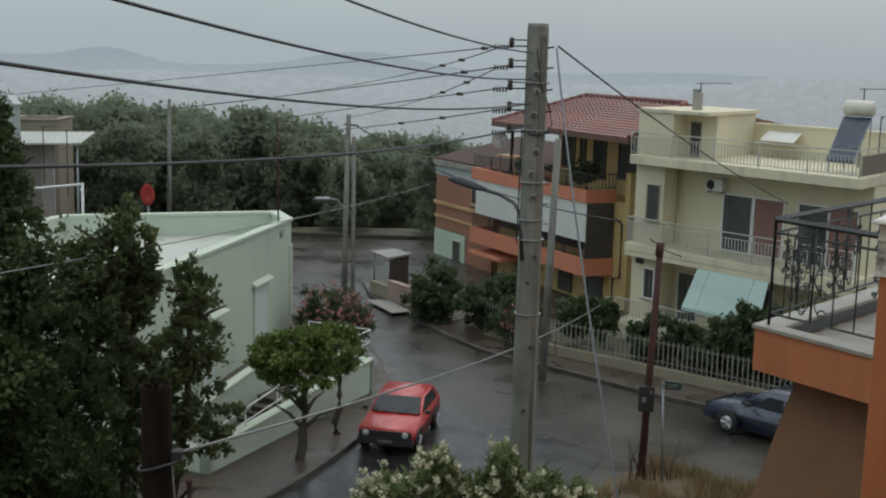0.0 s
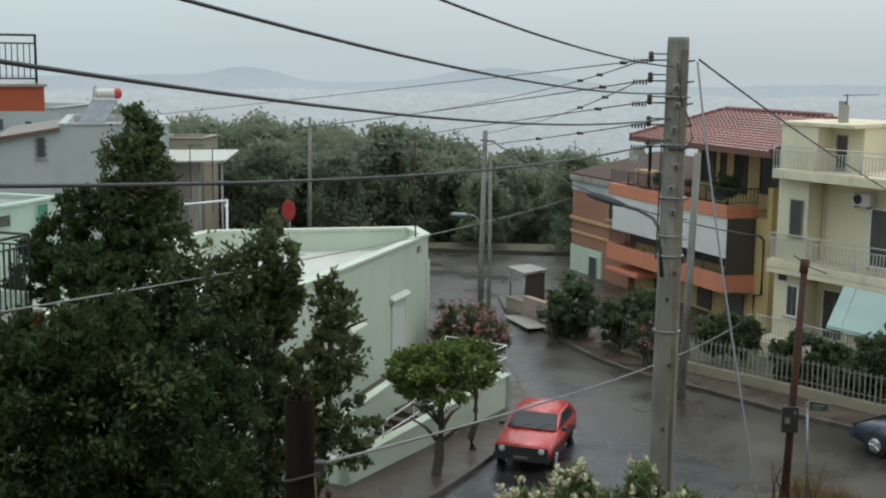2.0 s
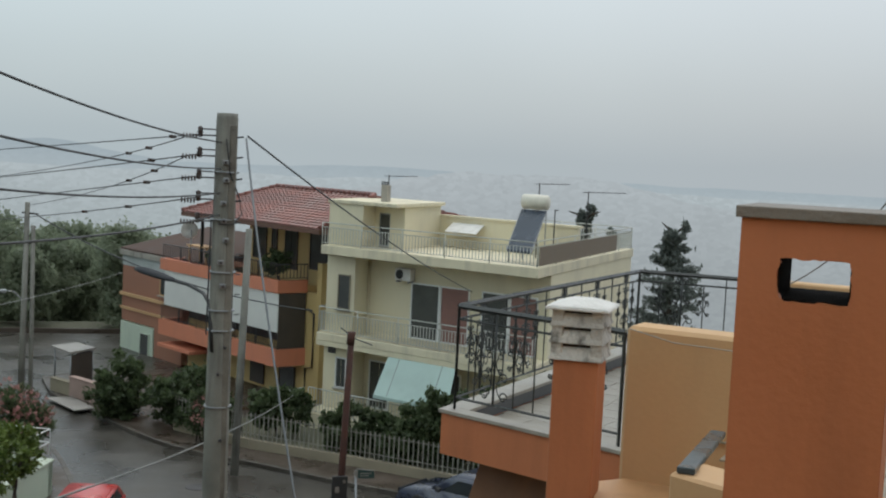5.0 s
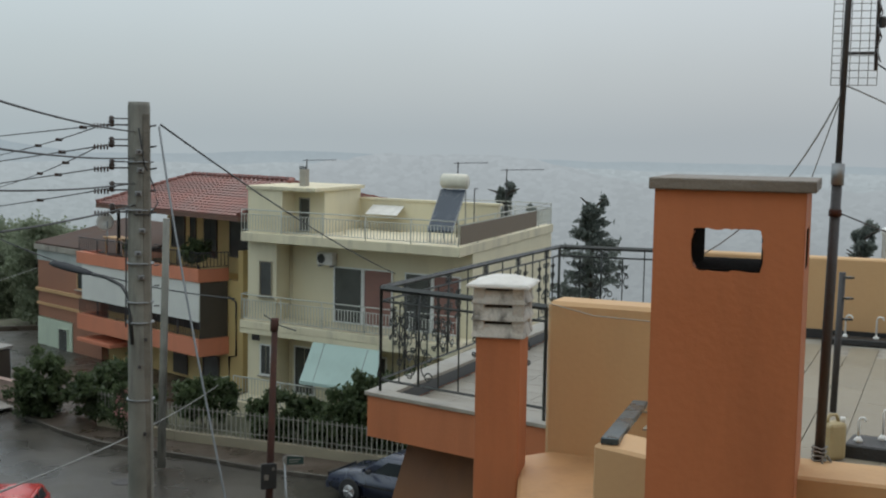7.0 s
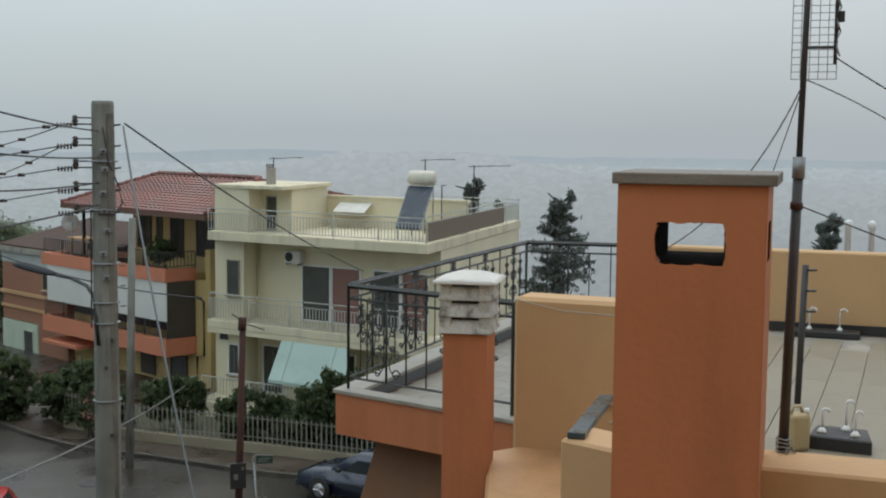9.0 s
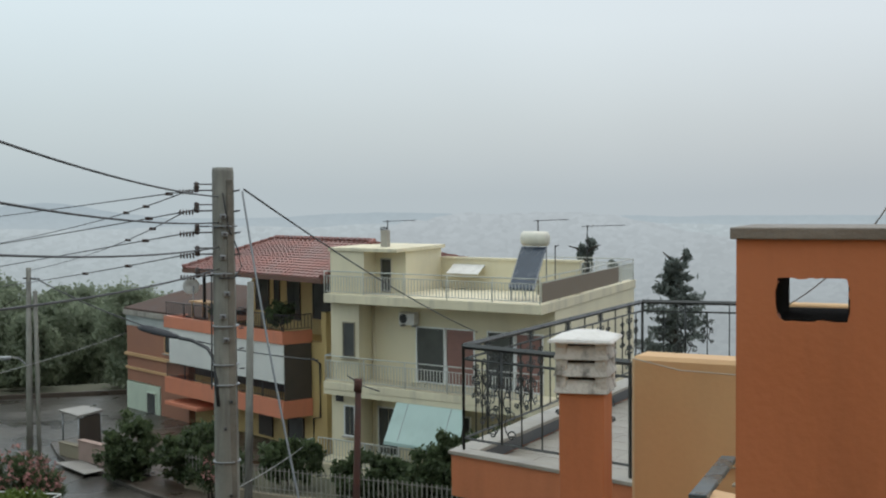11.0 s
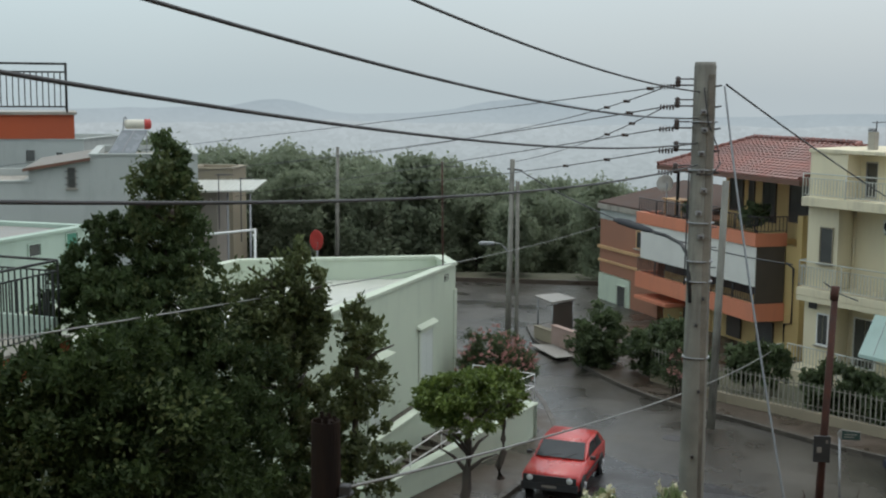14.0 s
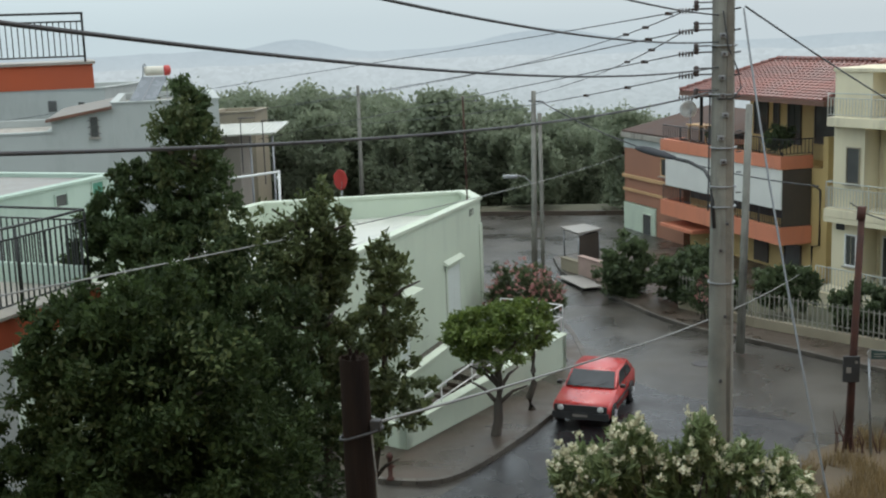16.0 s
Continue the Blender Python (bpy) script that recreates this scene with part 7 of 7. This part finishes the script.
oleander("oleander", (0.6, 14.9, 0.0),
         [(-0.38, 14.85, 4.18, 0.52, 0.5, 0.42, 2200, 50), (0.12, 14.85, 4.52, 0.30, 0.4, 0.42, 1700, 40), (0.98, 14.82, 4.62, 0.24, 0.35, 0.45, 1300, 34), (0.6, 14.85, 4.2, 0.4, 0.4, 0.35, 1500, 36), (1.48, 14.8, 4.3, 0.33, 0.4, 0.4, 1400, 36), (1.95, 14.75, 4.1, 0.42, 0.5, 0.42, 1900, 44), (0.70, 14.8, 3.52, 1.4, 0.8, 0.65, 4400, 78), (0.70, 14.9, 2.12, 1.0, 0.8, 1.2, 3250, 60)],
         [(-0.45, 14.75, 4.27, 0.48, 0.45, 0.40, 1900, 48), (0.10, 14.75, 4.62, 0.28, 0.35, 0.38, 1500, 36), (0.98, 14.75, 4.74, 0.20, 0.3, 0.38, 650, 18), (0.62, 14.7, 4.25, 0.35, 0.3, 0.3, 450, 14), (1.50, 14.7, 4.42, 0.28, 0.35, 0.32, 600, 18), (1.95, 14.65, 4.22, 0.38, 0.45, 0.36, 850, 26)],
         L_FLOWERWHITE, "white-flowering oleander bush with narrow leaves", 0.19, 3)
oleander("oleander", (-3.1, 38.2, 0.12),
         [(-3.3, 38.0, 1.5, 0.95, 0.9, 0.9, 2600, 60), (-2.6, 38.0, 1.25, 0.75, 0.8, 0.8, 2000, 50), (-3.9, 38.0, 0.9, 0.6, 0.7, 0.7, 1200, 40)],
         [(-3.25, 37.9, 1.75, 0.9, 0.9, 0.75, 2000, 90), (-2.55, 37.9, 1.4, 0.7, 0.75, 0.7, 1500, 70), (-3.9, 37.8, 1.0, 0.55, 0.6, 0.6, 700, 35)],
         L_FLOWERPINK, "pink-flowering oleander bush beside the slim pole", 0.22, 4, L_HEDGE)

oleander("oleander", (2.79, 39.60, 0.12),
         [(2.79, 39.60, 0.95, 0.45, 0.45, 0.6, 900, 24), (2.79, 39.60, 1.60, 0.35, 0.35, 0.35, 500, 16)],
         [(2.79, 39.50, 1.25, 0.45, 0.45, 0.6, 500, 26)],
         L_FLOWERPINK, "small pink-flowering oleander by the garden fence", 0.20, 6, L_HEDGE)


def shrub(base, blobs, label, size=0.2, mat=None, seed=0):
    return tree("shrub", base, (base[0], base[1], base[2] + blobs[0][5]), 0.06, blobs, size, mat or L_HEDGE, label, 5, 0.5, seed, group="garden shrubs", category="shrub")


shrub((0.12, 43.9, 0.12), [(0.12, 43.9, 1.3, 0.9, 0.9, 0.98, 5600, 75), (0.12, 43.9, 0.55, 0.85, 0.8, 0.5, 1900, 40)], "large dark clipped shrub by the garden wall", seed=1)
shrub((2.0, 42.3, 0.12), [(1.9, 42.4, 1.0, 1.0, 0.9, 0.85, 4600, 70), (2.8, 41.4, 0.8, 0.7, 0.8, 0.7, 2600, 50)], "dense dark-green shrub along the pavement", seed=2)
shrub((2.9, 43.4, 0.12), [(2.9, 43.4, 1.1, 0.8, 0.8, 0.9, 3000, 55)], "dark shrub below the ochre house", seed=3)
shrub((5.3, 39.9, 0.2), [(5.0, 40.0, 1.25, 0.6, 0.6, 0.75, 2600, 50), (5.8, 39.9, 1.2, 0.6, 0.6, 0.7, 2400, 45)], "leafy green shrub by the garden gate", seed=4)
shrub((7.4, 37.6, 0.2), [(7.3, 37.6, 0.95, 0.85, 0.7, 0.75, 3800, 60), (8.3, 37.2, 1.0, 0.6, 0.6, 0.6, 2200, 45)], "dark garden hedge behind the fence", seed=5)
shrub((9.6, 36.3, 0.2), [(9.0, 36.3, 1.15, 0.8, 0.7, 0.85, 4200, 60), (9.7, 35.8, 1.45, 0.6, 0.6, 1.1, 3600, 55), (10.5, 35.5, 1.5, 0.7, 0.7, 1.1, 3600, 55), (9.55, 35.7, 2.35, 0.14, 0.14, 0.4, 260, 8)], "tall dark garden hedge behind the fence", seed=6)
shrub((11.6, 35.0, 0.2), [(11.4, 34.9, 1.4, 0.9, 0.8, 1.25, 4000, 60), (12.6, 34.0, 1.2, 0.9, 0.8, 1.0, 3600, 55)], "dark leafy shrub behind the parked car", seed=7)
shrub((3.6, 40.9, 0.12), [(3.6, 40.9, 0.8, 0.6, 0.6, 0.65, 2000, 45)], "low green shrub by the fence", seed=8)
tree("potted_plant", OCHRE @ Vector((8.2, 0.6, 4.9)), OCHRE @ Vector((8.2, 0.6, 5.3)), 0.04, [(*(OCHRE @ Vector((8.2, 0.6, 5.45))), 0.55, 0.5, 0.4, 1000, 30)], 0.2, L_HEDGE, "leafy pot plant on the coral balcony", 4, 0.3, 9, category="plant")
tree("potted_plant", OCHRE @ Vector((3.4, 0.7, 4.9)), OCHRE @ Vector((3.4, 0.7, 5.2)), 0.03, [(*(OCHRE @ Vector((3.4, 0.7, 5.35))), 0.4, 0.4, 0.3, 600, 25)], 0.18, L_HEDGE, "small pot plant on the coral balcony", 4, 0.25, 10, category="plant")

# dry stalks at the foot of the rusty post
st = thing("dry_stalks", (5.2, 26.8, 0.25), "dead brown stalks round the rusty post", "dry plant")
rnd = random.Random(12)
for k in range(16):
    x = 4.7 + rnd.random() * 1.1
    part("stalk", tb([(x, 26.7, 0.12), (x + rnd.uniform(-0.15, 0.1), 26.7 + rnd.uniform(-0.1, 0.1), 0.6), (x + rnd.uniform(-0.3, 0.2), 26.7, 0.7 + rnd.random() * 0.7)], 0.022, 4, 0.006), M_RUST, st)


# pine wood beyond the far road
def pine(seed, h, spread):
    rnd = random.Random(seed)
    t = thing("pine_tree", (0, 0, 0), "grey-green pine tree in the rainy wood", "tree", "pines of the wood")
    part("trunk", trunk_bm((0, 0, 0), (0.2, 0, h * 0.72), 0.16, 6, spread * 0.55, seed, 0.3), M_BARK, t)
    blobs = []
    for k in range(13):
        a, q = rnd.uniform(0, 6.28), rnd.uniform(0.1, 0.7) * spread
        z = h * (0.13 + 0.77 * (k + rnd.random()) / 13)
        s = spread * rnd.uniform(0.36, 0.55)
        blobs.append((q * math.cos(a), q * math.sin(a), z, s, s, s * 0.72, 560, 46))
    blobs.append((0, 0, h * 0.9, spread * 0.42, spread * 0.42, h * 0.1, 420, 26))
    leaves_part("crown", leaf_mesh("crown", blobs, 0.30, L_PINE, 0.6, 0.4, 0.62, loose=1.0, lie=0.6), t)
    return t


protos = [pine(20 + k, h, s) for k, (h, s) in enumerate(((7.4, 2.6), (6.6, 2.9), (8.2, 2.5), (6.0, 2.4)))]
rnd = random.Random(31)
spots = []
for row, d0 in enumerate((67.5, 71.5, 76, 81, 87, 94)):
    a = -33.0 + row * 1.1
    while a < 5.5 + row * 0.3:
        spots.append((a + rnd.uniform(-0.7, 0.7), d0 + rnd.uniform(-1.5, 1.5)))
        a += 2.75 * 75 / d0 * rnd.uniform(0.8, 1.2)
first = set()
for a, d in spots:
    k = rnd.randrange(4)
    x, y = d * math.sin(radians(a)), d * math.cos(radians(a))
    # crowns stand lower towards the end of the wood
    top = 6.75 if a < -12 else 6.5 - (a + 12) * 0.165
    top = 10 - (10 - top) * d / 76
    h = (7.4, 6.6, 8.2, 6.0)[k]
    ground = ground_height(x, y)
    want = top + rnd.uniform(-1.7, 0.35) - (1.0 if d < 70 else 0)
    s = min(1.9, max(0.7, (want - ground) / h))
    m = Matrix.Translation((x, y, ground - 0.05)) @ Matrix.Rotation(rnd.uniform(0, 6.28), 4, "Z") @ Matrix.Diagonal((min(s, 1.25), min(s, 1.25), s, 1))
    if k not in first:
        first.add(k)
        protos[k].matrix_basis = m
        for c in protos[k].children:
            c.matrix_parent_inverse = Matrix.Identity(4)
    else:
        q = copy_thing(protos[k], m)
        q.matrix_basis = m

# dark conifers on the slope beyond the cream house
def conifer(base, h, blobs, seed, label):
    tree("conifer", base, (base[0], base[1], base[2] + h), 0.2, blobs, 0.34, L_DARKPINE, label, 8, 0.9, seed, 0.35, 0.5, group="conifers on the slope")


for cx, cy, top, hw, seed in ((26.3, 53.9, 6.95, 1.55, 41), (24.0, 60.0, 7.4, 0.8, 42), (23.6, 55.6, 6.4, 0.5, 43), (37.2, 47.1, 6.1, 1.1, 44)):
    gz_ = ground_height(cx, cy)
    rr = random.Random(seed)
    bl = []
    for k in range(9):
        z = top - 0.35 - k * 0.55
        w = hw * (0.35 + 0.75 * min(1, k / 4)) * rr.uniform(0.75, 1.15)
        bl.append((cx + rr.uniform(-0.4, 0.4) * hw, cy + rr.uniform(-0.4, 0.4) * hw, z, w * 0.8, w * 0.8, 0.34, 380, 16))
    bl.append((cx + 0.35 * hw, cy, top - 0.1, 0.25, 0.25, 0.4, 160, 8))
    conifer((cx, cy, gz_), top - gz_ - 0.5, bl, seed, "dark wind-shaped conifer in the haze")


# ---- buildings at the left end ----
lb = thing("house", (-10, 16, 0), "pale house with red-orange balcony fronts and black railings", "house")
UPB = affine((-8.0, 17.3), 205, 115)
part("balcony", bx(-0.1, 5.0, -0.05, 2.0, 9.28, 9.64), M_REDORANGE, lb, "red-orange balcony front", UPB)
part("edging", bx(-0.14, 5.0, -0.09, 2.0, 9.64, 9.68), M_MARBLE, lb, m=UPB)
part("wall", bx(1.6, 5.0, 1.9, 2.15, 0.1, 12.5), M_WHITEWALL, lb, m=UPB)
railing(lb, (0.0, 0.02, 9.68), (5.0, 0.02, 9.68), 0.72, 0.085, M_IRON, UPB, 1.15, bar=0.008, rails=(1.0, 0.83), r=0.020)
railing(lb, (0.0, 0.02, 9.68), (0.0, 1.8, 9.68), 0.72, 0.085, M_IRON, UPB, 1.2, bar=0.008, rails=(1.0, 0.83), r=0.020)
LOB = affine((-6.85, 14.42), 258.5, 166)
part("balcony", bx(-0.1, 4.0, -0.05, 3.0, 6.45, 6.80), M_REDORANGE, lb, "red-orange balcony front", LOB)
part("edging", bx(-0.14, 4.0, -0.09, 3.0, 6.80, 6.84), M_MARBLE, lb, m=LOB)
part("parapet", bx((0.0, 0.1, 0.05, 3.0, 6.84, 7.1)), M_SEAGREEN, lb, m=LOB)
railing(lb, (0.0, 0.02, 6.84), (4.0, 0.02, 6.84), 1.0, 0.10, M_IRON, LOB, 1.15, bar=0.008, rails=(1.0, 0.86), r=0.018)
railing(lb, (0.0, 0.02, 6.84), (0.0, 3.0, 6.84), 1.0, 0.10, M_IRON, LOB, 1.2, bar=0.008, rails=(1.0, 0.86), r=0.018)
part("wall", bx((0.5, 4.5, 3.0, 3.25, 0.0, 6.45)), M_WHITEWALL, lb, m=LOB)


def flat_house(at, ang, L, D, z, wall, label, openings=(), roof=M_CONCRETE, edge=0.25, sunk=0.25):
    m = affine((*at, 0), ang, ang + 90)
    h = thing("house", (at[0], at[1], 0), label, "house", "flat-roofed houses")
    part("wall", bx((0, L, 0, 0.25, -3, z), (0, 0.25, 0.25, D, -3, z), (L - 0.25, L, 0.25, D, -3, z), (0.25, L - 0.25, D - 0.25, D, -3, z)), wall, h, m=m)
    part("roof", bx(0.25, L - 0.25, 0.25, D - 0.25, z - sunk - 0.2, z - sunk), roof, h, "pale flat roof", m)
    part("coping", bx((-0.06, L + 0.06, -0.06, edge, z, z + 0.06), (-0.06, edge, edge, D, z, z + 0.06), (L - edge, L + 0.06, edge, D, z, z + 0.06), (edge, L - edge, D - edge, D + 0.06, z, z + 0.06)), wall, h, m=m)
    for u0, u1, z0, z1, fill in openings:
        window(h, u0, u1, z0, z1, -0.012, m, wall, fill, panes=1, sill=False, rim=0.03)
    return m


flat_house((-15.235, 23.80), 79.2, 7.5, 7, 6.32, M_SEAGREEN, "sea-green house with grey flat roof and green shutter", ((6.35, 6.88, 5.41, 6.27, M_GREENDOOR), (4.77, 5.30, 5.80, 6.15, M_GLASS)), M_SHEETROOF, sunk=0.05)
WH = affine((-20.6, 43.3, 0), 21, 111)
flat_house((-19.34, 43.78), 21, 4.03, 8, 7.60, M_WHITEWALL, "whitewashed two-storey house with flat roof")
flat_house((-26.48, 41.05), 21, 5.38, 8, 6.60, M_WHITEWALL, "lower whitewashed house beside the taller one", ((1.0, 1.6, 5.3, 6.0, M_GLASS),))
flat_house((-33.0, 55.2), 5.5, 8.0, 7, 7.70, M_WHITEWALL, "distant whitewashed flat-roofed house", ((5.1, 5.6, 6.6, 7.2, M_GLASS), (6.6, 7.0, 6.7, 7.1, M_GLASS)))
# the lean-to wing: wall with a sloping top, a dark tiled verge, a small grilled window
wing = thing("house", (-20.4, 43.4, 0), "whitewashed lean-to wing with dark tiled verge", "house", "flat-roofed houses")
bm = bmesh.new()
for v0, v1 in ((0.0, 0.25), (7.75, 8.0)):
    prism(bm, [(-0.92, v0), (1.345, v0), (1.345, v1), (-0.92, v1)], -3, [7.05, 7.42, 7.42, 7.05])
prism(bm, [(-0.92, 0.25), (-0.67, 0.25), (-0.67, 7.75), (-0.92, 7.75)], -3, 7.05)
part("wall", bm, M_WHITEWALL, wing, m=WH)
bm = bmesh.new()
prism(bm, [(-1.1, -0.22), (1.345, -0.22), (1.345, 8.0), (-1.1, 8.0)], [7.03, 7.43, 7.43, 7.03], [7.12, 7.52, 7.52, 7.12])
part("roof", bm, M_CAPDARK, wing, "weathered tile slope", WH)
part("verge_board", bx(-1.12, -1.10, -0.24, 8.0, 7.0, 7.1), M_EAVES, wing, m=WH)
bm = bmesh.new()
prism(bm, [(-1.1, -0.25), (1.345, -0.25), (1.345, -0.22), (-1.1, -0.22)], [7.01, 7.41, 7.41, 7.01], [7.13, 7.53, 7.53, 7.13])
part("verge_board", bm, M_EAVES, wing, "dark verge board", WH)
window(wing, 0.47, 0.80, 6.35, 7.15, -0.012, WH, M_SHEETROOF, panes=1, rim=0.03)
for z in (6.5, 6.75, 7.0):
    part("window_bar", bx(0.40, 0.87, -0.10, -0.08, z - 0.015, z + 0.015), M_DARKSTEEL, wing, m=WH)
# open shed with a white sheet roof, brown wall below
shed = thing("shed", (-16.5, 52, 0), "shed with wide white sheet roof and brownish walls", "shed")
bm = bmesh.new()
prism(bm, [(-18.2, 49.9), (-14.8, 50.1), (-15.9, 56.2), (-19.6, 56.2)], [5.68, 5.78, 5.80, 5.72], [5.76, 5.86, 5.88, 5.80], bevel=0.01)
part("roof", bm, M_ROOFWHITE, shed, "white corrugated roof sheet")
for k in range(16):
    x = -18.15 + k * 0.22
    part("rib", tb([(x, 49.92, 5.775 + 0.0064 * k), (x - 1.25, 56.1, 5.82 + 0.005 * k)], 0.022, 4), M_ROOFWHITE, shed)
part("wall", bx((-18.0, -16.6, 50.6, 50.85, -2, 5.66), (-18.0, -17.75, 50.85, 56.0, -2, 5.66)), material("brownish_shed_render", (0.36, 0.33, 0.29), (0.26, 0.235, 0.20), 0.8, 0.8, 50, 0.2), shed, "brownish rendered wall")
for x in (-16.0, -15.0):
    part("post", tb([(x, 50.3, -2), (x, 50.3, 5.7)], 0.05, 6), M_STEEL, shed)
flat_house((-20.5, 57.6), 4, 2.4, 3, 6.25, M_PLINTH, "small dull-cream building behind the shed")
sol = thing("solar_water_heater", WH @ Vector((4, 1, 7.5)), "solar water heater with red-capped boiler", "solar heater")
bm = bmesh.new()
prism(bm, [(2.0, 0.6), (3.0, 0.6), (3.49, 1.5), (2.51, 1.5)], [7.6, 7.6, 8.46, 8.46], [7.66, 7.66, 8.52, 8.52])
part("collector", bm, M_COLLECTOR, sol, "solar collector panel with painted grey sky sheen", WH)
part("collector_frame", tb([(2.5, 0.6, 7.67), (3.0, 1.5, 8.53)], 0.02, 4), M_STEEL, sol, m=WH)
for u, v, z in ((2.05, 0.62, 7.6), (2.95, 0.62, 7.6), (2.55, 1.5, 8.46), (3.45, 1.5, 8.46)):
    part("leg", tb([(u, v, 7.0), (u, v, z)], 0.025, 4), M_STEEL, sol, m=WH)
bm = bmesh.new()
lathe(bm, (2.62, 1.7, 8.75), [(0, -0.02), (0.17, 0.0), (0.19, 0.1), (0.19, 0.7), (0.18, 0.75)], 14, "x")
part("boiler", bm, M_TANK, sol, m=WH)
bm = bmesh.new()
lathe(bm, (3.38, 1.7, 8.75), [(0.19, 0), (0.21, 0.02), (0.21, 0.2), (0.12, 0.27), (0, 0.28)], 14, "x")
part("boiler_cap", bm, M_REDPLASTIC, sol, "red boiler end cap", WH)
part("pipe", tb([(2.7, 1.62, 8.9), (2.65, 1.6, 9.05), (2.6, 1.5, 9.0), (2.55, 1.5, 8.5)], 0.025, 5), M_STEEL, sol, m=WH)
canopy = thing("canopy", (-12.7, 43.1, 3), "white pergola frame with posts", "pergola")
for a, b in (((-12.72, 43.1, 0), (-12.68, 43.1, 5.0)), ((-15.2, 42.4, 0), (-15.2, 42.4, 4.7)), ((-12.68, 43.1, 4.95), (-15.4, 42.3, 4.7)), ((-12.68, 43.1, 4.7), (-13.6, 46, 4.4))):
    part("bar", tb([a, b], 0.05, 6), M_WHITE, canopy)
rd = thing("satellite_dish", (-12.0, 50.0, 0), "red satellite dish on a post beyond the green house", "satellite dish")
bm = bmesh.new()
lathe(bm, (0, 0, 0), [(0.0, 0.10), (0.18, 0.08), (0.36, 0.0), (0.375, 0.012), (0.19, 0.10), (0.0, 0.125)], 22, "y")
part("dish", bm, M_REDPLASTIC, rd, m=Matrix.Translation((-12.0, 50.0, 3.76)) @ Matrix.Rotation(radians(-24), 4, "Z") @ Matrix.Diagonal((1, 1, 1.2, 1)))
part("mast", tb([(-12.0, 50.15, -0.05), (-12.0, 50.15, 3.76)], 0.04, 8), M_STEEL, rd)
part("feed_arm", tb([(-12.0, 50.0, 3.4), (-11.85, 49.6, 3.5), (-11.82, 49.5, 3.72)], 0.014, 5), M_STEEL, rd)
aerial((-15.0, 46.0, 4.6), 2.2, (0.7, -0.2, 0), "rusty roof aerial beyond the laurel")
aerial((-14.4, 47.0, 4.0), 2.6, (0.5, 0.2, 0), "thin roof aerial beyond the laurel")

# satellite dish, table and boxes on the coral balcony
ds = thing("satellite_dish", OCHRE @ Vector((1.6, 0.5, 4.9)), "small white satellite dish on the balcony", "satellite dish")
bm = bmesh.new()
lathe(bm, OCHRE @ Vector((1.6, 0.4, 6.25)), [(0.0, 0.10), (0.2, 0.07), (0.36, 0.0), (0.37, 0.015), (0.2, 0.09), (0.0, 0.12)], 16, "y")
part("dish", bm, M_CAPSTONE, ds)
part("mast", tb([OCHRE @ Vector((1.6, 0.5, 4.6)), OCHRE @ Vector((1.6, 0.5, 6.25))], 0.03, 6), M_STEEL, ds)
tbl = thing("balcony_table", OCHRE @ Vector((2.2, 0.7, 4.6)), "pale wooden table on the coral balcony", "table")
part("tabletop", bx(1.4, 3.0, 0.4, 1.1, 5.55, 5.6), M_PEACH, tbl, m=OCHRE)
for u in (1.5, 2.9):
    for v in (0.5, 1.0):
        part("leg", bx(u - 0.03, u + 0.03, v - 0.03, v + 0.03, 4.58, 5.55), M_PEACH, tbl, m=OCHRE)
